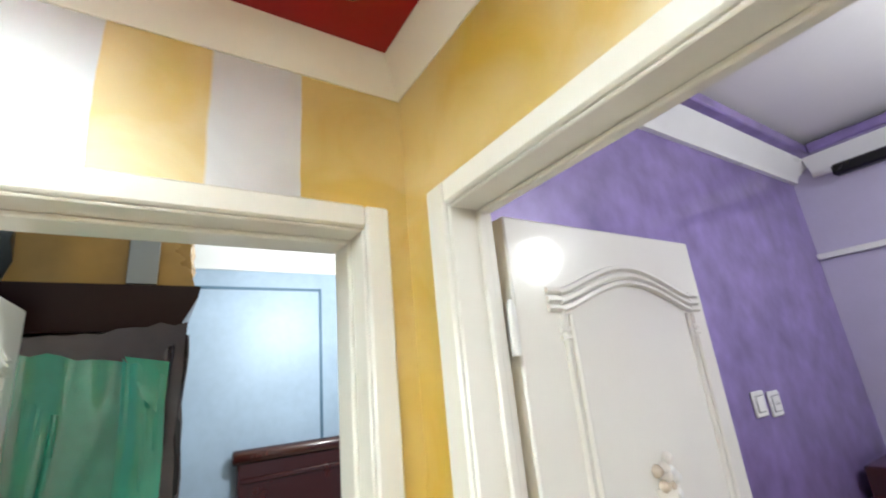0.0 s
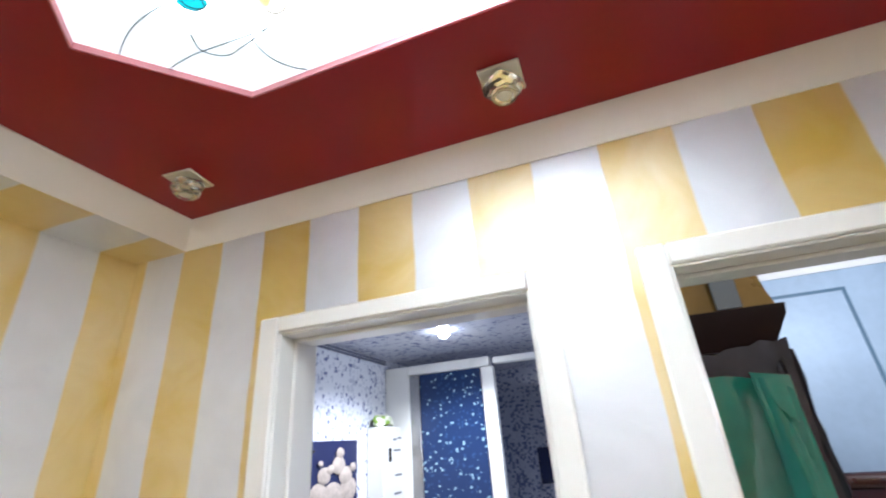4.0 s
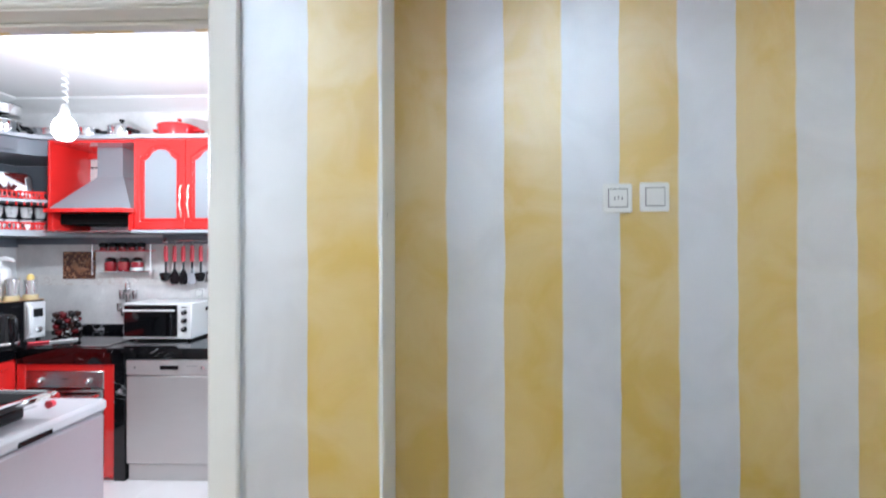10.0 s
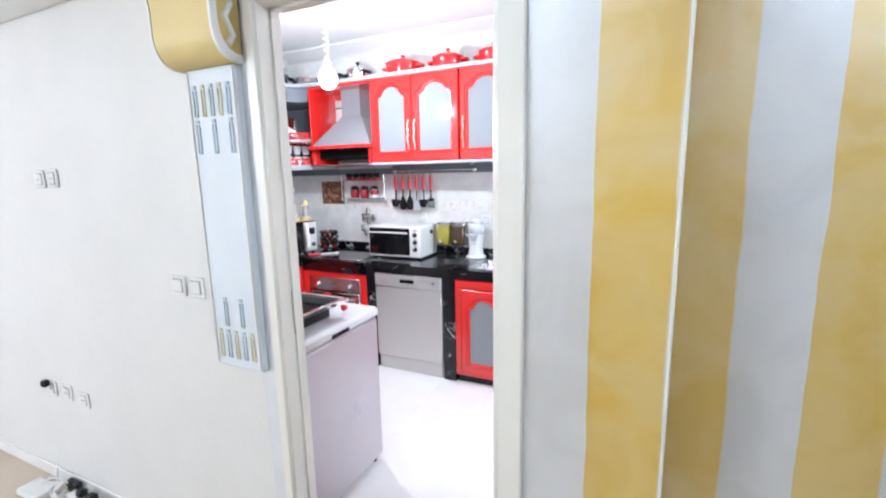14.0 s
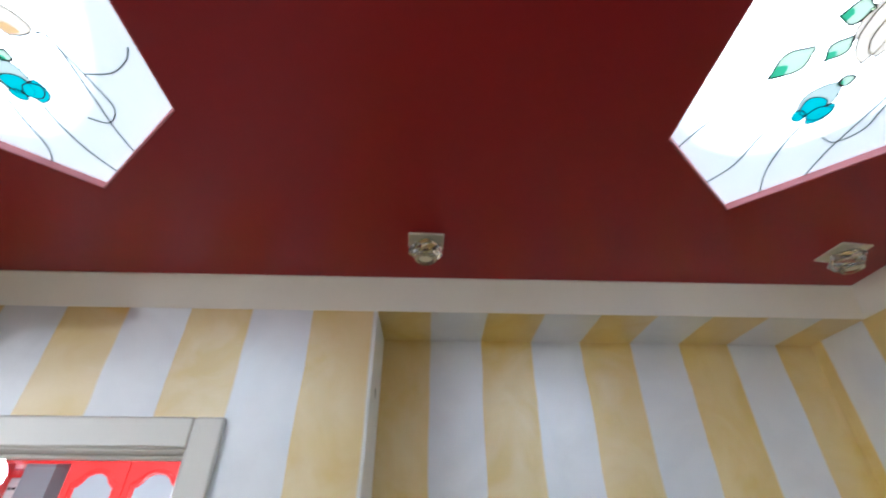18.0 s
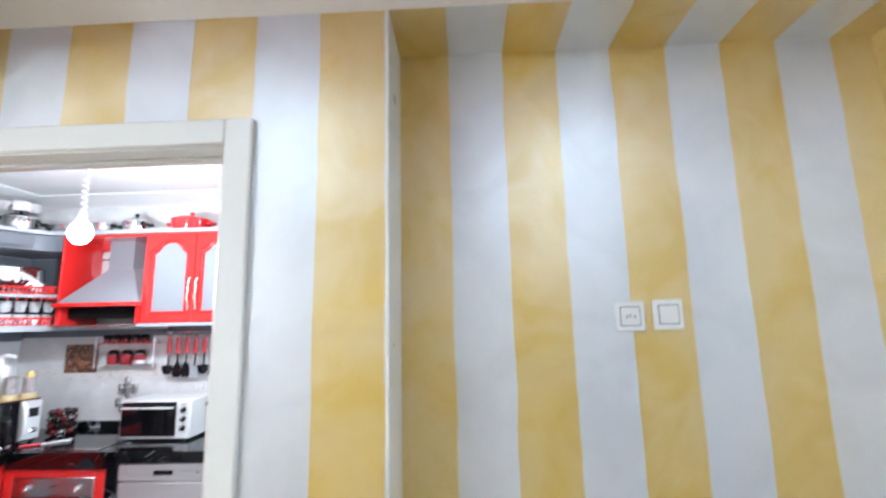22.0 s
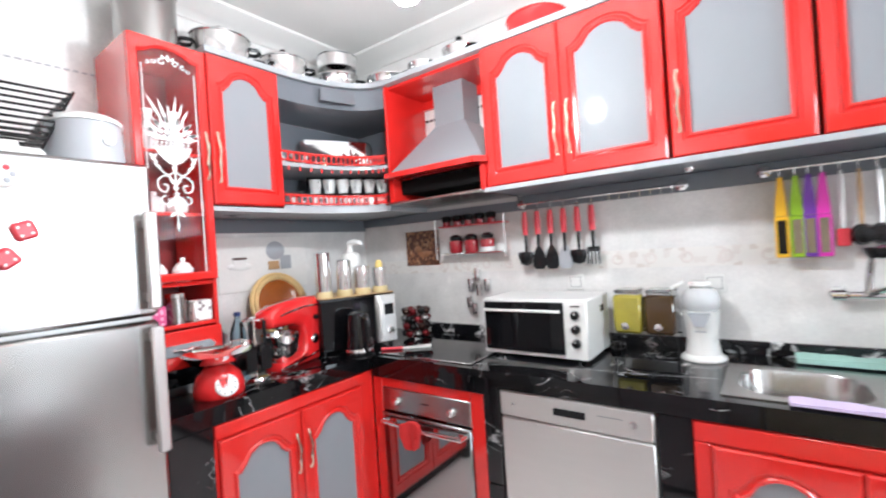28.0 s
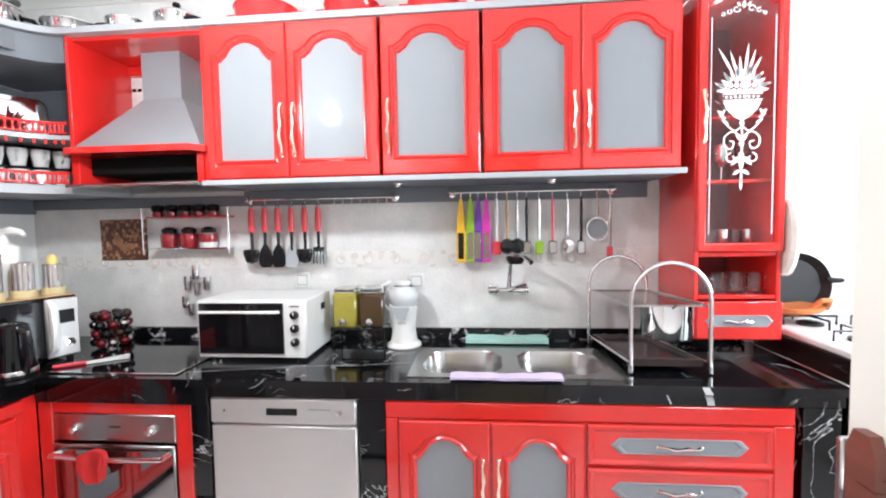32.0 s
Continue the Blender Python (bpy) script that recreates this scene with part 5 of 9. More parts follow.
part("socket", Bag().lathe(-1.555, 1.225, 2.262, [(0.02, 0), (0.022, 0.03), (0.012, 0.06), (0.005, 0.065)], 16), WHITE_PLASTIC, u)
blb = part("bulb", Bag().lathe(-1.555, 1.225, 2.13, [(0, 0), (0.03, 0.008), (0.05, 0.035), (0.055, 0.065), (0.045, 0.10), (0.025, 0.125), (0.018, 0.14)], 24), BULB, u, "glowing bulb")
blb.visible_shadow = False

# kitchen door leaf, open past the square against the east side
u = thing("kitchen_door", "white lacquered door standing open with a wooden plate and metal lever", "door", (-0.10, 0.28, 0))
SWING = Matrix.Translation((-0.112, 0.205, 0))
leaf = part("leaf", B(-0.04, 0.0, 0.0, 0.62, 0.012, 2.085, c=0.004).moved(SWING), WHITE_LACQUER, u)
part("escutcheon", Bag().prism([(0.558, 1.02), (0.60, 1.02), (0.60, 1.21), (0.59, 1.235), (0.568, 1.235), (0.558, 1.21)], "x", -0.056, -0.0405).moved(SWING), material("reddish_wood", (0.16, 0.05, 0.035), 0.3, vary=0.3, stretch=(1, 1, 8)), leaf, "reddish wooden plate")
part("escutcheon_edge", B(-0.058, -0.0405, 0.602, 0.614, 1.02, 1.215, c=0.003).moved(SWING), STEEL, leaf, "metal edge")
part("lever", Bag().tube([(-0.05, 0.578, 1.14), (-0.105, 0.578, 1.14), (-0.115, 0.563, 1.14), (-0.112, 0.475, 1.13)], [0.011, 0.010, 0.011, 0.008], 8).moved(SWING), STEEL, leaf, "brushed metal lever")
# black strips stand in for the shade in the hinge gap
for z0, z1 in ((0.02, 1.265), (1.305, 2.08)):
    part("gap_shade", B(0.0005, 0.0055, 0.0, 0.008, z0, z1, c=0.001).moved(SWING), BLACK, leaf, "dark strip painted in as the shade of the hinge gap")
for z in (0.3, 1.8):
    part("hinge", Bag().lathe(0.003, -0.004, z, [(0.006, 0), (0.008, 0.1), (0.004, 0.108)], 10).moved(SWING), STEEL, leaf)


# ---- hall ----
LEAD = material("black_lead_line", (0.02, 0.02, 0.022), 0.5)
GREY_LINE = material("grey_painted_tendril", (0.16, 0.18, 0.19), 0.5)
TEAL_GLASS = glow("teal_stained_glass", (0.02, 0.62, 0.72), 1.2)
GREEN_GLASS = glow("green_stained_glass", (0.08, 0.62, 0.34), 1.1)
PALE_GREEN_GLASS = glow("pale_green_stained_glass", (0.70, 0.97, 0.78), 1.25)
CREAM_GLASS = glow("cream_stained_glass", (1.0, 0.92, 0.78), 1.3)
PALE_TEAL_GLASS = glow("pale_teal_stained_glass", (0.72, 0.93, 0.92), 1.0)
AMBER_GLASS = glow("amber_stained_glass", (0.96, 0.66, 0.34), 1.0)


def glass_panel(spec, turn):
    cx, cy, hw, tip, sh = spec
    u = thing("ceiling_light_panel", "long hexagonal lit frosted glass panel painted with roses and tendrils", "ceiling light", (cx, cy, 2.575), "lit glass panels in the red ceiling")
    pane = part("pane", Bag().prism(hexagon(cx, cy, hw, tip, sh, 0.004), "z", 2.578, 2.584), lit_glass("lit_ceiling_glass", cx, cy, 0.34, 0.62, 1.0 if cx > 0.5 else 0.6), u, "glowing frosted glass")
    # pink is the red cut edge with the panel's light put into its colour
    part("edge", Bag().rings([[(x, y, 2.562) for x, y in hexagon(cx, cy, hw, tip, sh, -0.0005)], [(x, y, 2.577) for x, y in hexagon(cx, cy, hw, tip, sh, -0.0005)], [(x, y, 2.577) for x, y in hexagon(cx, cy, hw, tip, sh, -0.004)], [(x, y, 2.562) for x, y in hexagon(cx, cy, hw, tip, sh, -0.004)], [(x, y, 2.562) for x, y in hexagon(cx, cy, hw, tip, sh, -0.0005)]]), material("pink_lit_edge", (0.75, 0.30, 0.34), 0.4), u, "red cut-out edge coloured pink for the panel light on it")
    zl = 2.5765

    def at(a, b):
        return (cx + turn * a, cy + turn * b)

    def line(pts, r=0.0014, mat=GREY_LINE, z=zl):
        fine = []
        for k in range(len(pts) - 1):
            p0, p1, p2, p3 = pts[max(k - 1, 0)], pts[k], pts[k + 1], pts[min(k + 2, len(pts) - 1)]
            for j in range(6):
                s = j / 6
                fine.append(tuple(0.5 * (2 * p1[i] + (p2[i] - p0[i]) * s + (2 * p0[i] - 5 * p1[i] + 4 * p2[i] - p3[i]) * s * s + (3 * p1[i] - p0[i] - 3 * p2[i] + p3[i]) * s ** 3) for i in (0, 1)))
        fine.append(pts[-1])
        part("lead_line", Bag().tube([(*at(*p), z) for p in fine], r, 5), mat, pane)

    def blade(a0, b0, a1, b1, w, blunt=0.75):
        """Outline of a petal or leaf from its base to its tip."""
        l = math.hypot(a1 - a0, b1 - b0)
        c, d = (a1 - a0) / l, (b1 - b0) / l
        o = []
        for k in range(16):
            s, sd = (k / 8, 1) if k <= 8 else ((16 - k) / 8, -1)
            y = sd * 0.5 * w * math.sin(math.pi * s ** 1.1) ** blunt * (1 + 0.08 * math.sin(5 * s + 20 * a0))
            o.append((a0 + s * l * c - y * d, b0 + s * l * d + y * c))
        return o

    def petal(a0, b0, a1, b1, w, mat, z, tip=None):
        o = blade(a0, b0, a1, b1, w, 1.1 if mat is PALE_GREEN_GLASS else 0.6)
        ob = part("glass_petal" if mat is not PALE_GREEN_GLASS else "glass_leaf", Bag().prism([at(*p) for p in o], "z", z, zl + 0.001), mat, pane)
        if tip:
            t = blade(a0 + 0.04 * (a1 - a0), b0 + 0.04 * (b1 - b0), a0 + 0.46 * (a1 - a0), b0 + 0.46 * (b1 - b0), 0.52 * w, 1.0)
            part("glass_shade", Bag().prism([at(*p) for p in t], "z", z - 0.0004, z + 0.0004), tip, pane, "deeper tint at the base")
        line(o + o[:1], 0.0018 if mat is PALE_GREEN_GLASS else 0.0012, LEAD, z - 0.0003)
        return ob

    # one open cream rose, a teal bud and leaves at each end: base, tip and width of each
    petals = (
        (-0.028, 0.303, 0.002, 0.208, 0.048),
        (0.033, 0.212, 0.073, 0.188, 0.046),
        (0.014, 0.339, -0.025, 0.237, 0.041),
        (0.026, 0.327, 0.001, 0.249, 0.04),
        (0.019, 0.286, 0.037, 0.212, 0.051),
        (0.062, 0.258, 0.061, 0.217, 0.036),
        (0.087, 0.267, 0.074, 0.221, 0.033),
        (0.074, 0.282, 0.058, 0.244, 0.024),
        (0.057, 0.333, 0.08, 0.29, 0.055),
        (0.043, 0.302, 0.056, 0.27, 0.034),
        (0.041, 0.285, 0.058, 0.266, 0.028),
    )
    bud = (
        (-0.011, 0.444, 0.009, 0.373, 0.051),
        (0.013, 0.459, 0.033, 0.414, 0.03),
        (-0.013, 0.437, 0.014, 0.407, 0.046),
        (-0.02, 0.448, -0.004, 0.435, 0.026),
        (0, 0.443, 0.037, 0.424, 0.028),
    )
    leaves = (
        (-0.112, 0.373, -0.076, 0.315, 0.044),
        (-0.045, 0.338, -0.032, 0.296, 0.03),
        (-0.077, 0.269, -0.035, 0.254, 0.037),
        (0.008, 0.379, 0.026, 0.361, 0.021),
    )
    tendrils = (
        ((-0.189, 0.534), (-0.164, 0.469), (-0.129, 0.423), (-0.088, 0.416), (-0.036, 0.426)),
        ((-0.083, 0.623), (-0.053, 0.568), (-0.047, 0.499), (-0.041, 0.452)),
        ((0.061, 0.665), (0.023, 0.581), (0.01, 0.511), (0.01, 0.467)),
        ((0.114, 0.618), (0.104, 0.529), (0.107, 0.456), (0.111, 0.347), (0.094, 0.33)),
        ((0.07, 0.49), (0.102, 0.5), (0.129, 0.469), (0.125, 0.425), (0.111, 0.353)),
        ((0.122, 0.4), (0.166, 0.397), (0.202, 0.374), (0.218, 0.351)),
        ((-0.182, 0.372), (-0.162, 0.396), (-0.142, 0.403), (-0.126, 0.393)),
        ((-0.2, 0.278), (-0.179, 0.256), (-0.155, 0.243), (-0.11, 0.244)),
    )
    for s in (1, -1):
        for k, (a0, b0, a1, b1, w) in enumerate(petals):
            petal(a0 * s, b0 * s, a1 * s, b1 * s, w, CREAM_GLASS, zl - 0.0006 * k, AMBER_GLASS if k in (4, 6, 8) else None)
        for k, (a0, b0, a1, b1, w) in enumerate(bud):
            petal(a0 * s, b0 * s, a1 * s, b1 * s, w, TEAL_GLASS if k else PALE_TEAL_GLASS, zl - 0.0006 * k)
        for a0, b0, a1, b1, w in leaves:
            petal(a0 * s, b0 * s, a1 * s, b1 * s, w, PALE_GREEN_GLASS, zl, GREEN_GLASS)
        for t in tendrils:
            line([(a * s, b * s) for a, b in t])
    return u


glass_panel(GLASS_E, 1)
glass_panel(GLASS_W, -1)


def crystal_spot(x, y, turn):
    u = thing("ceiling_spot", "square cut-crystal ceiling spotlight on a gilt plate", "spotlight", (x, y, RED_Z), "crystal spotlights round the red ceiling")
    m = Matrix.Translation((x, y, RED_Z)) @ Matrix.Rotation(turn, 4, "Z")

    def lay(b):
        return b.moved(m)

    part("plate", lay(Bag().box(-0.043, 0.043, -0.043, 0.043, -0.005, 0.001, c=0.002)), CHAMPAGNE, u, "pale gilt square plate")

    def ring(r, h, k=0.0):
        return [(r * (1 + 0.10 * math.cos(4 * a)) * math.cos(a + k), r * (1 + 0.10 * math.cos(4 * a)) * math.sin(a + k), h) for a in [math.pi * j / 4 for j in range(8)]]

    part("crystal", lay(Bag().rings([ring(0.026, -0.0055), ring(0.036, -0.012), ring(0.041, -0.022, 0.39), ring(0.038, -0.034), ring(0.030, -0.042, 0.39)], True, True)), CRYSTAL, u, "cut crystal block", angle=10)
    part("lens_ring", lay(Bag().lathe(0, 0, -0.0425, [(0.027, 0), (0.026, -0.007), (0.019, -0.008), (0.017, 0.0)], 20)), CRYSTAL, u, "round crystal collar")
    part("reflector", lay(Bag().lathe(0, 0, -0.0455, [(0.0, 0.002), (0.016, 0.0)], 16)), CHAMPAGNE, u)
    return u


spots = [(1.527, -0.236), (0.474, -0.241), (-0.638, -0.238), (1.527, -1.085), (1.527, -1.905), (-0.638, -1.905), (0.474, -1.905), (-0.638, -1.085)]
for k, (x, y) in enumerate(spots):
    crystal_spot(x, y, (0.10, 0.03, -0.04, 0.0, 0.09, 0.1, 0.0, 0.05)[k])


def corbel(to, label, group):
    """A stepped plaster bracket; local (along wall 0..0.28, out of the wall, up); painted side at along 0.28."""
    prof = [(0, 2.486), (0.60, 2.486), (0.625, 2.47), (0.63, 2.43), (0.60, 2.395), (0.54, 2.392), (0.44, 2.405), (0.36, 2.40), (0.325, 2.385), (0.318, 2.362), (0.292, 2.362), (0.292, 2.342), (0.272, 2.338), (0.235, 2.325), (0.19, 2.29), (0.165, 2.24), (0.16, 2.195), (0.134, 2.195), (0.134, 2.175), (0.112, 2.170), (0.104, 2.13), (0.104, 2.05), (0.101, 2.02), (0.093, 1.995), (0.080, 1.975), (0.062, 1.962), (0.04, 1.955), (0.02, 1.953), (0, 1.953)]
    u = thing("corbel", label, "bracket", to((0.14, 0, 2.2)), group)

    def rims(a0, a1, off):
        return [[(a, p[0] * off + (0.0 if off == 1 else 0.004), p[1] if off == 1 else 2.49 - (2.49 - p[1]) * off) for p in prof] for a in (a0, a1)]

    body = Bag().rings(rims(0.006, 0.268, 1.0), True, True)
    part("body", put(body, to), GOLD_PAINT, u, "stepped golden yellow underside", angle=30)
    n = len(prof)
    for a0, a1 in ((-0.002, 0.0055), (0.2685, 0.278)):
        outer, inner = [(p[0] + (0.003 if p[0] > 0 else 0), p[1]) for p in prof], [(max(0.0, p[0] * 0.86 - 0.006), 2.486 - (2.486 - p[1]) * 0.955) for p in prof]
        rim = Bag()
        rim.rings([[(a0, *p) for p in outer], [(a1, *p) for p in outer], [(a1, *p) for p in inner], [(a0, *p) for p in inner], [(a0, *p) for p in outer]])
        part("side_rim", put(rim, to), WHITE_PAINT, u, "white side moulding")
    field = Bag().rings([[(0.2682, max(0.0, p[0] * 0.88 - 0.004), 2.486 - (2.486 - p[1]) * 0.96) for p in prof], [(0.2715, max(0.0, p[0] * 0.88 - 0.004), 2.486 - (2.486 - p[1]) * 0.96) for p in prof]], False, True)
    part("side_field", put(field, to), material("dull_gold_ground", (0.62, 0.47, 0.17), 0.5, vary=0.1), u, "golden painted ground")
    yp = [(0.30, 2.392), (0.20, 2.44), (0.10, 2.445), (0.055, 2.37), (0.085, 2.25), (0.115, 2.195), (0.14, 2.20), (0.155, 2.27), (0.20, 2.325), (0.27, 2.36)]
    part("painted_patch", put(Bag().rings([[(0.2716, *p) for p in yp], [(0.2732, *p) for p in yp]], True, True), to), material("blue_recess_paint", (0.42, 0.50, 0.60), 0.5, vary=0.05), u, "grey blue carved patch")

    def scroll(pts, r):
        part("scroll", put(Bag().tube([(0.274, *p) for p in pts], r, 6), to), WHITE_PAINT, u, "white carved scroll")

    for cx, cz, rr in ((0.17, 2.405, 0.036), (0.095, 2.375, 0.034), (0.115, 2.30, 0.036), (0.045, 2.42, 0.03), (0.05, 2.32, 0.026)):
        scroll([(cx + rr * math.cos(a) * (1 - 0.04 * k), cz + rr * math.sin(a) * (1 - 0.04 * k)) for k, a in enumerate([0.6 * j for j in range(11)])], 0.0115)
    scroll([(0.50, 2.472), (0.44, 2.448), (0.40, 2.462), (0.36, 2.440), (0.31, 2.462), (0.27, 2.440), (0.22, 2.455), (0.17, 2.445)], 0.0105)
    scroll([(0.03, 2.27), (0.06, 2.23), (0.025, 2.20), (0.055, 2.16), (0.03, 2.12), (0.055, 2.08), (0.03, 2.03), (0.05, 2.0)], 0.0095)
    return u


def carved_panel(to, label, group, tint):
    u = thing("carved_panel", label, "wall panel", to((0.11, 0, 0.92)), group)
    part("board", put(Bag().box(0, 0.226, 0.0, 0.028, 0.92, 1.952, c=0.004), to), tint, u)
    part("border", put(Bag().box(0.004, 0.012, 0.028, 0.034, 0.93, 1.945, c=0.002).box(0.214, 0.222, 0.028, 0.034, 0.93, 1.945, c=0.002), to), WHITE_PAINT, u)

    def key(x, z0, z1, mat):
        b = Bag()
        b.box(x - 0.009, x - 0.005, 0.028, 0.033, z0, z1, c=0.001).box(x + 0.005, x + 0.009, 0.028, 0.033, z0, z1, c=0.001)
        b.box(x - 0.005, x + 0.005, 0.028, 0.033, z0, z0 + 0.006, c=0.001).box(x - 0.009, x + 0.009, 0.028, 0.034, z1 + 0.004, z1 + 0.016, c=0.002)
        part("carved_key", put(b, to), mat, u, "painted carved key pattern")

    gr = material("grey_blue_paint", (0.52, 0.61, 0.68), 0.5)
    pale_gold = material("pale_gold_paint", (0.68, 0.64, 0.46), 0.5)
    for k in range(5):
        key(0.035 + 0.039 * k, 1.80, 1.885, (gr, pale_gold)[k % 2])
        key(0.035 + 0.039 * k, 0.955, 1.045, (pale_gold, gr)[k % 2])
    for k in (0, 2, 4):
        key(0.035 + 0.039 * k, 1.68, 1.775, gr)
    for k in (1, 3):
        key(0.035 + 0.039 * k, 1.075, 1.165, gr)
    return u


def on_north(x0):
    return lambda p: (x0 + p[0], -p[1], p[2])


def on_west(y0, x=-5.0):
    return lambda p: (x + p[1], y0 + p[0], p[2])


corbel(on_north(-1.183), "golden yellow stepped corbel with blue and white carved side", "carved corbels")
carved_panel(on_north(-1.146), "pale blue carved wall panel with small painted key ornaments", "carved wall panels", BLUE_PAINT)
corbel(on_west(0.02), "golden yellow stepped corbel on the far salon wall", "carved corbels")
cp2 = thing("carved_panel", "tall white fluted panel on the far salon wall", "wall panel", (-5.0, 0.16, 0.27), "carved wall panels")
west_face = on_west(0.03)
part("board", put(Bag().box(0, 0.27, 0.0, 0.028, 0.27, 1.952, c=0.004), west_face), WHITE_PAINT, cp2)
for k in range(7):
    part("flute", put(Bag().box(0.018 + 0.036 * k, 0.038 + 0.036 * k, 0.028, 0.033, 0.31 if k % 2 else 0.36, 1.93, c=0.002), west_face), WHITE_PAINT, cp2)
structure("trim_far_arch", Bag().box(-5.0, -4.975, -0.03, 0.012, 0.0, 2.5, c=0.004), WHITE_PAINT, "white arch edge on the far salon wall", "trim")
structure("trim_salon_corner", Bag().prism([(-3.29, 2.033), (-3.315, 2.05), (-3.33, 2.10), (-3.42, 2.115), (-3.425, 2.165), (-3.435, 2.20), (-3.50, 2.215), (-3.515, 2.30), (-3.60, 2.305), (-3.61, 2.345), (-3.70, 2.355), (-3.745, 2.39), (-3.77, 2.47), (-3.77, 2.598), (-3.42, 2.598), (-3.42, 2.033)], "y", 0.005, 0.035), WHITE_PAINT, "white scalloped plaster fretwork of the salon arch", "trim")
structure("trim_salon_arch_left", Bag().prism([(-4.999, 2.20), (-4.58, 2.22), (-4.565, 2.31), (-4.50, 2.33), (-4.47, 2.39), (-4.36, 2.41), (-4.29, 2.47), (-4.29, 2.598), (-4.999, 2.598)], "y", 0.005, 0.035), WHITE_PAINT, "white scalloped plaster fretwork of the salon arch", "trim")

# plaster cornice of the salon
sc = Bag()
sp = [(0, 2.60), (0.02, 2.60), (0.025, 2.66), (0.06, 2.67), (0.065, 2.76), (0.13, 2.80), (0.14, 2.86), (0.24, 2.88), (0.25, 2.95), (0, 2.95)]
sc.prism([(-d, z) for d, z in sp], "x", -5.0, -1.186)
sc.prism([(-5.0 + d, z) for d, z in sp], "y", -4.7, -0.251)
structure("trim_salon_cornice", sc, PLASTER, "deep stepped white plaster cornice of the salon", "cornice")
dn = thing("cornice_dentils", "row of small scalloped plaster dentils along the salon cornice", "moulding", (-2.5, -0.03, 2.63))
base_dentil = mesh_of("dentil", Bag().lathe(0, 0, 0, [(0.0, 0.0), (0.018, 0.004), (0.022, 0.016), (0.018, 0.034), (0.0, 0.036)], 10), PLASTER)
for k in range(56):
    o = new("dentil", base_dentil)
    o.parent = dn
    o.location = (-1.9 + 2.5 - 1.186 - 0.055 * (k - 12) - 0.6, -0.015, -0.022)

# air conditioner
u = thing("air_conditioner", "white split air conditioner with dark mirrored front on a wall", "air conditioner", (-2.15, -0.1, 2.25))
ap = [(0, 2.29), (-0.05, 2.285), (-0.19, 2.335), (-0.215, 2.352), (-0.222, 2.375), (-0.222, 2.50), (-0.205, 2.545), (-0.17, 2.562), (0, 2.562)]
part("casing", Bag().prism(ap, "x", -2.60, -1.695), WHITE_PLASTIC, u, "white plastic casing", angle=50)
for x in (-2.606, -1.694):
    part("end_cap", Bag().prism([(y * 0.97 - 0.002, z + 0.002) for y, z in ap], "x", x, x + 0.005), WHITE_PLASTIC, u, "rounded white end")
part("front_panel", Bag().prism([(-0.2225, 2.378), (-0.229, 2.38), (-0.230, 2.505), (-0.212, 2.550), (-0.17, 2.568), (-0.17, 2.563), (-0.206, 2.546), (-0.2235, 2.50)], "x", -2.570, -1.74), DARK_GLASS, u, "black mirrored front")


def chin(a, b, off):
    """A strip on the slanted chin between two shares of its depth, raised by a small height."""
    d = Vector((0.14, -0.05)).normalized()
    n = Vector((d.y, -d.x))
    n = n if n.y < 0 else -n
    p = [Vector((-0.19, 2.335)) + d * (0.149 * t) for t in (a, b)]
    return [tuple(p[0] + n * 0.0005), tuple(p[1] + n * 0.0005), tuple(p[1] + n * off), tuple(p[0] + n * off)]


for a, b in ((0.02, 0.16), (0.42, 0.60)):
    part("vent", Bag().prism(chin(a, b, 0.002), "x", -2.53, -1.80), BLACK, u, "dark air slot")
part("louvre", Bag().prism(chin(0.18, 0.41, 0.008), "x", -2.535, -1.81), WHITE_PLASTIC, u, "white louvre")
part("badge", Bag().prism(chin(0.80, 0.95, 0.0015), "x", -2.52, -2.44), material("pale_grey_badge", (0.45, 0.44, 0.42), 0.5), u, "pale grey sticker")


DULL_SLOT = material("dull_grey_slot", (0.16, 0.16, 0.17), 0.5)


def wall_plate(to, u0, v0, kind, label, group, mat=None):
    """A square switch or socket on a wall."""
    t = thing("light_switch" if kind == "switch" else "wall_socket", label, kind, to((u0, 0, v0)), group)
    s = 0.041
    part("plate", put(Bag().box(u0 - s, u0 + s, 0, 0.009, v0 - s, v0 + s, c=0.004), to), mat or WHITE_PLASTIC, t)
    part("insert", put(Bag().box(u0 - 0.025, u0 + 0.025, 0.009, 0.013, v0 - 0.024, v0 + 0.024, c=0.003), to), mat or WHITE_PLASTIC, t)
    part("gap", put(Bag().box(u0 - 0.0275, u0 + 0.0275, 0.0085, 0.0096, v0 - 0.0265, v0 + 0.0265, c=0), to), material("shadow_gap_grey", (0.22, 0.22, 0.23), 0.6), t)
    if kind == "socket":
        for k in range(3):
            part("slot", put(Bag().box(u0 - 0.0115 + 0.010 * k, u0 - 0.0085 + 0.010 * k, 0.0125, 0.0134, v0 - 0.006 + 0.003 * (k % 2), v0 + 0.003 + 0.003 * (k % 2), c=0), to), DULL_SLOT, t)
    return t


def niche_wall(p):
    return (p[0], 0.212 - p[1], p[2])


wall_plate(niche_wall, 0.968, 1.683, "socket", "white square wall socket on the striped wall", "plates on the striped wall")
wall_plate(niche_wall, 1.071, 1.686, "switch", "white square light switch on the striped wall", "plates on the striped wall")
sal = on_north(0.0)
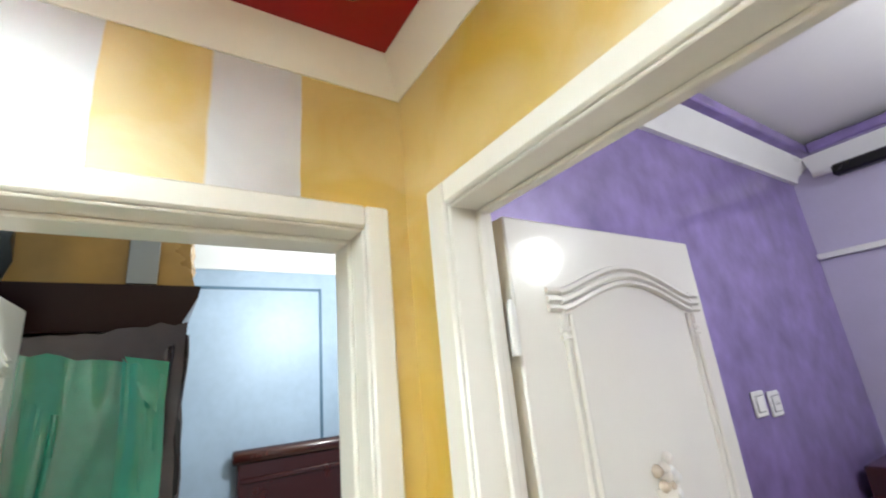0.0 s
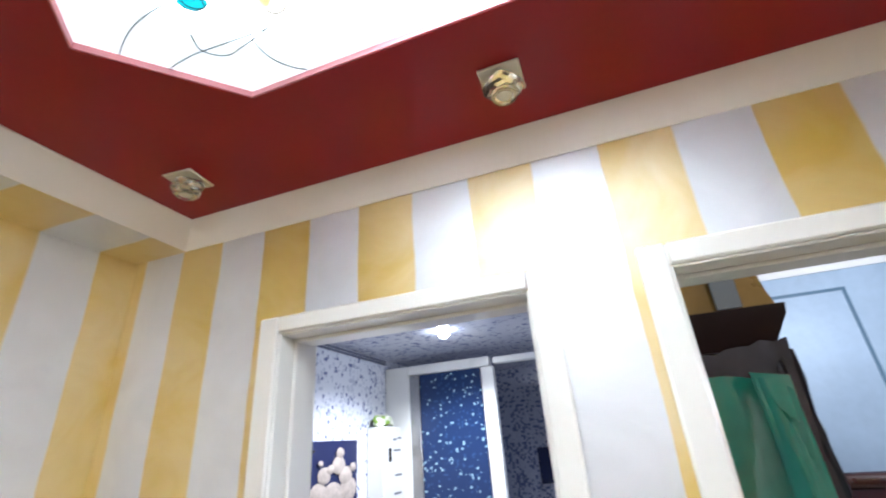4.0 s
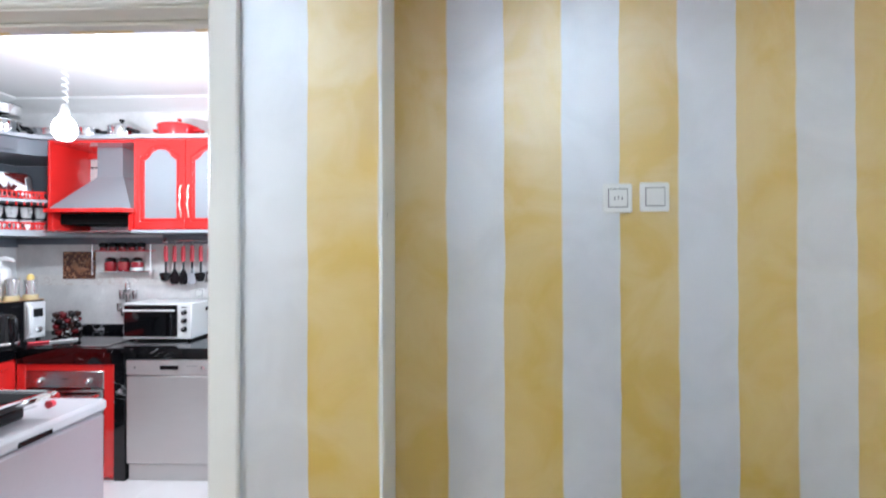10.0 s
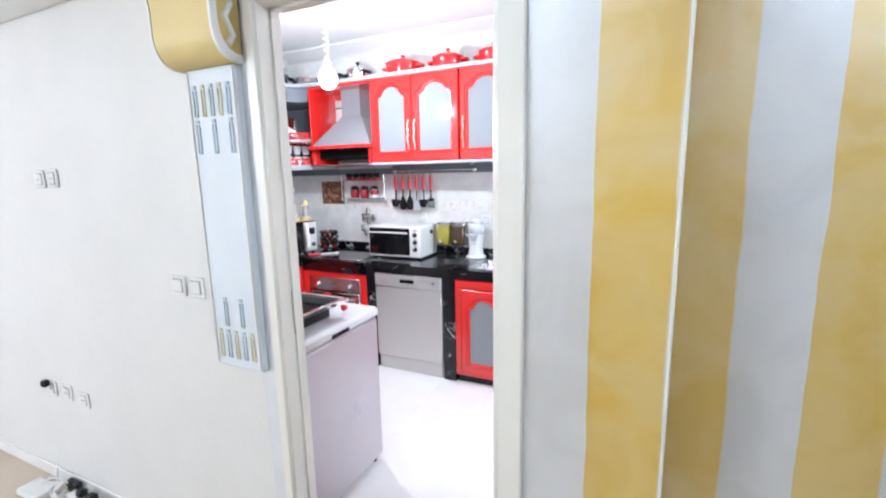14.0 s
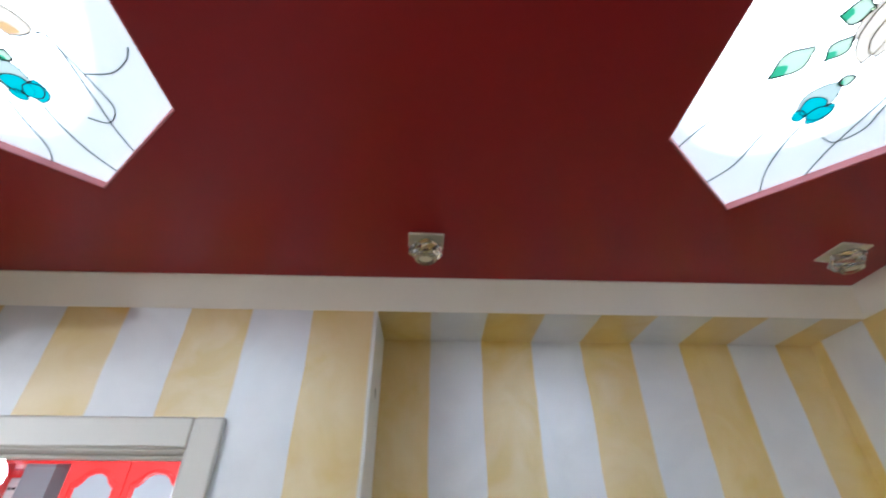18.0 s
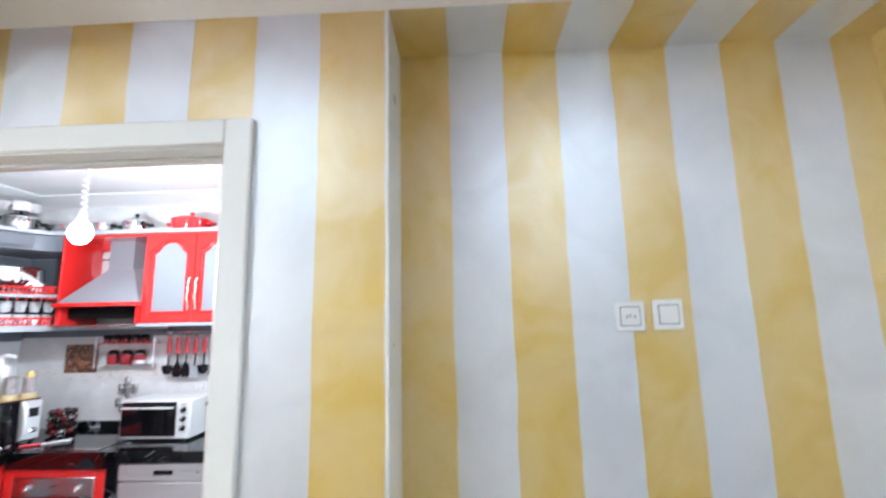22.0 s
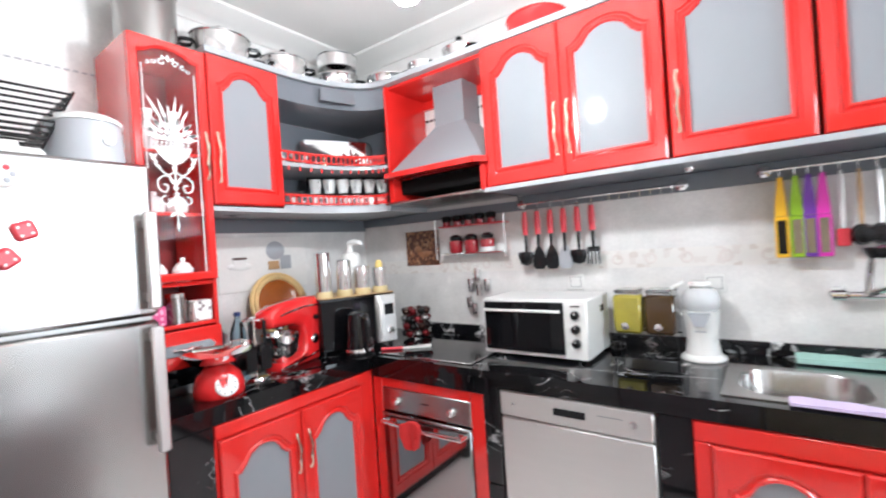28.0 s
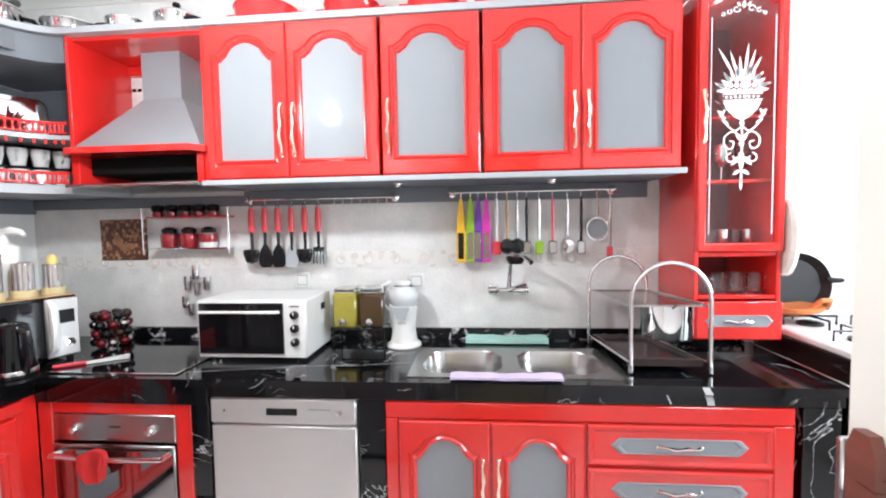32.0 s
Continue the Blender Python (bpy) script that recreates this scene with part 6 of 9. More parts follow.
for x, z, kd in ((-1.354, 1.194, "switch"), (-1.251, 1.194, "switch"), (-2.235, 1.611, "socket"), (-2.128, 1.614, "socket"), (-3.008, 1.148, "switch"), (-2.47, 0.548, "socket"), (-2.325, 0.552, "socket"), (-2.18, 0.541, "socket")):
    wall_plate(sal, x, z, kd, "white square " + ("light switch" if kd == "switch" else "wall socket") + " on the off-white salon wall", "plates on the salon wall")
part("plug", Bag().box(-2.49, -2.46, -0.045, -0.013, 0.565, 0.60, c=0.006), BLACK, bpy.data.objects["wall_socket.003"], "black plug")

# router and cables on the salon floor
u = thing("router", "white box router lying on the salon floor beside the skirting", "router", (-2.52, -0.12, 0))
part("case", Bag().box(-2.62, -2.43, -0.17, -0.06, 0.0, 0.035, c=0.008), WHITE_PLASTIC, u)
part("antenna", Bag().tube([(-2.44, -0.07, 0.03), (-2.43, -0.06, 0.14)], [0.007, 0.005], 8), WHITE_PLASTIC, u)
u = thing("power_strip", "white power strip with plugs on the salon floor", "power strip", (-2.15, -0.06, 0))
part("body", Bag().box(-2.32, -2.03, -0.09, -0.04, 0.0, 0.04, c=0.008), WHITE_PLASTIC, u)
for k in range(2):
    part("plug", Bag().box(-2.24 + 0.09 * k, -2.19 + 0.09 * k, -0.085, -0.045, 0.04, 0.085, c=0.01), BLACK, u, "dark plug")
u = thing("cable", "tangled white cable between the router and the power strip", "cable", (-2.38, -0.07, 0))
part("wire", Bag().tube([(-2.43 + 0.10 * (k / 40) + 0.045 * math.cos(k * 0.55), -0.09 + 0.03 * math.sin(k * 0.8), 0.045 + 0.035 * math.sin(k * 0.33) + 0.004 * (k % 5)) for k in range(41)], 0.006, 6), WHITE_PLASTIC, u)
u = thing("adapter", "black power adapter behind the cables", "adapter", (-2.2, -0.02, 0))
part("case", Bag().box(-2.40, -2.30, -0.05, -0.016, 0.0, 0.07, c=0.01), BLACK, u)

# low dark table in the recess with a bag under it
u = thing("side_table", "dark brown low table with rounded corners against the striped wall", "table", (1.4, 0.0, 0))
tt = [(1.125, 0.19), (1.10, 0.16), (1.082, 0.05), (1.078, -0.12), (1.095, -0.20), (1.14, -0.275), (1.20, -0.31), (1.70, -0.31), (1.735, -0.28), (1.735, 0.198), (1.15, 0.198)]
part("tabletop", Bag().prism(tt, "z", 0.565, 0.592), DARK_BROWN, u)
part("apron", Bag().box(1.14, 1.70, 0.13, 0.15, 0.50, 0.564).box(1.14, 1.70, -0.25, -0.23, 0.50, 0.564), DARK_BROWN, u)
for x, y in ((1.14, 0.14), (1.68, 0.14), (1.14, -0.22), (1.68, -0.22)):
    part("leg", Bag().tube([(x, y, 0.564), (x - 0.012, y, 0.28), (x, y, 0.0)], [0.022, 0.018, 0.024], 10), DARK_BROWN, u)
u = thing("shopping_bag", "blue and white printed bag standing under the low table", "bag", (1.3, 0.0, 0))
bag_m = spotted("blue_white_print", (0.75, 0.76, 0.80), (0.02, 0.06, 0.30), 16, 0.45, 0.35, (0.03, 0.10, 0.40))
part("body", Bag().rings([[(1.2, -0.12, 0.0), (1.5, -0.12, 0.0), (1.5, 0.1, 0.0), (1.2, 0.1, 0.0)], [(1.18, -0.13, 0.2), (1.52, -0.13, 0.22), (1.52, 0.11, 0.2), (1.18, 0.11, 0.22)], [(1.2, -0.10, 0.42), (1.5, -0.09, 0.40), (1.5, 0.06, 0.43), (1.2, 0.07, 0.41)]], True, True), bag_m, u)

# strike plate on the kitchen door jamb
single("strike_plate", B(-0.8335, -0.830, 0.045, 0.07, 1.05, 1.215, c=0.001), STEEL, "steel strike plate let into the white door jamb", "strike plate")


def panelled_leaf(to, w, label, name, z1=2.15, a0=0.115, inset=0.10):
    """A white lacquered door leaf with an arched raised moulding; local (along from the hinge, out, up)."""
    u = thing(name, label, "door", to((0, 0, 0)), "white room doors")
    leaf = part("leaf", put(Bag().box(0.014, w, -0.04, 0, 0.012, z1, c=0.004), to), WHITE_LACQUER, u)

    def bead(outs, r=0.007):
        part("moulding", put(Bag().tube([(a, 0.002, z) for a, z in outs], r, 6), to), WHITE_LACQUER, leaf)

    a1, zt = w - inset, 1.972
    arch = [(a0 + (a1 - a0) * k / 16, zt + 0.03 + 0.06 * math.sin(math.pi * k / 16) ** 1.3) for k in range(17)]
    for d in (0, 0.018, 0.034):
        bead([(a0 - 0.035, zt + 0.045 - d), (a0, zt + 0.045 - d)] + [(x, z - d + 0.012) for x, z in arch] + [(a1, zt + 0.045 - d), (a1 + 0.035, zt + 0.045 - d)], 0.0075)
    for a in (a0, a0 + 0.022, a1 - 0.022, a1):
        bead([(a, 0.98), (a, zt)], 0.006)
        bead([(a, 0.2), (a, 0.80)], 0.006)
    for a in (a0, a1):
        for z in (zt - 0.03, zt - 0.045):
            bead([(a - 0.012, z), (a + 0.012, z)], 0.006)
    bead([(a0, 0.95), (a1, 0.95)], 0.006)
    bead([(a0, 0.80), (a1, 0.80)], 0.006)
    bead([(a0, 0.2), (a1, 0.2)], 0.006)
    part("handle_plate", put(Bag().box(w - 0.085, w - 0.04, 0, 0.006, 1.02, 1.24, c=0.003), to), GOLD, leaf, "pale brass plate")
    part("handle", put(Bag().tube([(w - 0.06, 0.004, 1.13), (w - 0.06, 0.05, 1.13), (w - 0.08, 0.055, 1.13), (w - 0.17, 0.05, 1.12)], 0.009, 8), to), GOLD, leaf, "pale brass lever")
    for z in (0.25, 1.05, 1.90):
        part("hinge", put(Bag().lathe(0.0, 0.004, z, [(0.008, 0), (0.008, 0.09), (0.003, 0.097)], 10).box(-0.002, 0.016, -0.006, 0.002, z + 0.005, z + 0.085, c=0.001), to), WHITE_PLASTIC, leaf)
    return u


panelled_leaf(lambda p: (1.575 - p[1], -2.196 - p[0], p[2]), 0.652, "white lacquered door with an arched raised panel standing open into the purple room", "room_door", 2.16, 0.13, 0.066)
u = thing("door_ornament", "cream moulded flower ornament fixed on the white door panel", "ornament", (1.572, -2.541, 1.66))
for k in range(9):
    a = k * 2.4
    q = 0.006 + 0.0035 * k
    part("petal", Bag().lathe(1.572, -2.541 + q * math.cos(a), 1.652 + 1.2 * q * math.sin(a), [(0.013, 0), (0.012, -0.006), (0.006, -0.014), (0, -0.015)], 9, "x"), (CORNICE, WHITE_PAINT, BEIGE_TILE)[k % 3], u)
part("wrap", Bag().rings([[(1.572 - 0.012 * math.sin(math.pi * t), -2.541 + wv * (t - 0.5) * 2, z) for t in [k / 8 for k in range(9)]] + [(1.5745, -2.541 + wv * (t - 0.5) * 2, z) for t in [1 - k / 8 for k in range(9)]] for z, wv in ((1.56, 0.014), (1.60, 0.030), (1.635, 0.040))], True, True), CORNICE, u, "pale wrapping")
part("stem", Bag().tube([(1.568, -2.541, 1.56), (1.567, -2.545, 1.53), (1.570, -2.555, 1.505)], 0.006, 6), CORNICE, u)
ca, sa = math.cos(radians(3)), math.sin(radians(3))
panelled_leaf(lambda p: (1.90 + p[0] * ca - p[1] * sa * -1, -1.345 - p[0] * sa - p[1] * ca, p[2]), 0.64, "white lacquered door standing open into the blue room", "room_door", 2.15)

# fittings seen in the purple room
pw = lambda p: (P_E - p[1], p[0], p[2])
wall_plate(pw, -3.36, 1.70, "switch", "white light switch on the violet wall", "plates on the violet wall")
wall_plate(pw, -3.47, 1.69, "socket", "white wall socket on the violet wall", "plates on the violet wall")
structure("trim_purple_ledge", Bag().box(-1.2, P_E - 0.001, P_S, P_S + 0.03, 2.255, 2.285, c=0.004), WHITE_PAINT, "thin white ledge on the lilac wall", "trim")
u = thing("curtain_rail", "dark curtain rail under the ceiling of the purple room", "curtain rail", (0.6, P_S + 0.1, 2.62))
part("rail", Bag().box(-0.9, 1.55, P_S + 0.09, P_S + 0.14, 2.60, 2.655, c=0.01), BLACK, u)
u = thing("dark_cupboard", "dark wooden cupboard against the lilac wall", "cupboard", (1.35, P_S + 0.3, 0))
part("body", Bag().box(1.0, 1.7, P_S + 0.002, P_S + 0.45, 0.06, 1.42, c=0.006), MAHOGANY, u)
part("plinth", Bag().box(1.03, 1.68, P_S + 0.002, P_S + 0.42, 0.0, 0.06, c=0), BLACK, u)

# blue room: wrapped wardrobe, box and headboard
DARK_PLUM = material("dark_plum_lacquer", (0.014, 0.003, 0.004), 0.35, vary=0.2, spec=0.25)
u = thing("wardrobe", "dark mahogany wardrobe with a moulded crown in the blue room", "wardrobe", (3.0, -1.6, 0))
part("body", Bag().box(2.62, 3.6, -1.72, -1.30, 0.0, 2.10, c=0.01), DARK_PLUM, u)
part("crown", Bag().rings([[(2.62, -1.725, 2.101), (3.61, -1.725, 2.101), (3.61, -1.295, 2.101), (2.62, -1.295, 2.101)], [(2.60, -1.75, 2.15), (3.63, -1.75, 2.15), (3.63, -1.295, 2.15), (2.60, -1.295, 2.15)], [(2.575, -1.775, 2.20), (3.65, -1.775, 2.20), (3.65, -1.295, 2.20), (2.575, -1.295, 2.20)], [(2.57, -1.78, 2.235), (3.655, -1.78, 2.235), (3.655, -1.295, 2.235), (2.57, -1.295, 2.235)]], True, True), DARK_PLUM, u, "stepped dark crown")


def sheet(x, y0, y1, z0, z1, depth, amp=0.012, seed=1):
    """A crumpled hanging plastic sheet with thickness."""
    r = random.Random(seed)
    n, m = 12, 16
    g = [[(x - amp * (r.random() + math.sin(5 * i / n + 3 * j / m)), y0 + (y1 - y0) * i / n + 0.006 * math.sin(j * 0.9 + seed), z0 + (z1 - z0) * j / m + ((0.05 * (i / n - 0.5) * (1 if seed % 2 else -1) + 0.018 * (r.random() - 0.5)) * (j / m) ** 3)) for i in range(n + 1)] for j in range(m + 1)]
    b = Bag()
    v = [p for row in g for p in row] + [(p[0] + depth, p[1], p[2]) for row in g for p in row]
    k = (n + 1) * (m + 1)
    f = []
    for j in range(m):
        for i in range(n):
            a = j * (n + 1) + i
            f += [(a, a + 1, a + n + 2, a + n + 1), (k + a, k + a + n + 1, k + a + n + 2, k + a + 1)]
    for j in range(m):
        for i in (0, n):
            a = j * (n + 1) + i
            f.append((a, a + n + 1, k + a + n + 1, k + a))
    for i in range(n):
        for j in (0, m):
            a = j * (n + 1) + i
            f.append((a, a + 1, k + a + 1, k + a))
    return b.add(v, f)


u = thing("plastic_cover", "crumpled glossy green plastic cover hung on the wardrobe side", "plastic cover", (2.575, -1.5, 0.2))
part("sheet", sheet(2.575, -1.70, -1.33, 0.2, 2.02, 0.02, 0.02, 3), GREEN_PLASTIC, u)
part("fold", sheet(2.548, -1.705, -1.60, 0.25, 1.99, 0.004, 0.012, 5), GREEN_PLASTIC, u, "loose fold along the edge")
part("flap", Bag().rings([[(2.550, -1.71, 2.00), (2.546, -1.60, 2.02), (2.542, -1.655, 1.90), (2.546, -1.705, 1.84)], [(2.553, -1.71, 2.00), (2.549, -1.60, 2.02), (2.545, -1.655, 1.90), (2.549, -1.705, 1.84)]], True, True), GREEN_PLASTIC, u, "folded-over corner")
part("fold", sheet(2.546, -1.47, -1.40, 0.25, 1.90, 0.004, 0.010, 9), GREEN_PLASTIC, u, "loose fold")
u = thing("plastic_cover", "crumpled dark grey plastic cover behind the green one", "plastic cover", (2.60, -1.5, 1.2))
part("sheet", sheet(2.60, -1.75, -1.31, 1.2, 2.10, 0.006, 0.012, 8), GREY_PLASTIC, u)
part("fold", sheet(2.594, -1.755, -1.69, 1.3, 2.06, 0.004, 0.012, 4), GREY_PLASTIC, u, "loose hanging fold")
u = thing("wrapped_parcel", "large parcel in brown gold wrapping with grey tape on the wardrobe", "parcel", (2.9, -1.6, 2.236))
rows = []
for j, z in enumerate((2.237, 2.30, 2.38, 2.46, 2.52)):
    rows.append([(2.60 + 0.5 * (1 - math.cos(a)) + 0.014 * math.sin(5 * a + j), -1.53 + (0.225 if j < 4 else 0.19) * (1 if math.sin(a) > 0 else -1) * min(1, abs(math.sin(a)) * 4) + 0.012 * math.sin(7 * a + 2 * j), z + 0.006 * math.sin(6 * a)) for a in [2 * math.pi * k / 24 for k in range(24)]])
part("wrapping", Bag().rings(rows, True, True), BROWN_PAPER, u)
part("tape", Bag().box(2.578, 2.592, -1.66, -1.58, 2.24, 2.47, c=0.002), GREY_PANEL, u, "grey adhesive tape")
u = thing("bed_headboard", "dark mahogany headboard with a rolled top rail against the blue wall", "headboard", (4.03, -2.7, 0))
part("panel", Bag().box(4.02, 4.075, -3.6, -2.12, 0.0, 1.52, c=0.01), MAHOGANY, u)
part("top_rail", Bag().lathe(4.035, 0, 1.545, [(0.0, -3.63), (0.04, -3.62), (0.042, -2.10), (0.036, -2.09), (0.0, -2.085)], 16, "y"), MAHOGANY, u, "rolled top rail")
part("moulding", Bag().box(4.008, 4.022, -3.58, -2.14, 1.40, 1.43, c=0.005), MAHOGANY, u)
for nm, x, y, z in (("blue", 3.01, -2.58, 2.44), ("bath", 2.97, -0.41, 2.41)):
    u = thing("ceiling_bulb", "small bright ceiling bulb in a white holder", "lamp", (x, y, z), "bright ceiling bulbs")
    if nm == "blue":
        part("holder", Bag().lathe(x, y, z + 0.02, [(0.02, 0), (0.022, 0.05), (0.004, 0.06), (0.004, 0.389)], 14), WHITE_PLASTIC, u)
    b2 = part("bulb", Bag().lathe(x, y, z - 0.03, [(0, 0), (0.018, 0.004), (0.028, 0.02), (0.026, 0.035), (0.018, 0.05)], 16), SMALL_BULB, u, "glowing bulb")
    b2.visible_shadow = False

# bathroom
u = thing("shower_cabin", "white framed shower cabin with a dark blue pebble-patterned glass door", "shower", (3.6, -0.2, 0))
part("frame", Bag().box(3.53, 3.59, 0.05, 0.219, 0.0, 2.36, c=0.006), WHITE_PAINT, u, "wide white upright")
part("frame", Bag().box(3.53, 3.59, -0.50, 0.05, 2.30, 2.36, c=0.006), WHITE_PAINT, u, "white head rail")
part("frame", Bag().box(3.53, 3.59, -0.52, -0.44, 0.0, 2.299, c=0.006), WHITE_PAINT, u, "white upright")
part("frame", Bag().box(3.53, 3.59, -1.22, -0.521, 2.31, 2.35, c=0.006), WHITE_PAINT, u, "white head rail")
part("door_frame", Bag().box(3.54, 3.575, -0.02, 0.049, 0.03, 2.299, c=0.004), STEEL, u, "metal door edge")
part("door_glass", Bag().box(3.55, 3.565, -0.43, -0.021, 0.03, 2.299, c=0.002), SHOWER_BLUE, u, "blue pebble-patterned glass")
u = thing("bath_cabinet", "white slim wall cabinet with printed marks in the bathroom", "cabinet", (3.4, 0.16, 1.4))
part("body", Bag().box(3.284, 3.524, 0.112, 0.218, 1.38, 1.995, c=0.006), WHITE_PLASTIC, u)
part("slot", Bag().box(3.352, 3.386, 0.1095, 0.113, 1.802, 1.876, c=0.001), BLACK, u, "dark slot")
for x, z, w in ((3.41, 1.928, 0.05), (3.475, 1.936, 0.05), (3.42, 1.868, 0.09), (3.43, 1.735, 0.09), (3.42, 1.640, 0.09)):
    part("marking", Bag().box(x, x + w, 0.1102, 0.1125, z - 0.012, z, c=0), GREY_BOARD, u)
u = thing("towel_bundle", "small green and white folded cloths on the bathroom cabinet", "cloth", (3.4, 0.165, 1.995))
part("cloth", Bag().rings([[(3.39 + 0.10 * g * math.cos(a), 0.165 + 0.045 * g * math.sin(a), z + 0.008 * math.sin(3 * a)) for a in [2 * math.pi * k / 16 for k in range(16)]] for z, g in ((2.004, 1.0), (2.025, 1.05), (2.05, 0.9), (2.06, 0.6))], True, True), spotted("green_white_cloth", (0.7, 0.72, 0.6), (0.25, 0.40, 0.06), 30, 0.4, 0.8), u)
single("bath_shelf", Bag().box(2.42, 2.66, 0.13, 0.218, 1.880, 1.892, c=0.003), BLACK, "small dark shelf on the bathroom wall", "shelf")
u = thing("shampoo_bottle", "tall teal plastic bottle on the dark bathroom shelf", "bottle", (2.545, 0.17, 1.8925))
part("bottle", Bag().lathe(2.545, 0.17, 1.8925, [(0.028, 0), (0.031, 0.006), (0.031, 0.12), (0.024, 0.14), (0.014, 0.146)], 18), material("teal_bottle", (0.01, 0.25, 0.27), 0.25, vary=0.1), u)
part("cap", Bag().lathe(2.545, 0.17, 2.039, [(0.016, 0), (0.016, 0.034), (0.012, 0.038), (0, 0.039)], 14), bpy.data.materials["teal_bottle"], u)
STONES = material("stone_stack_print", (0.46, 0.39, 0.34), 0.4, vary=0.35, scale=30, fine=90)
for x0, x1, y0, y1 in ((2.724, 3.155, 0.205, 0.219), (4.585, 4.599, -0.95, -0.55)):
    u = thing("picture_tile", "printed tile picture of stacked pale stones on a dark blue ground", "picture", ((x0 + x1) / 2, (y0 + y1) / 2, 1.7), "stone pictures in the bathroom")
    if y1 > 0:
        part("ground", Bag().box(x0, x1, y0, y1, 1.62, 1.93, c=0.002), material("picture_dark_blue", (0.022, 0.026, 0.08), 0.25), u)
        stones = [(2.80, 1.70, 0.07), (2.92, 1.68, 0.09), (3.06, 1.70, 0.08), (2.84, 1.775, 0.055), (3.03, 1.765, 0.062), (2.96, 1.815, 0.060), (2.97, 1.872, 0.036), (2.80, 1.83, 0.02), (2.88, 1.80, 0.03), (3.09, 1.80, 0.03)]
        for j, (cx, cz, r) in enumerate(stones):
            part("stone", Bag().lathe(cx, y0 - 0.002 - 0.0012 * j, cz, [(0, -0.006), (r * 0.7, -0.005), (r, 0.0)], 14, "y", 1.0, 0.7), STONES, u, "pale stone")
    else:
        part("ground", Bag().box(x0, x1, y0, y1, 1.55, 1.80, c=0.002), material("picture_dark_blue_2", (0.02, 0.03, 0.10), 0.25), u)
        for cy, cz, r in ((-0.70, 1.60, 0.06), (-0.82, 1.60, 0.055), (-0.75, 1.67, 0.05)):
            part("stone", Bag().lathe(x0 - 0.002, cy, cz, [(0, -0.006), (r * 0.7, -0.005), (r, 0.0)], 14, "x", 1.0, 0.7), STONES, u, "pale stone")


# ---- kitchen things ----
RED_ENAMEL = material("red_enamel", (0.70, 0.02, 0.022), 0.12, vary=0.05, coat=0.8)
SPICE_RED = material("dark_red_jar", (0.30, 0.012, 0.02), 0.15, vary=0.15, coat=0.6)
TRAY_BROWN = material("brown_drip_tray", (0.060, 0.042, 0.038), 0.18, vary=0.2)
RED_PLASTIC = material("red_plastic", (0.68, 0.05, 0.07), 0.3, vary=0.05)
WOOD = material("pale_wood", (0.50, 0.32, 0.16), 0.5, vary=0.2, stretch=(1, 1, 9))
TERRACOTTA = material("terracotta_glaze", (0.36, 0.10, 0.02), 0.2, vary=0.2, coat=0.4)
WICKER = material("wicker_rim", (0.62, 0.44, 0.20), 0.7, vary=0.3, bump=0.8, fine=80)
BROWN_OIL = material("brown_liquid", (0.055, 0.028, 0.006), 0.08, vary=0.15, scale=14, coat=0.8)
OIL_YELLOW = material("oil_tank", (0.34, 0.29, 0.035), 0.08, vary=0.15, scale=14, coat=0.8)
BLUE_CLEAR = glass("pale_blue_plastic", (0.55, 0.78, 0.92), 0.08)
MINT = material("mint_cloth", (0.42, 0.68, 0.60), 0.9, vary=0.1, bump=0.4)
LILAC_CLOTH = material("lilac_cloth", (0.62, 0.52, 0.74), 0.9, vary=0.1, bump=0.4)
YELLOW_P, LIME_P, VIOLET_P, PINK_P = (material(n, c, 0.35, vary=0.05) for n, c in (("yellow_sleeve", (0.85, 0.48, 0.02)), ("lime_sleeve", (0.30, 0.50, 0.02)), ("violet_sleeve", (0.16, 0.04, 0.35)), ("magenta_sleeve", (0.70, 0.04, 0.42))))
COFFEE = spotted("coffee_bean_print", (0.10, 0.035, 0.02), (0.30, 0.13, 0.06), 60, 0.4, 0.3, (0.42, 0.22, 0.12))
DULL_GREY = material("warm_grey_plastic", (0.40, 0.42, 0.45), 0.4, vary=0.04)


def casserole(x, y, z, r, h, mat, label, knob=None, lid=True, side=0.0, group=""):
    u = thing("casserole", label, "pot", (x, y, z), group)
    part("pot", Bag().lathe(x, y, z, [(r * 0.80, 0), (r * 0.90, 0.008), (r * 0.97, h * 0.5), (r, h), (r * 1.03, h + 0.004), (r * 1.03, h + 0.009), (r * 0.97, h + 0.009)], 28), mat, u)
    if lid:
        part("lid", Bag().lathe(x, y, z + h + 0.0095, [(r * 1.0, 0), (r * 0.96, 0.006), (r * 0.6, 0.026), (r * 0.2, 0.033), (0, 0.034)], 28), mat, u)
        part("knob", Bag().lathe(x, y, z + h + 0.043, [(0.009, 0), (0.008, 0.012), (0.019, 0.022), (0.016, 0.032), (0, 0.034)], 14), knob or mat, u)
    ca, sa = math.cos(side), math.sin(side)
    for s in (-1, 1):
        pts = [(s * (r * 0.96), -0.035), (s * (r + 0.03), -0.034), (s * (r + 0.045), 0.0), (s * (r + 0.03), 0.034), (s * (r * 0.96), 0.035)]
        part("handle", Bag().tube([(x + a * ca - b * sa, y + a * sa + b * ca, z + h * 0.78) for a, b in pts], 0.010, 8), knob or mat, u)
    return u


for x, r in ((-1.60, 0.145), (-1.195, 0.125), (-0.82, 0.115)):
    casserole(x, 2.26, 2.4025, r, 0.085, RED_ENAMEL, "red enamelled casserole with side handles on the cabinet top", None, True, 0.0, "red cookware on the cabinets")
u = thing("saucepan", "red enamelled saucepan with a long handle on the cabinet top", "pan", (-0.52, 2.26, 2.4025), "red cookware on the cabinets")
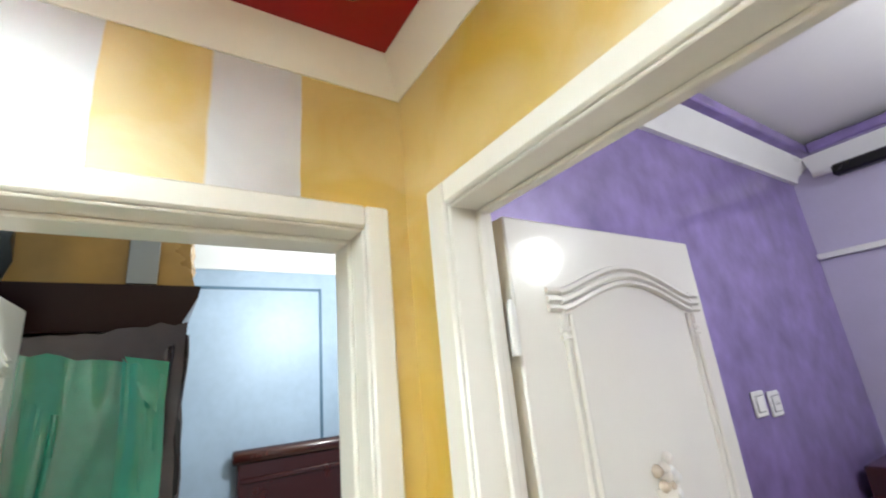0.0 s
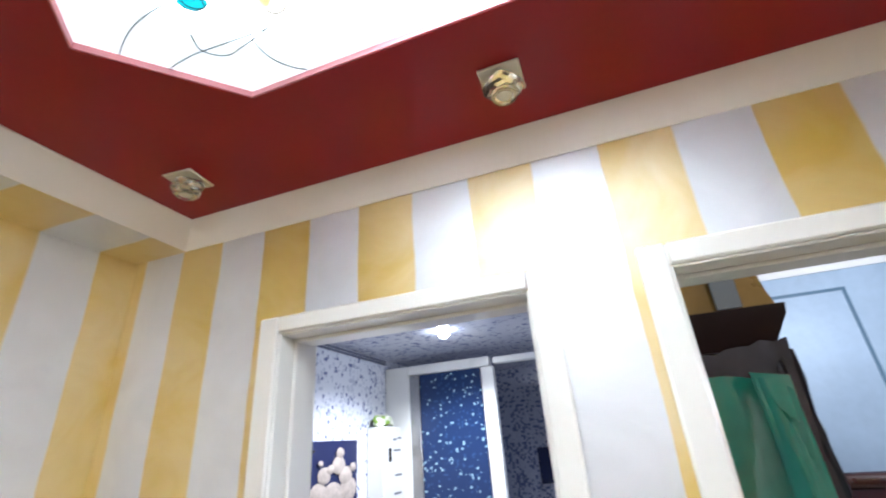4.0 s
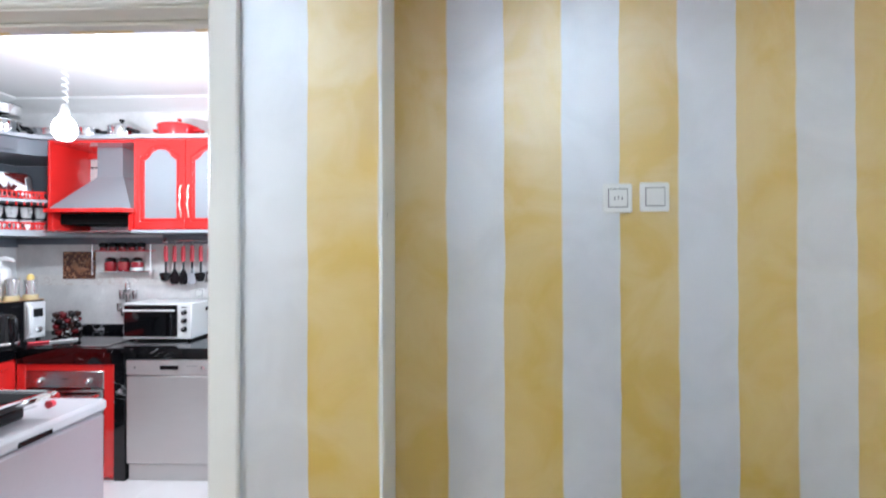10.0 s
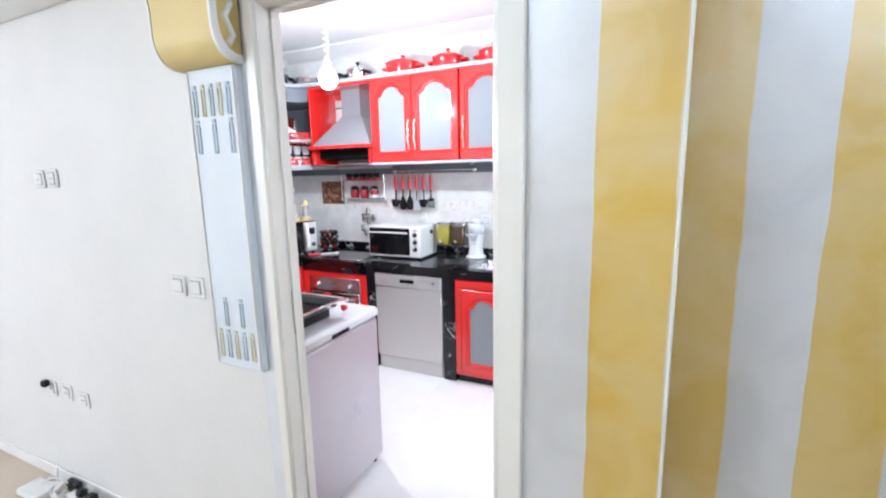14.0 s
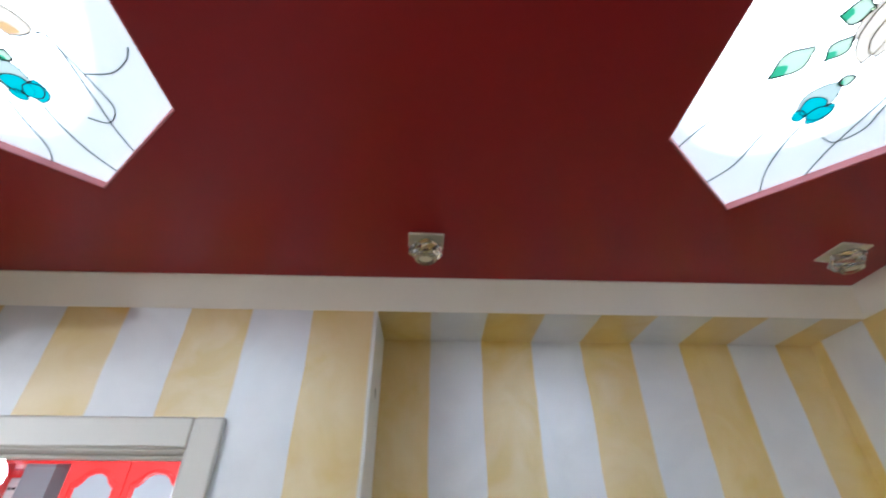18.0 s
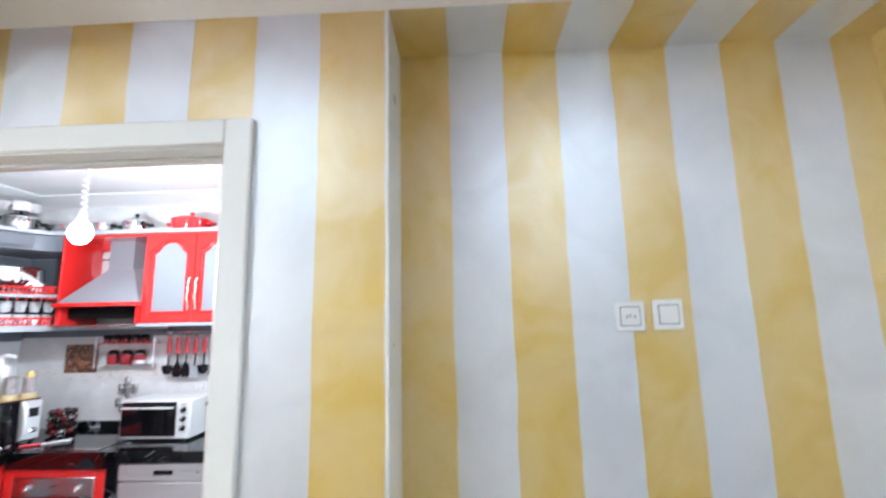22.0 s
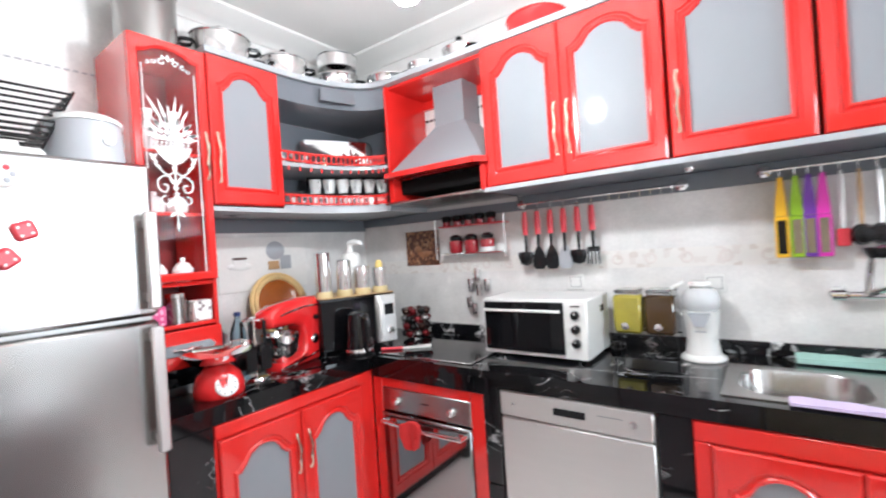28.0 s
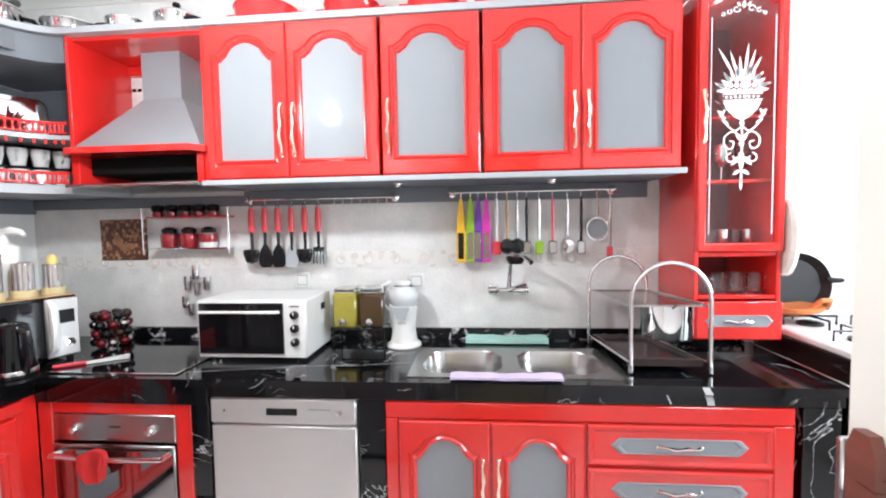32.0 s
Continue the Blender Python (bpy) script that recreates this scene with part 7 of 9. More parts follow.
part("pan", Bag().lathe(-0.52, 2.26, 2.4025, [(0.085, 0), (0.10, 0.008), (0.112, 0.085), (0.116, 0.09), (0.108, 0.09)], 28), RED_ENAMEL, u)
part("lid", Bag().lathe(-0.52, 2.26, 2.493, [(0.112, 0), (0.10, 0.01), (0.04, 0.03), (0, 0.032)], 28), RED_ENAMEL, u)
part("handle", Bag().tube([(-0.41, 2.25, 2.475), (-0.33, 2.23, 2.495), (-0.20, 2.20, 2.515)], [0.012, 0.013, 0.010], 8), RED_ENAMEL, u)
casserole(-0.05, 2.27, 2.4025, 0.10, 0.07, RED_ENAMEL, "small red enamelled casserole on the cabinet top", None, True, 0.3, "red cookware on the cabinets")
for x, y, r, h, a in ((-2.89, 1.385, 0.138, 0.115, 1.2), (-2.89, 1.74, 0.128, 0.115, 1.2), (-2.82, 2.07, 0.122, 0.095, 0.9), (-2.55, 2.22, 0.12, 0.055, 0.2), (-2.30, 2.25, 0.085, 0.075, 0.1), (-2.05, 2.26, 0.095, 0.085, -0.2)):
    casserole(x, y, 2.4025, r, h, CHROME, "polished steel cooking pot with black handles on the cabinet top", BLACK, h > 0.08, a, "steel cookware on the cabinets")
u = thing("steamer", "polished steel steamer ring stacked on a pot", "pot", (-2.82, 2.07, 2.54), "steel cookware on the cabinets")
part("ring", Bag().lathe(-2.82, 2.07, 2.548, [(0.02, 0), (0.115, 0.002), (0.12, 0.07), (0.125, 0.074), (0.115, 0.074)], 28), CHROME, u)
u = thing("stock_pot", "tall brushed steel stock pot on the narrow glazed cabinet", "pot", (-2.92, 1.07, 2.362))
part("pot", Bag().lathe(-2.915, 1.07, 2.3625, [(0.115, 0), (0.12, 0.006), (0.12, 0.27), (0.127, 0.275), (0.127, 0.285), (0.118, 0.285)], 32), STEEL, u)
for s in (-1, 1):
    part("handle", Bag().tube([(-2.915 + s * 0.12, 1.03, 2.58), (-2.915 + s * 0.155, 1.04, 2.585), (-2.915 + s * 0.155, 1.10, 2.585), (-2.915 + s * 0.12, 1.11, 2.58)], 0.006, 8), CHROME, u)

# things on the corner shelves
CERAMIC = material("white_ceramic", (0.85, 0.85, 0.84), 0.2, vary=0.03, coat=0.4)
u = thing("serving_tray", "rectangular silver tray leaning at the back of the corner shelf", "tray", (-2.93, 2.1, 1.93))
TR = Matrix.Translation((-2.93, 2.12, 2.045)) @ Matrix.Rotation(radians(-27), 4, "Z") @ Matrix.Rotation(radians(-14), 4, "Y")


def rounded(w, h, r, x, n=5):
    pts = []
    for cy, cz, a0 in ((w - r, h - r, 0), (-w + r, h - r, 1), (-w + r, -h + r, 2), (w - r, -h + r, 3)):
        for k in range(n):
            a = math.pi / 2 * (a0 + k / (n - 1))
            pts.append((x, cy + r * math.cos(a), cz + r * math.sin(a)))
    return pts


part("tray", Bag().rings([rounded(0.225, 0.11, 0.035, -0.004), rounded(0.23, 0.115, 0.04, 0.014), rounded(0.224, 0.109, 0.034, 0.014), rounded(0.20, 0.09, 0.02, 0.002)], True, True).moved(TR), CHROME, u)
u = thing("dried_flowers", "dark red dried flower bunch in a low silver cup", "flowers", (-2.80, 2.10, 1.93))
fl = Bag()
r2 = random.Random(3)
for k in range(60):
    a, e, l = r2.random() * 6.28, 0.1 + r2.random() * 1.2, 0.06 + 0.045 * r2.random()
    fl.tube([(-2.80, 2.10, 1.965), (-2.80 + l * math.cos(a) * math.cos(e), 2.10 + l * math.sin(a) * math.cos(e), 1.97 + l * math.sin(e))], [0.008, 0.003], 4)
part("petals", fl, material("dark_red_petal", (0.13, 0.006, 0.010), 0.7), u)
part("cup", Bag().lathe(-2.80, 2.10, 1.9295, [(0.022, 0), (0.026, 0.006), (0.04, 0.035), (0.036, 0.036)], 16), CHROME, u, "silver cup")
for k in range(12):
    x, y = ((-2.93, 1.64), (-2.86, 1.66), (-2.95, 1.73), (-2.88, 1.75), (-2.84, 1.83), (-2.90, 1.85), (-2.83, 1.93), (-2.70, 2.17), (-2.64, 2.22), (-2.58, 2.27), (-2.66, 2.33), (-2.54, 2.20))[k]
    mt = (GOLD, CERAMIC, BLACK, GOLD, RED_PLASTIC, CERAMIC)[k % 6]
    u = thing("trinket", ("small gilt ornament", "small white porcelain ornament", "small dark lidded pot", "small gilt ornament", "small red lidded pot", "small white porcelain ornament")[k % 6] + " behind the red gallery rail", "ornament", (x, y, 1.93), "ornaments on the corner shelf")
    h = 0.05 + 0.012 * (k * 7 % 4)
    part("body", Bag().lathe(x, y, 1.9295, [(0.018, 0), (0.027, 0.012), (0.029, h * 0.5), (0.014, h * 0.8), (0.018, h), (0, h + 0.004)], 14), mt, u)
    if k % 3 == 0:
        part("stopper", Bag().lathe(x, y, 1.9345 + h, [(0.006, 0), (0.011, 0.008), (0, 0.018)], 10), GOLD if mt is not GOLD else CERAMIC, u)
# mug stand across the corner with white mugs in two tiers, clear glasses beside it
u = thing("mug_stand", "black wire stand holding white mugs on the corner shelf", "stand", (-2.86, 2.12, 1.704))
MS = Matrix.Translation((-2.86, 2.13, 1.7045)) @ Matrix.Rotation(radians(-31), 4, "Z")
part("top_bar", Bag().box(-0.006, 0.010, -0.25, 0.25, 0.188, 0.204, c=0.003).moved(MS), BLACK, u)
for y in (-0.245, 0.245):
    part("post", Bag().tube([(0.0, y, 0.0), (0.0, y, 0.19)], 0.006, 8).moved(MS), BLACK, u)
part("mid_bar", Bag().box(-0.005, 0.005, -0.24, 0.24, 0.097, 0.103, c=0.001).moved(MS), BLACK, u)
mug = None
for j in range(2):
    for k in range(6):
        m = MS @ Matrix.Translation((0.045, -0.205 + 0.082 * k, 0.0 + 0.098 * j)) @ Matrix.Rotation(0.35 * math.sin(3.1 * k + j), 4, "Z")
        if mug is None:
            mug = thing("mug", "white ceramic mug on the wire stand of the corner shelf", "mug", (0, 0, 0), "white mugs on the corner shelf")
            part("cup", Bag().lathe(0, 0, 0.0, [(0.022, 0), (0.027, 0.003), (0.036, 0.05), (0.038, 0.084), (0.035, 0.084), (0.03, 0.02), (0, 0.012)], 18), CERAMIC, mug)
            part("handle", Bag().tube([(0.034, 0, 0.068), (0.055, 0.003, 0.064), (0.058, 0.004, 0.04), (0.034, 0, 0.022)], 0.005, 6), CERAMIC, mug)
            first = m
        else:
            copy_thing(mug, m)
mug.matrix_basis = first
for k in range(9):
    x, y = ((-2.97, 1.62), (-2.91, 1.64), (-2.85, 1.65), (-2.96, 1.70), (-2.90, 1.72), (-2.84, 1.74), (-2.93, 1.79), (-2.86, 1.82), (-2.56, 2.27))[k]
    u = thing("tea_glass", "small clear tea glass with a bright rim on the corner shelf", "glass", (x, y, 1.705), "tea glasses on the corner shelf")
    part("glass", Bag().lathe(x, y, 1.7045, [(0.02, 0), (0.024, 0.004), (0.021, 0.03), (0.028, 0.085), (0.029, 0.09), (0.026, 0.09), (0.018, 0.012), (0, 0.010)], 14), CLEAR if k % 3 else CHROME, u)
for k in range(13):
    s = k / 12
    x, y = -2.745 + 0.035 + 0.20 * (1 - math.cos(math.pi / 2 * s)) - 0.025, 1.60 + 0.46 * math.sin(math.pi / 2 * s)
    if k in (0, 12):
        continue
    u = thing("egg_cup", "tiny white cup standing along the red gallery rail", "cup", (x - 0.03, y, 1.705), "tiny cups on the corner shelf")
    part("cup", Bag().lathe(x - 0.03, y, 1.7045, [(0.012, 0), (0.010, 0.008), (0.018, 0.022), (0.020, 0.042), (0.017, 0.042), (0.0, 0.02)], 12), CERAMIC if k % 2 else CLEAR, u)
u = thing("price_strip", "clear plastic strip hanging from the corner shelf board", "plastic strip", (-2.70, 1.9, 2.27))
part("strip", Bag().rings([[(-2.662 + dx, 1.80 - dx, 2.27), (-2.60 + dx, 1.99 - dx, 2.27), (-2.60 + dx, 1.99 - dx, 2.345), (-2.662 + dx, 1.80 - dx, 2.345)] for dx in (0.0, 0.002)], True, True), material("frosted_strip", (0.16, 0.17, 0.19), 0.3), u)

# glazed cabinets: contents
for x, y, z, kind in ((-2.90, 1.045, 1.914, 0), (-2.88, 1.14, 1.914, 0), (-2.90, 1.05, 1.654, 1), (-2.89, 1.14, 1.654, 1), (-2.90, 1.04, 1.36, 2), (-2.88, 1.14, 1.36, 2)):
    u = thing("vase" if kind == 0 else "sugar_bowl", ("tall white porcelain vase" if kind == 0 else "white porcelain bowl with lid") + " in the glazed cabinet", "porcelain", (x, y, z), "porcelain in the glazed cabinets")
    prof = [(0.02, 0), (0.034, 0.03), (0.032, 0.08), (0.014, 0.15), (0.02, 0.19), (0.022, 0.20)] if kind == 0 else [(0.028, 0), (0.042, 0.02), (0.044, 0.05), (0.03, 0.07), (0.028, 0.075), (0.01, 0.085), (0.012, 0.10), (0, 0.104)]
    part("body", Bag().lathe(x, y, z + 0.001, prof, 18), CERAMIC, u)
for k in range(10):
    x, y, z = 0.315 + 0.048 * (k % 5), 2.20 + 0.10 * (k // 5), 1.3585
    u = thing("drinking_glass", "clear drinking glass in the glazed cabinet", "glass", (x, y, z), "drinking glasses")
    part("glass", Bag().lathe(x, y, z, [(0.018, 0), (0.019, 0.006), (0.022, 0.09), (0.020, 0.09), (0.016, 0.01), (0, 0.009)], 12), CLEAR if k % 2 else CHROME, u)
for k in range(6):
    x, y, z = 0.33 + 0.09 * (k % 3), 2.24, (1.9145, 1.6545)[k // 3]
    u = thing("stem_glass", "stemmed glass in the glazed cabinet", "glass", (x, y, z), "drinking glasses")
    part("glass", Bag().lathe(x, y, z, [(0.026, 0), (0.004, 0.006), (0.004, 0.06), (0.03, 0.09), (0.034, 0.13), (0.030, 0.155), (0.028, 0.155), (0.03, 0.13), (0.0, 0.07)], 14), CLEAR if k % 2 else CHROME, u)
for k in range(4):
    x = 0.30 + 0.075 * k
    u = thing("glass_mug", "clear glass mug on the open red shelf", "mug", (x, 2.17, 1.184), "mugs on the open red shelf")
    part("mug", Bag().lathe(x, 2.17, 1.1835, [(0.028, 0), (0.03, 0.006), (0.03, 0.085), (0.027, 0.085), (0.026, 0.01), (0, 0.009)], 14), CLEAR, u)
    part("handle", Bag().tube([(x + 0.028, 2.16, 1.25), (x + 0.046, 2.15, 1.245), (x + 0.046, 2.15, 1.21), (x + 0.028, 2.16, 1.205)], 0.004, 6), CLEAR, u)
u = thing("tin_box", "small square pink tin box on the open red shelf", "tin", (-2.79, 0.985, 1.184))
part("box", Bag().box(-2.835, -2.765, 0.95, 1.02, 1.1835, 1.265, c=0.004), spotted("pink_dots", (0.62, 0.08, 0.24), (0.85, 0.45, 0.60), 90, 0.25, 0.4), u)
u = thing("canister", "steel lidded canister on the open red shelf", "canister", (-2.81, 1.075, 1.184))
part("body", Bag().lathe(-2.81, 1.075, 1.1835, [(0.04, 0), (0.04, 0.11)], 22), STEEL, u)
part("lid", Bag().lathe(-2.81, 1.075, 1.294, [(0.042, 0), (0.042, 0.016), (0.03, 0.02), (0, 0.021)], 22), CHROME, u)
u = thing("tin_box", "small square white dotted box on the open red shelf", "tin", (-2.79, 1.16, 1.184))
part("box", Bag().box(-2.83, -2.755, 1.123, 1.198, 1.1835, 1.272, c=0.004), spotted("white_dots", (0.80, 0.79, 0.77), (0.25, 0.2, 0.2), 70, 0.10, 0.4), u)
u = thing("picture_card", "white card with a lime green leaf leaning on the tiles", "card", (-3.07, 1.30, 0.96))
part("card", Bag().box(-3.078, -3.070, 1.24, 1.36, 1.10, 1.33, c=0.003), WHITE_PAINT, u)
part("leaf", Bag().prism([(1.27, 1.20), (1.30, 1.17), (1.34, 1.22), (1.345, 1.28), (1.31, 1.25), (1.28, 1.27)], "x", -3.0698, -3.0675), LIME_P, u, "lime green leaf")
part("stand", Bag().box(-3.078, -3.02, 1.26, 1.34, 0.9585, 1.099, c=0.004), BLUE_CLEAR, u)
# on the fridge
u = thing("wire_rack", "black wire grill rack lying on the fridge", "rack", (-2.75, 0.40, 1.76))
for k in range(10):
    z = 1.815 + 0.019 * k
    w = 0.19 + 0.0085 * k
    part("wire", Bag().tube([(-2.50, 0.42 - w, z), (-2.50, 0.42 + w, z), (-2.95, 0.42 + w, z), (-2.95, 0.42 - w, z), (-2.50, 0.42 - w, z)], 0.0045, 6), BLACK, u)
for s in (-1, 1):
    for x in (-2.50, -2.95):
        part("upright", Bag().tube([(x, 0.42 + s * 0.185, 1.7925), (x, 0.42 + s * 0.275, 1.995)], 0.0045, 6), BLACK, u)
u = thing("plastic_tray", "white plastic box tray on the fridge", "tray", (-2.7, 0.42, 1.756))
part("tray", Bag().box(-2.92, -2.42, 0.22, 0.605, 1.756, 1.79, c=0.012), WHITE_PLASTIC, u)
part("clip", Bag().box(-2.419, -2.411, 0.49, 0.545, 1.76, 1.80, c=0.003), WHITE_PLASTIC, u)
u = thing("rice_cooker", "oval grey and white kitchen appliance on the fridge", "appliance", (-2.62, 0.70, 1.756))
part("body", Bag().lathe(-2.56, 0.73, 1.7565, [(0.098, 0), (0.115, 0.01), (0.11, 0.12), (0.107, 0.145)], 28, "z", 1.15, 0.92), DULL_GREY, u)
part("lid", Bag().lathe(-2.56, 0.73, 1.902, [(0.112, 0), (0.112, 0.012), (0.09, 0.026), (0, 0.032)], 28, "z", 1.15, 0.92), WHITE_PLASTIC, u, "white lid")
part("button", Bag().lathe(-2.44, 0.76, 1.84, [(0.018, 0), (0.016, 0.014), (0, 0.016)], 14, "x"), WHITE_PLASTIC, u)
for k, (y, z) in enumerate(((0.53, 1.546), (0.491, 1.474))):
    u = thing("dice_magnet", "red dice-shaped fridge magnet with white pips", "magnet", (-2.33, y, z), "magnets on the fridge")
    m = Matrix.Translation((-2.334, y, z)) @ Matrix.Rotation(0.35 + 0.3 * k, 4, "X") @ Matrix.Scale(0.82, 4)
    part("cube", Bag().box(0, 0.02, -0.03, 0.03, -0.03, 0.03, c=0.010).moved(m), RED_PLASTIC, u)
    for a, b in ((-0.014, -0.014), (0.014, 0.014), (0.014, -0.014), (-0.014, 0.014)):
        part("pip", Bag().lathe(0.0195, a, b, [(0.0045, 0), (0.004, 0.002), (0, 0.0025)], 10, "x").moved(m), WHITE_PAINT, u)
u = thing("flower_magnet", "round white flower-printed fridge magnet", "magnet", (-2.33, 0.497, 1.692), "magnets on the fridge")
part("disc", Bag().lathe(-2.334, 0.497, 1.692, [(0.034, 0), (0.036, 0.006), (0.03, 0.012), (0, 0.014)], 20, "x"), WHITE_PAINT, u)
for k in range(5):
    a = k * 1.256
    part("petal", Bag().lathe(-2.322, 0.497 + 0.017 * math.cos(a), 1.692 + 0.017 * math.sin(a), [(0.008, 0), (0.006, 0.003), (0, 0.004)], 8, "x"), RED_PLASTIC if k % 2 else DULL_GREY, u)
u = thing("ribbon", "white ribbon hanging from the flower magnet on the fridge", "ribbon", (-2.33, 0.495, 1.66))
part("band", Bag().rings([[(-2.3335, 0.485, z), (-2.3335, 0.505, z), (-2.330, 0.505, z), (-2.330, 0.485, z)] if j == 0 else [(-2.3335, 0.476 - 0.004 * j, z), (-2.3335, 0.512, z), (-2.330, 0.512, z), (-2.330, 0.476 - 0.004 * j, z)] for j, z in enumerate((1.668, 1.61, 1.55))], True, True), WHITE_PAINT, u)
u = thing("tile_border_chain", "thin dark patterned tile border on the kitchen wall above the fridge", "tile border", (-3.09, 0.55, 2.22))
for k in range(26):
    part("bead", Bag().box(-3.0995, -3.094, 0.16 + 0.03 * k, 0.18 + 0.03 * k, 2.281, 2.287, c=0.001), DULL_GREY, u)

# left worktop
u = thing("kitchen_scale", "red kitchen scale with a white dial and a steel bowl", "scale", (-2.60, 1.09, 0.9))
part("body", Bag().lathe(-2.575, 1.12, 0.9005, [(0.092, 0), (0.098, 0.012), (0.095, 0.045), (0.080, 0.085), (0.052, 0.112), (0.034, 0.122)], 28), RED_ENAMEL, u)
DM = Matrix.Translation((-2.490, 1.108, 0.950)) @ Matrix.Rotation(radians(-14), 4, "Z") @ Matrix.Rotation(radians(-22), 4, "Y") @ Matrix.Scale(0.78, 4)
part("dial", Bag().lathe(0, 0, 0, [(0.055, -0.02), (0.055, 0.004), (0.050, 0.008), (0, 0.008)], 26, "x").moved(DM), WHITE_PAINT, u, "white dial")
part("needle", Bag().box(0.0084, 0.0096, -0.002, 0.002, 0.0, 0.034, c=0).moved(DM), BLACK, u)
for k in range(9):
    part("tick", Bag().box(0.0084, 0.0092, -0.002, 0.002, 0.036, 0.045, c=0).moved(DM @ Matrix.Rotation(radians(40 * k), 4, "X")), BLACK, u)
part("bowl", Bag().lathe(-2.575, 1.12, 1.0235, [(0.03, 0), (0.10, 0.014), (0.128, 0.045), (0.131, 0.047), (0.095, 0.02), (0, 0.008)], 28), CHROME, u, "steel weighing bowl")
u = thing("whisk", "steel wire whisk lying across the scale bowl", "whisk", (-2.58, 1.15, 1.09))
part("handle", Bag().tube([(-2.655, 1.06, 1.080), (-2.575, 1.15, 1.087)], 0.008, 8), STEEL, u)
for k in range(6):
    a = math.pi * k / 6
    part("wire", Bag().tube([(-2.575 + 0.026 * math.sin(t) * math.cos(a) + 0.06 * t / 3.14, 1.15 + 0.09 * t / 3.14, 1.087 + 0.022 * math.sin(t) * math.sin(a)) for t in [3.1 * j / 8 for j in range(9)]], 0.0015, 5), CHROME, u)
u = thing("utensil_stand", "black cooking utensils hung on a small wire stand", "utensils", (-2.64, 1.32, 0.9))
part("base", Bag().lathe(-2.64, 1.32, 0.9005, [(0.06, 0), (0.058, 0.01), (0.02, 0.014)], 20), CHROME, u)
part("pole", Bag().tube([(-2.64, 1.32, 0.914), (-2.64, 1.32, 1.17)], 0.005, 8), CHROME, u)
part("hook_ring", Bag().tube([(-2.64 + 0.05 * math.cos(k * 0.524), 1.32 + 0.05 * math.sin(k * 0.524), 1.165) for k in range(13)], 0.003, 6), CHROME, u)
for k in range(5):
    a = k * 1.256 + 0.4
    x, y = -2.64 + 0.052 * math.cos(a), 1.32 + 0.052 * math.sin(a)
    part("utensil", Bag().tube([(x, y, 1.16), (x, y, 1.05)], 0.008, 8).box(x - 0.006, x + 0.006, y - 0.028, y + 0.028, 0.94, 1.05, c=0.005), BLACK, u)
u = thing("stand_mixer", "glossy red stand mixer with a steel bowl", "mixer", (-2.68, 1.525, 0.9))
MX = Matrix.Translation((-2.68, 1.525, 0.9005)) @ Matrix.Rotation(radians(14), 4, "Z") @ Matrix.Scale(0.98, 4)
# C-shaped body: foot, column and head in one casting with rounded flanks
side = [(-0.175, 0.235), (-0.165, 0.215), (-0.02, 0.212), (0.035, 0.195), (0.055, 0.14), (0.045, 0.06), (0.02, 0.042), (-0.11, 0.040), (-0.125, 0.02), (-0.12, 0.0), (0.15, 0.0), (0.165, 0.03), (0.175, 0.20), (0.172, 0.305), (0.15, 0.332), (0.04, 0.336), (-0.10, 0.318), (-0.165, 0.292), (-0.178, 0.262)]


def inset(loop, d):
    out = []
    for k, p in enumerate(loop):
        q, r = Vector(loop[k - 1]), Vector(loop[(k + 1) % len(loop)])
        t = (r - q).normalized()
        out.append((p[0] - t.y * d, p[1] + t.x * d))
    return out


part("body", Bag().rings([[(x, *p) for p in inset(side, d)] for x, d in ((-0.060, 0.022), (-0.055, 0.010), (-0.042, 0.0), (0.042, 0.0), (0.055, 0.010), (0.060, 0.022))], True, True).moved(MX), RED_ENAMEL, u, "glossy red casting")
part("trim_band", Bag().tube([(0.059, 0.165, 0.285), (0.061, 0.05, 0.290), (0.061, -0.08, 0.275), (0.050, -0.165, 0.255), (0.0, -0.182, 0.252), (-0.05, -0.165, 0.255)], 0.0045, 8).moved(MX), CHROME, u, "bright trim band")
part("foot_trim", Bag().tube([(0.060, 0.155, 0.045), (0.061, 0.06, 0.032), (0.061, -0.06, 0.018), (0.05, -0.125, 0.012)], 0.005, 8).moved(MX), CHROME, u, "bright foot trim")
part("hub_cover", Bag().lathe(0.060, 0.115, 0.115, [(0.026, 0), (0.026, 0.006), (0.018, 0.012), (0, 0.013)], 18, "x").moved(MX), CHROME, u)
part("shaft", Bag().lathe(0, -0.065, 0.17, [(0.006, 0), (0.008, 0.02), (0.024, 0.03), (0.026, 0.045)], 14).moved(MX), CHROME, u)
part("bowl", Bag().lathe(0, -0.055, 0.0355, [(0.040, 0.006), (0.045, 0.016), (0.078, 0.05), (0.090, 0.135), (0.094, 0.137), (0.086, 0.132), (0.07, 0.05), (0.0, 0.03)], 26).moved(MX), CHROME, u, "steel mixing bowl")
part("knob", Bag().lathe(0.062, 0.125, 0.225, [(0.014, 0), (0.012, 0.016), (0, 0.018)], 14, "x").moved(MX), BLACK, u)
for x, y in ((-2.95, 1.30), (-2.93, 1.40)):
    u = thing("water_bottle", "clear blue plastic water bottle behind the utensils", "bottle", (x, y, 0.9), "water bottles")
    part("bottle", Bag().lathe(x, y, 0.9005, [(0.035, 0), (0.038, 0.01), (0.038, 0.17), (0.03, 0.20), (0.013, 0.24), (0.013, 0.255)], 16), BLUE_CLEAR, u)
    part("cap", Bag().lathe(x, y, 1.156, [(0.016, 0), (0.016, 0.018), (0, 0.019)], 12), material("dark_blue_cap", (0.03, 0.08, 0.25), 0.4), u)
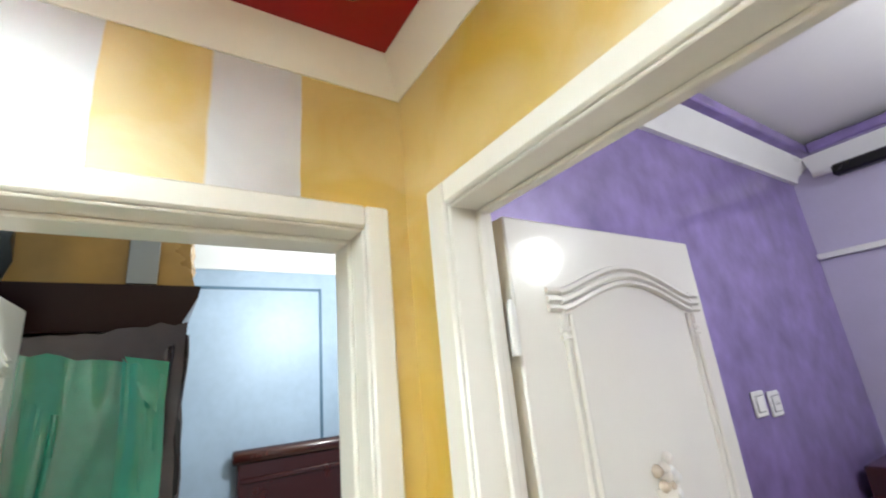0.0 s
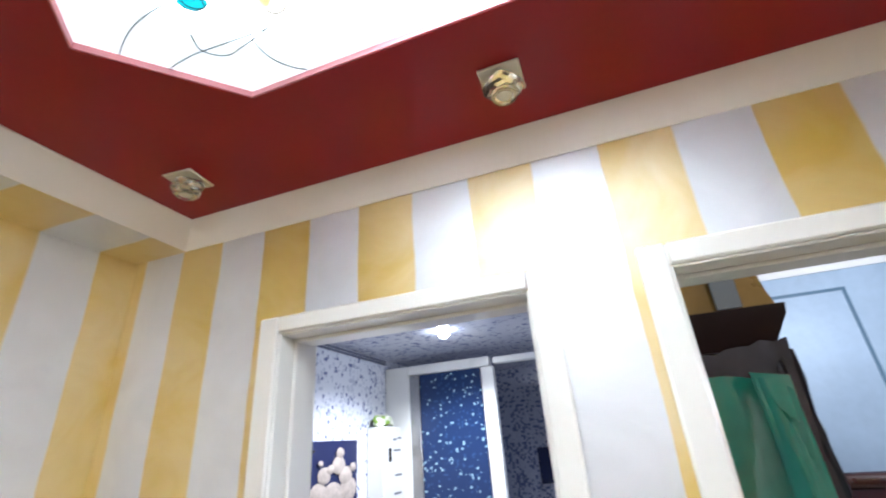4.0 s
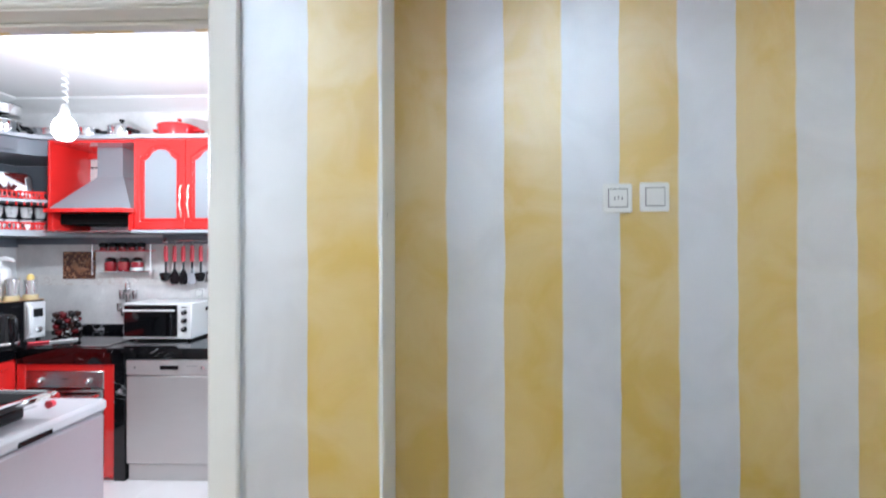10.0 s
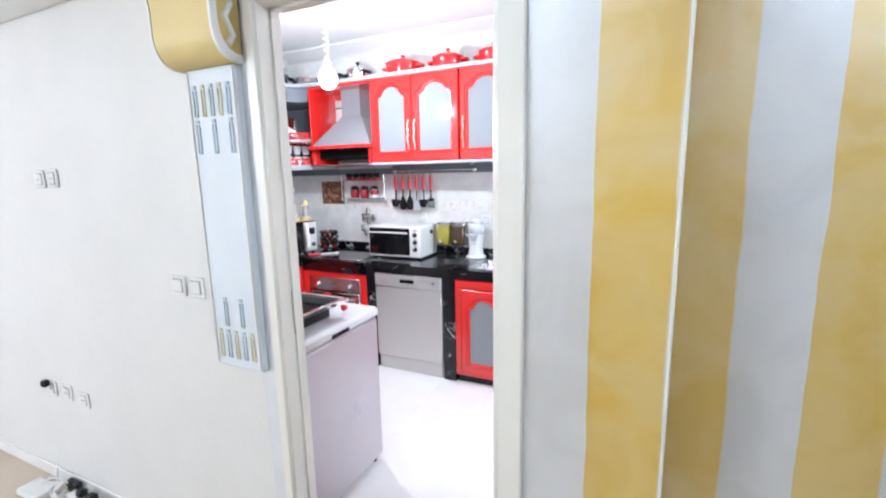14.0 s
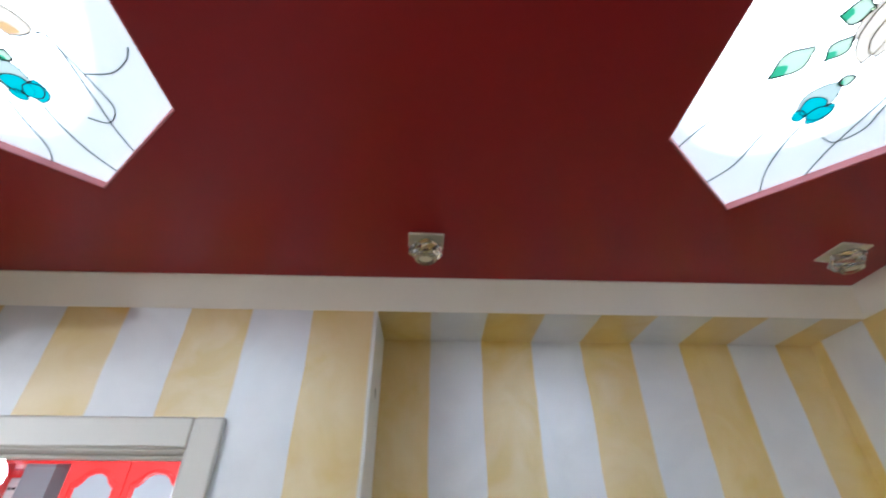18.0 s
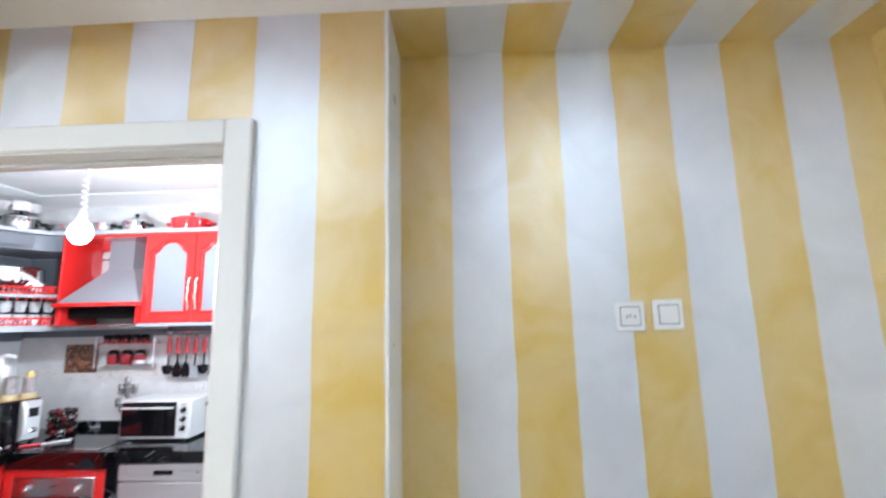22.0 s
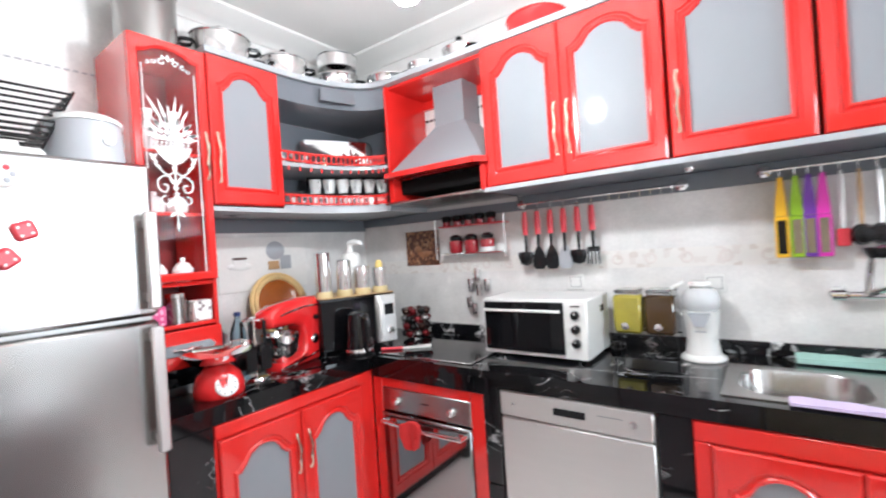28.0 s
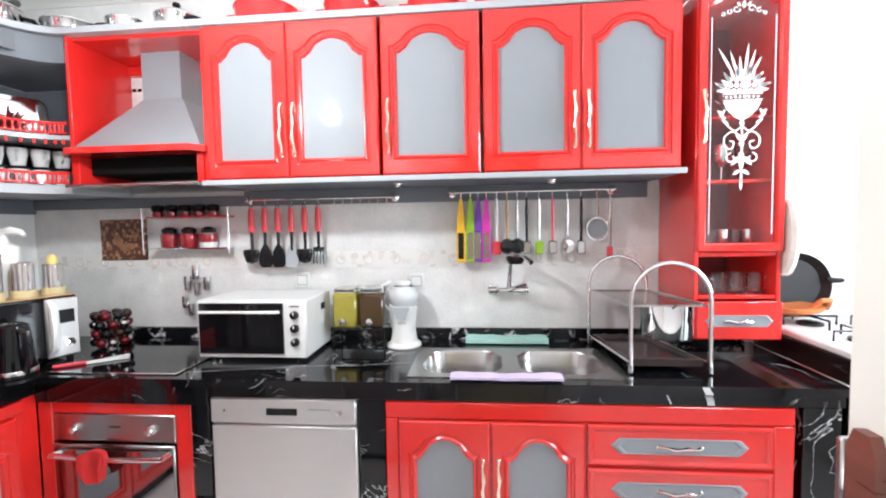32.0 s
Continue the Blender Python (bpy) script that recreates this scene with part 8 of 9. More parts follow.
u = thing("clay_platter", "round terracotta platter with a woven rim leaning on the wall", "platter", (-3.02, 1.705, 0.975))
PM = Matrix.Translation((-3.035, 1.705, 1.172)) @ Matrix.Rotation(radians(-14), 4, "Y")
part("plate", Bag().lathe(0, 0, 0, [(0.0, 0.0), (0.11, 0.0), (0.135, 0.02), (0.13, 0.024), (0.1, 0.008), (0, 0.006)], 36, "x").moved(PM), TERRACOTTA, u, "glazed terracotta dish")
part("rim", Bag().tube([(0.02, 0.15 * math.cos(a), 0.15 * math.sin(a)) for a in [2 * math.pi * k / 36 for k in range(37)]], 0.016, 8).moved(PM), WICKER, u, "woven rim")
part("rim_outer", Bag().tube([(0.016, 0.170 * math.cos(a), 0.170 * math.sin(a)) for a in [2 * math.pi * k / 36 for k in range(37)]], 0.012, 8).moved(PM), WICKER, u, "woven rim")
u = thing("tile_picture", "printed wall tile with a coffee cup and a teapot", "picture", (-3.095, 1.62, 1.45))
part("ground", Bag().box(-3.0995, -3.092, 1.40, 1.95, 1.26, 1.56, c=0.002), material("picture_cream", (0.78, 0.77, 0.745), 0.3), u)
part("saucer", Bag().lathe(-3.091, 1.52, 1.40, [(0, 0), (0.07, 0.001), (0.065, 0.003), (0, 0.004)], 20, "x", 1.0, 0.3), WHITE_PAINT, u)
part("cup", Bag().prism([(1.475, 1.45), (1.565, 1.45), (1.55, 1.40), (1.49, 1.40)], "x", -3.0915, -3.086), WHITE_PAINT, u)
part("coffee", Bag().prism([(1.48, 1.449), (1.56, 1.449), (1.555, 1.437), (1.485, 1.437)], "x", -3.0858, -3.0846), material("print_coffee", (0.06, 0.015, 0.01), 0.4), u)
part("teapot", Bag().lathe(-3.091, 1.74, 1.48, [(0, 0), (0.06, 0.001), (0.055, 0.003), (0, 0.004)], 20, "x", 1.0, 0.9), DULL_GREY, u)
part("basket", Bag().box(-3.0915, -3.087, 1.69, 1.76, 1.37, 1.42, c=0.003), WOOD, u)
part("block", Bag().box(-3.0915, -3.087, 1.77, 1.84, 1.37, 1.45, c=0.003), DULL_GREY, u)

# microwave in the corner with canisters on it
u = thing("microwave", "silver and black microwave oven standing askew in the corner", "microwave", (-2.7, 1.95, 0.9))
ang = math.atan2(2.077 - 1.671, -2.469 + 2.624)
MM = Matrix.Translation((-2.545, 1.875, 0.9)) @ Matrix.Rotation(ang - math.pi / 2, 4, "Z")
part("body", Bag().box(-0.33, -0.02, -0.215, 0.215, 0.022, 0.300, c=0.006).moved(MM), DARK_GLASS, u)
for a in (-0.3, -0.05):
    for b in (-0.19, 0.19):
        part("foot", Bag().lathe(a, b, 0.0005, [(0.014, 0), (0.012, 0.022)], 10).moved(MM), BLACK, u)
part("door", Bag().box(-0.019, 0.0, -0.213, 0.09, 0.03, 0.292, c=0.005).moved(MM), DARK_GLASS, u, "black glass door")
part("control_panel", Bag().box(-0.019, 0.0, 0.092, 0.213, 0.03, 0.292, c=0.005).moved(MM), SILVER, u, "silver control panel")
part("handle", Bag().tube([(0.0, 0.105, 0.05), (0.028, 0.108, 0.08), (0.034, 0.11, 0.16), (0.028, 0.108, 0.25), (0.0, 0.105, 0.28)], [0.012, 0.016, 0.017, 0.016, 0.012], 8).moved(MM), WHITE_PAINT, u, "curved pale handle")
part("display", Bag().box(0.0002, 0.002, 0.14, 0.195, 0.18, 0.24, c=0).moved(MM), BLACK, u, "dark display")
part("dial", Bag().lathe(0.0005, 0.17, 0.09, [(0.022, 0), (0.02, 0.012), (0, 0.013)], 16, "x").moved(MM), CHROME, u)
u = thing("cloth_runner", "pale cloth on top of the microwave", "cloth", (-2.7, 1.9, 1.2))
part("cloth", Bag().box(-0.33, -0.01, -0.21, 0.21, 0.3005, 0.305, c=0.001).moved(MM), WOOD, u)
for k, (a, b, h) in enumerate(((-0.06, -0.17, 0.22), (-0.07, -0.055, 0.175), (-0.07, 0.05, 0.135), (-0.07, 0.155, 0.12))):
    c0 = MM @ Vector((a, b, 0.3055))
    u = thing("canister", ("tall " if k == 0 else "") + "steel canister with a pale base on the microwave", "canister", tuple(c0), "steel canisters on the microwave")
    part("base", Bag().lathe(a, b, 0.3055, [(0.042, 0), (0.045, 0.006), (0.042, 0.034)], 22).moved(MM), material("cream_base", (0.66, 0.55, 0.30), 0.4), u, "cream base")
    part("body", Bag().lathe(a, b, 0.340, [(0.0395, 0), (0.0395, h - 0.03), (0.0405, h - 0.029), (0.0405, h - 0.018), (0.036, h - 0.015), (0, h - 0.014)], 22).moved(MM), CHROME, u)
    if k == 3:
        part("stopper", Bag().lathe(a, b, 0.340 + h - 0.0145, [(0.02, 0), (0.022, 0.02), (0.012, 0.04), (0, 0.042)], 14).moved(MM), material("yellow_stopper", (0.72, 0.55, 0.18), 0.5), u, "yellow stopper")
u = thing("soap_dispenser", "white pump bottle behind the steel canisters", "bottle", tuple(MM @ Vector((-0.20, 0.04, 0.306))))
part("bottle", Bag().lathe(-0.20, 0.04, 0.3055, [(0.055, 0), (0.058, 0.01), (0.058, 0.20), (0.050, 0.222), (0.020, 0.236), (0.020, 0.252)], 24).moved(MM), WHITE_PLASTIC, u)
part("pump", Bag().tube([(-0.20, 0.04, 0.557), (-0.20, 0.04, 0.590), (-0.17, 0.055, 0.597), (-0.13, 0.075, 0.590), (-0.115, 0.082, 0.575)], [0.016, 0.020, 0.019, 0.014, 0.009], 10).moved(MM), WHITE_PLASTIC, u)
u = thing("kettle", "black and steel electric kettle beside the microwave", "kettle", (-2.47, 1.80, 0.9))
part("base", Bag().lathe(-2.475, 1.79, 0.9005, [(0.075, 0), (0.077, 0.012), (0.06, 0.018)], 24), BLACK, u)
part("body", Bag().lathe(-2.475, 1.79, 0.919, [(0.072, 0), (0.070, 0.02), (0.055, 0.17), (0.05, 0.20), (0.03, 0.212), (0, 0.215)], 24), DARK_GLASS, u, "glossy black body")
part("handle", Bag().tube([(-2.425, 1.775, 1.105), (-2.375, 1.76, 1.10), (-2.365, 1.757, 1.02), (-2.40, 1.768, 0.94)], [0.012, 0.013, 0.012, 0.010], 8), BLACK, u)
# added ring imitates light reflected near the foot of the glossy body
part("glint_ring", Bag().lathe(-2.475, 1.79, 0.9325, [(0.0735, 0), (0.0738, 0.003), (0.0725, 0.014), (0.0715, 0.016)], 24), CHROME, u, "chrome ring imitating a reflection low on the body")
part("switch", Bag().box(-2.408, -2.398, 1.765, 1.785, 0.935, 0.96, c=0.003), CHROME, u)
CAPSULE_RED = material("dark_red_foil", (0.20, 0.015, 0.02), 0.25, metal=0.5)
CAPSULE_BROWN = material("dark_brown_foil", (0.05, 0.02, 0.015), 0.25, metal=0.5)
u = thing("capsule_stand", "rotating stand of red and grey coffee capsules", "capsule stand", (-2.50, 2.28, 0.9))
part("base", Bag().lathe(-2.50, 2.28, 0.9005, [(0.06, 0), (0.06, 0.008), (0, 0.009)], 20), CHROME, u)
part("pole", Bag().tube([(-2.50, 2.28, 0.91), (-2.50, 2.28, 1.08)], 0.006, 8), CHROME, u)
for j in range(4):
    for k in range(8):
        a = 2 * math.pi * k / 8 + 0.4 * j
        x, y = -2.50 + 0.068 * math.cos(a), 2.28 + 0.068 * math.sin(a)
        part("capsule", Bag().lathe(x, y, 0.932 + 0.044 * j, [(0.0, -0.022), (0.016, -0.018), (0.024, 0.0), (0.020, 0.014), (0.0, 0.020)], 10), (CAPSULE_RED, STEEL, BLACK, CAPSULE_BROWN)[(k + 2 * j + k // 3) % 4], u)
u = thing("ceramic_hob", "black glass hob plate with steel edge let into the worktop", "hob", (-2.14, 1.99, 0.9))
part("glass", Bag().box(-2.42, -1.86, 1.875, 2.36, 0.9005, 0.906, c=0.002), DARK_GLASS, u)
part("edge", Bag().box(-2.425, -1.855, 1.868, 1.8745, 0.9005, 0.907, c=0.001).box(-1.8595, -1.853, 1.8745, 2.36, 0.9005, 0.907, c=0.001), CHROME, u, "bright steel edge")
u = thing("spatula", "white and red spatula lying on the hob", "spatula", (-2.35, 1.98, 0.906))
part("blade", Bag().rings([[(-2.36, 1.99, 0.909), (-2.34, 1.965, 0.909), (-2.22, 2.06, 0.909), (-2.25, 2.10, 0.909)], [(-2.36, 1.99, 0.915), (-2.34, 1.965, 0.915), (-2.22, 2.06, 0.918), (-2.25, 2.10, 0.918)]], True, True), WHITE_PLASTIC, u)
part("handle", Bag().tube([(-2.35, 1.978, 0.914), (-2.44, 1.91, 0.914)], 0.008, 8), RED_PLASTIC, u)

# mini oven
u = thing("mini_oven", "white tabletop oven with a black glass door and three knobs", "oven", (-1.65, 2.22, 0.9))
OX0, OX1, OY0, OY1, OZ0, OZ1 = -1.885, -1.383, 2.06, 2.37, 0.915, 1.172
part("casing", Bag().box(OX0, OX1, OY0, OY1, OZ0, OZ1, c=0.006), WHITE_PLASTIC, u)
d = part("door", Bag().box(OX0 + 0.012, OX1 - 0.10, OY0 - 0.010, OY0 - 0.0005, OZ0 + 0.02, OZ1 - 0.012, c=0.003), DARK_GLASS, u, "black glass door")
part("handle", Bag().box(OX0 + 0.02, OX1 - 0.108, OY0 - 0.030, OY0 - 0.018, OZ1 - 0.055, OZ1 - 0.043, c=0.003).box(OX0 + 0.03, OX0 + 0.04, OY0 - 0.019, OY0 - 0.009, OZ1 - 0.054, OZ1 - 0.044, c=0).box(OX1 - 0.128, OX1 - 0.118, OY0 - 0.019, OY0 - 0.009, OZ1 - 0.054, OZ1 - 0.044, c=0), WHITE_PLASTIC, d, "white bar handle")
for k in range(3):
    kb = part("knob", Bag().lathe(OX1 - 0.05, OY0 - 0.0005, OZ1 - 0.065 - 0.06 * k, [(0.019, 0), (0.017, -0.016), (0, -0.018)], 16, "y"), BLACK, u, "black knob")
    part("pointer", Bag().box(OX1 - 0.052, OX1 - 0.048, OY0 - 0.020, OY0 - 0.0182, OZ1 - 0.062 - 0.06 * k, OZ1 - 0.05 - 0.06 * k, c=0), WHITE_PLASTIC, kb)
part("marking", Bag().box(OX1 - 0.072, OX1 - 0.03, OY0 - 0.0022, OY0 - 0.0004, OZ1 - 0.030, OZ1 - 0.025, c=0), BLACK, u)
part("side_vent", Bag().box(OX1 - 0.0004, OX1 + 0.0018, OY0 + 0.18, OY0 + 0.23, OZ1 - 0.075, OZ1 - 0.045, c=0), BLACK, u, "dark side opening")
for a in (OX0 + 0.04, OX1 - 0.04):
    for b in (OY0 + 0.04, OY1 - 0.04):
        part("foot", Bag().lathe(a, b, 0.9005, [(0.014, 0), (0.012, 0.015)], 10), BLACK, u)

# oil dispenser, juicer
u = thing("oil_dispenser", "twin glass oil dispenser with small taps on a wire stand", "dispenser", (-1.2, 2.33, 0.9))
for k, (x0, x1, mt) in enumerate(((-1.335, -1.216, OIL_YELLOW), (-1.206, -1.085, BROWN_OIL))):
    tk = part("tank", Bag().box(x0, x1, 2.26, 2.40, 1.0, 1.17, c=0.012), mt, u, ("yellow oil", "brown oil")[k] + " in a glass tank")
    part("neck", Bag().box(x0 + 0.004, x1 - 0.004, 2.265, 2.395, 1.1705, 1.192, c=0.008), CLEAR, tk, "clear glass top")
    part("tap", Bag().lathe((x0 + x1) / 2, 2.26, 1.04, [(0.010, 0), (0.010, -0.02), (0.016, -0.024), (0.016, -0.04), (0, -0.042)], 12, "y"), CHROME, tk, "bright tap")
part("stand", Bag().tube([(-1.335, 2.27, 0.9045), (-1.335, 2.27, 0.993), (-1.085, 2.27, 0.993), (-1.085, 2.27, 0.9045)], 0.005, 8).tube([(-1.335, 2.39, 0.9045), (-1.335, 2.39, 0.993), (-1.085, 2.39, 0.993), (-1.085, 2.39, 0.9045)], 0.005, 8), BLACK, u, "black wire stand")
u = thing("juicer", "white electric citrus juicer with a clear cup", "juicer", (-1.0, 2.33, 0.9))
part("body", Bag().lathe(-1.0, 2.33, 0.9005, [(0.082, 0), (0.084, 0.006), (0.081, 0.014), (0.066, 0.024), (0.058, 0.07), (0.059, 0.12), (0.066, 0.18), (0.070, 0.20)], 26), WHITE_PLASTIC, u)
part("cup", Bag().lathe(-1.0, 2.33, 1.1015, [(0.055, 0), (0.069, 0.02), (0.071, 0.055), (0.058, 0.082), (0.048, 0.092), (0.045, 0.092), (0.054, 0.080), (0.066, 0.055), (0.064, 0.022), (0.0, 0.004)], 26), glass("frosted_cup", (0.90, 0.92, 0.93), 0.18, 1.45, 0.45), u, "frosted clear cup")
part("spout", Bag().prism([(-0.04, 1.10), (0.04, 1.10), (0.018, 1.045), (-0.018, 1.045)], "y", -0.077, -0.055).moved(Matrix.Translation((-1.0, 2.33, 0))), DULL_GREY, u, "pale grey spout")
part("cone", Bag().lathe(-1.0, 2.33, 1.12, [(0.045, 0), (0.036, 0.035), (0.032, 0.075), (0.042, 0.085), (0.040, 0.10), (0, 0.104)], 18), WHITE_PLASTIC, u)
part("handle", Bag().tube([(-1.055, 2.31, 1.22), (-1.098, 2.30, 1.20), (-1.10, 2.30, 1.12), (-1.068, 2.31, 1.08)], 0.007, 8), WHITE_PLASTIC, u)
part("marking", Bag().box(-1.02, -0.98, 2.2705, 2.2725, 1.02, 1.026, c=0), DULL_GREY, u)

# sink, tap, cloths
u = thing("double_sink", "stainless steel double bowl sink let into the black worktop", "sink", (-0.49, 2.08, 0.9))
SX0, SX1, SY0, SY1 = -0.912, -0.065, 1.882, 2.282


def basin(x0, x1, y0, y1, g, z, r=0.10, n=7):
    """Rounded rectangle grown by g at height z."""
    pts = []
    for cx, cy, a0 in ((x1 - r, y1 - r, 0), (x0 + r, y1 - r, 1), (x0 + r, y0 + r, 2), (x1 - r, y0 + r, 3)):
        for k in range(n):
            a = math.pi / 2 * (a0 + k / (n - 1))
            pts.append((cx + (r + g) * math.cos(a), cy + (r + g) * math.sin(a), z))
    return pts


def deck_edge(loop, x0, x1, y0, y1, z, n=7):
    """The same count of points on the outer rectangle of the deck."""
    out = []
    for i, p in enumerate(loop):
        c, k = divmod(i, n)
        ex, ey = (x1, x0, x0, x1)[c], (y1, y1, y0, y0)[c]
        on_x = k < 3 if c % 2 == 0 else k > 3
        out.append((ex, ey, z) if k == 3 else (ex, p[1], z) if on_x else (p[0], ey, z))
    return out


for x0, x1, ex0, ex1 in ((-0.868, -0.535, SX0, -0.5015), (-0.468, -0.135, -0.5015, SX1)):
    bowl = [basin(x0, x1, 1.925, 2.235, g, z) for g, z in ((0.016, 0.9045), (0.006, 0.906), (0.0, 0.905), (-0.006, 0.895), (-0.014, 0.80), (-0.036, 0.748), (-0.07, 0.742))]
    part("bowl", Bag().rings(bowl, False, True), STEEL, u, "deep steel bowl with a rolled rim")
    part("drain", Bag().lathe((x0 + x1) / 2, 2.08, 0.7425, [(0.035, 0), (0.032, 0.004), (0, 0.002)], 18), CHROME, u)
    edge = deck_edge(bowl[0], ex0, ex1, SY0, SY1, 0.9045)
    part("deck", Bag().rings([bowl[0], edge, [(x, y, 0.9005) for x, y, z in edge]]), STEEL, u, "steel rim")
u = thing("wall_tap", "chrome wall-mounted mixer tap with a swan neck spout", "tap", (-0.485, 2.45, 1.16))
part("body", Bag().lathe(-0.485, 2.415, 1.158, [(0.0, -0.10), (0.02, -0.098), (0.022, -0.06), (0.014, -0.05), (0.016, 0.05), (0.022, 0.06), (0.02, 0.098), (0, 0.10)], 18, "x"), CHROME, u)
for s in (-1, 1):
    part("flange", Bag().lathe(-0.485 + s * 0.075, 2.469, 1.158, [(0.028, 0), (0.026, -0.008), (0.012, -0.014), (0.012, -0.05)], 18, "y"), CHROME, u)
part("spout", Bag().tube([(-0.485, 2.40, 1.165), (-0.482, 2.39, 1.23), (-0.475, 2.37, 1.30), (-0.455, 2.34, 1.33), (-0.42, 2.29, 1.335), (-0.39, 2.25, 1.31)], [0.013, 0.012, 0.011, 0.011, 0.011, 0.013], 12), CHROME, u)
part("lever", Bag().tube([(-0.485, 2.39, 1.165), (-0.44, 2.34, 1.19), (-0.41, 2.31, 1.20)], [0.012, 0.008, 0.007], 8), CHROME, u)
part("soap_holder", Bag().lathe(-0.455, 2.345, 1.292, [(0.0, 0.0), (0.034, 0.005), (0.044, 0.024), (0.046, 0.040), (0.040, 0.040), (0.034, 0.018), (0, 0.014)], 18), BLACK, u, "dark scourer holder")


def folded_cloth(name, x0, x1, y0, y1, z0, z1, mat, label):
    b = Bag()
    n = 14
    rings = []
    for k in range(n + 1):
        s = k / n
        x = x0 + (x1 - x0) * s
        w = 0.002 * math.sin(9 * s) + 0.0016 * math.sin(23 * s)
        rings.append([(x, y0 + w, z0), (x, y1 + w, z0), (x, y1 + w * 0.5, z1 + w), (x, y0 + w, z1 - w)])
    b.rings(rings, True, True)
    return single(name, b, mat, label, "cloth")


folded_cloth("dish_cloth", -0.70, -0.30, 2.350, 2.440, 0.9065, 0.928, MINT, "folded mint green dish cloth behind the sink")
folded_cloth("dish_cloth", -0.74, -0.32, 1.842, 1.90, 0.9075, 0.918, LILAC_CLOTH, "folded lilac dish cloth on the sink edge")

# dish rack
u = thing("dish_rack", "chrome dish drainer with two hoops and a dark drip tray", "dish rack", (0.12, 2.15, 0.9))
for y, x0, x1, h in ((1.95, -0.048, 0.245, 1.332), (2.375, -0.105, 0.162, 1.327)):
    r = (x1 - x0) / 2
    pts = [(x0, y, 0.9075), (x0, y, h - r)] + [((x0 + x1) / 2 - r * math.cos(math.pi * k / 14), y, h - r + r * math.sin(math.pi * k / 14)) for k in range(1, 14)] + [(x1, y, h - r), (x1, y, 0.9075)]
    part("hoop", Bag().tube(pts, 0.0085, 10), CHROME, u, "bent chrome hoop")
def tray_loop(g, z):
    return [(-0.036 - g, 1.972 - g, z), (0.232 + g, 1.972 - g, z), (0.150 + g, 2.36 + g, z), (-0.090 - g, 2.36 + g, z)]


part("tray", Bag().rings([tray_loop(-0.004, 0.925), tray_loop(0.0, 0.953), tray_loop(-0.006, 0.955), tray_loop(-0.012, 0.936)], True, True), TRAY_BROWN, u, "brown drip tray")
for x0, x1 in ((-0.048, -0.105), (0.245, 0.162)):
    for z in (0.945, 1.165):
        part("rail", Bag().tube([(x0, 1.95, z), (x1, 2.375, z)], 0.005, 8), CHROME, u)
part("shelf", Bag().rings([tray_loop(0.004, 1.160), tray_loop(0.006, 1.168), tray_loop(0.0, 1.168), tray_loop(-0.004, 1.163)], True, True), STEEL, u, "thin steel shelf")
u = thing("cutlery_basket", "round perforated steel cutlery holder hung in the dish rack", "basket", (0.19, 2.08, 1.02))
part("drum", Bag().lathe(0.128, 2.06, 1.020, [(0.085, 0), (0.088, 0.004), (0.090, 0.132), (0.092, 0.136), (0.088, 0.136), (0.083, 0.008), (0, 0.006)], 32, "z", 1.16, 0.85), CHROME, u)
part("hook", Bag().tube([(0.12, 1.985, 1.15), (0.12, 1.955, 1.168), (0.12, 1.952, 1.174)], 0.004, 6), CHROME, u)

# utensil rails
def rail(x0, x1, z, y, label, n_free):
    u = thing("utensil_rail", label, "rail", ((x0 + x1) / 2, y, z), "hanging rails")
    part("bar", Bag().tube([(x0 - 0.015, y, z), (x1 + 0.015, y, z)], 0.006, 8), CHROME, u)
    for x in (x0, x1):
        part("mount", Bag().lathe(x, 2.4475, z, [(0.024, 0), (0.024, -0.006), (0.012, -0.012), (0.010, -0.03), (0.0, -0.032)], 16, "y"), CHROME, u)
    for x in n_free:
        part("hook", Bag().tube([(x, y, z + 0.007), (x, y - 0.009, z), (x, y - 0.006, z - 0.012), (x, y - 0.004, z - 0.03), (x, y - 0.014, z - 0.036), (x, y - 0.02, z - 0.026)], 0.0022, 6), CHROME, u)
    return u


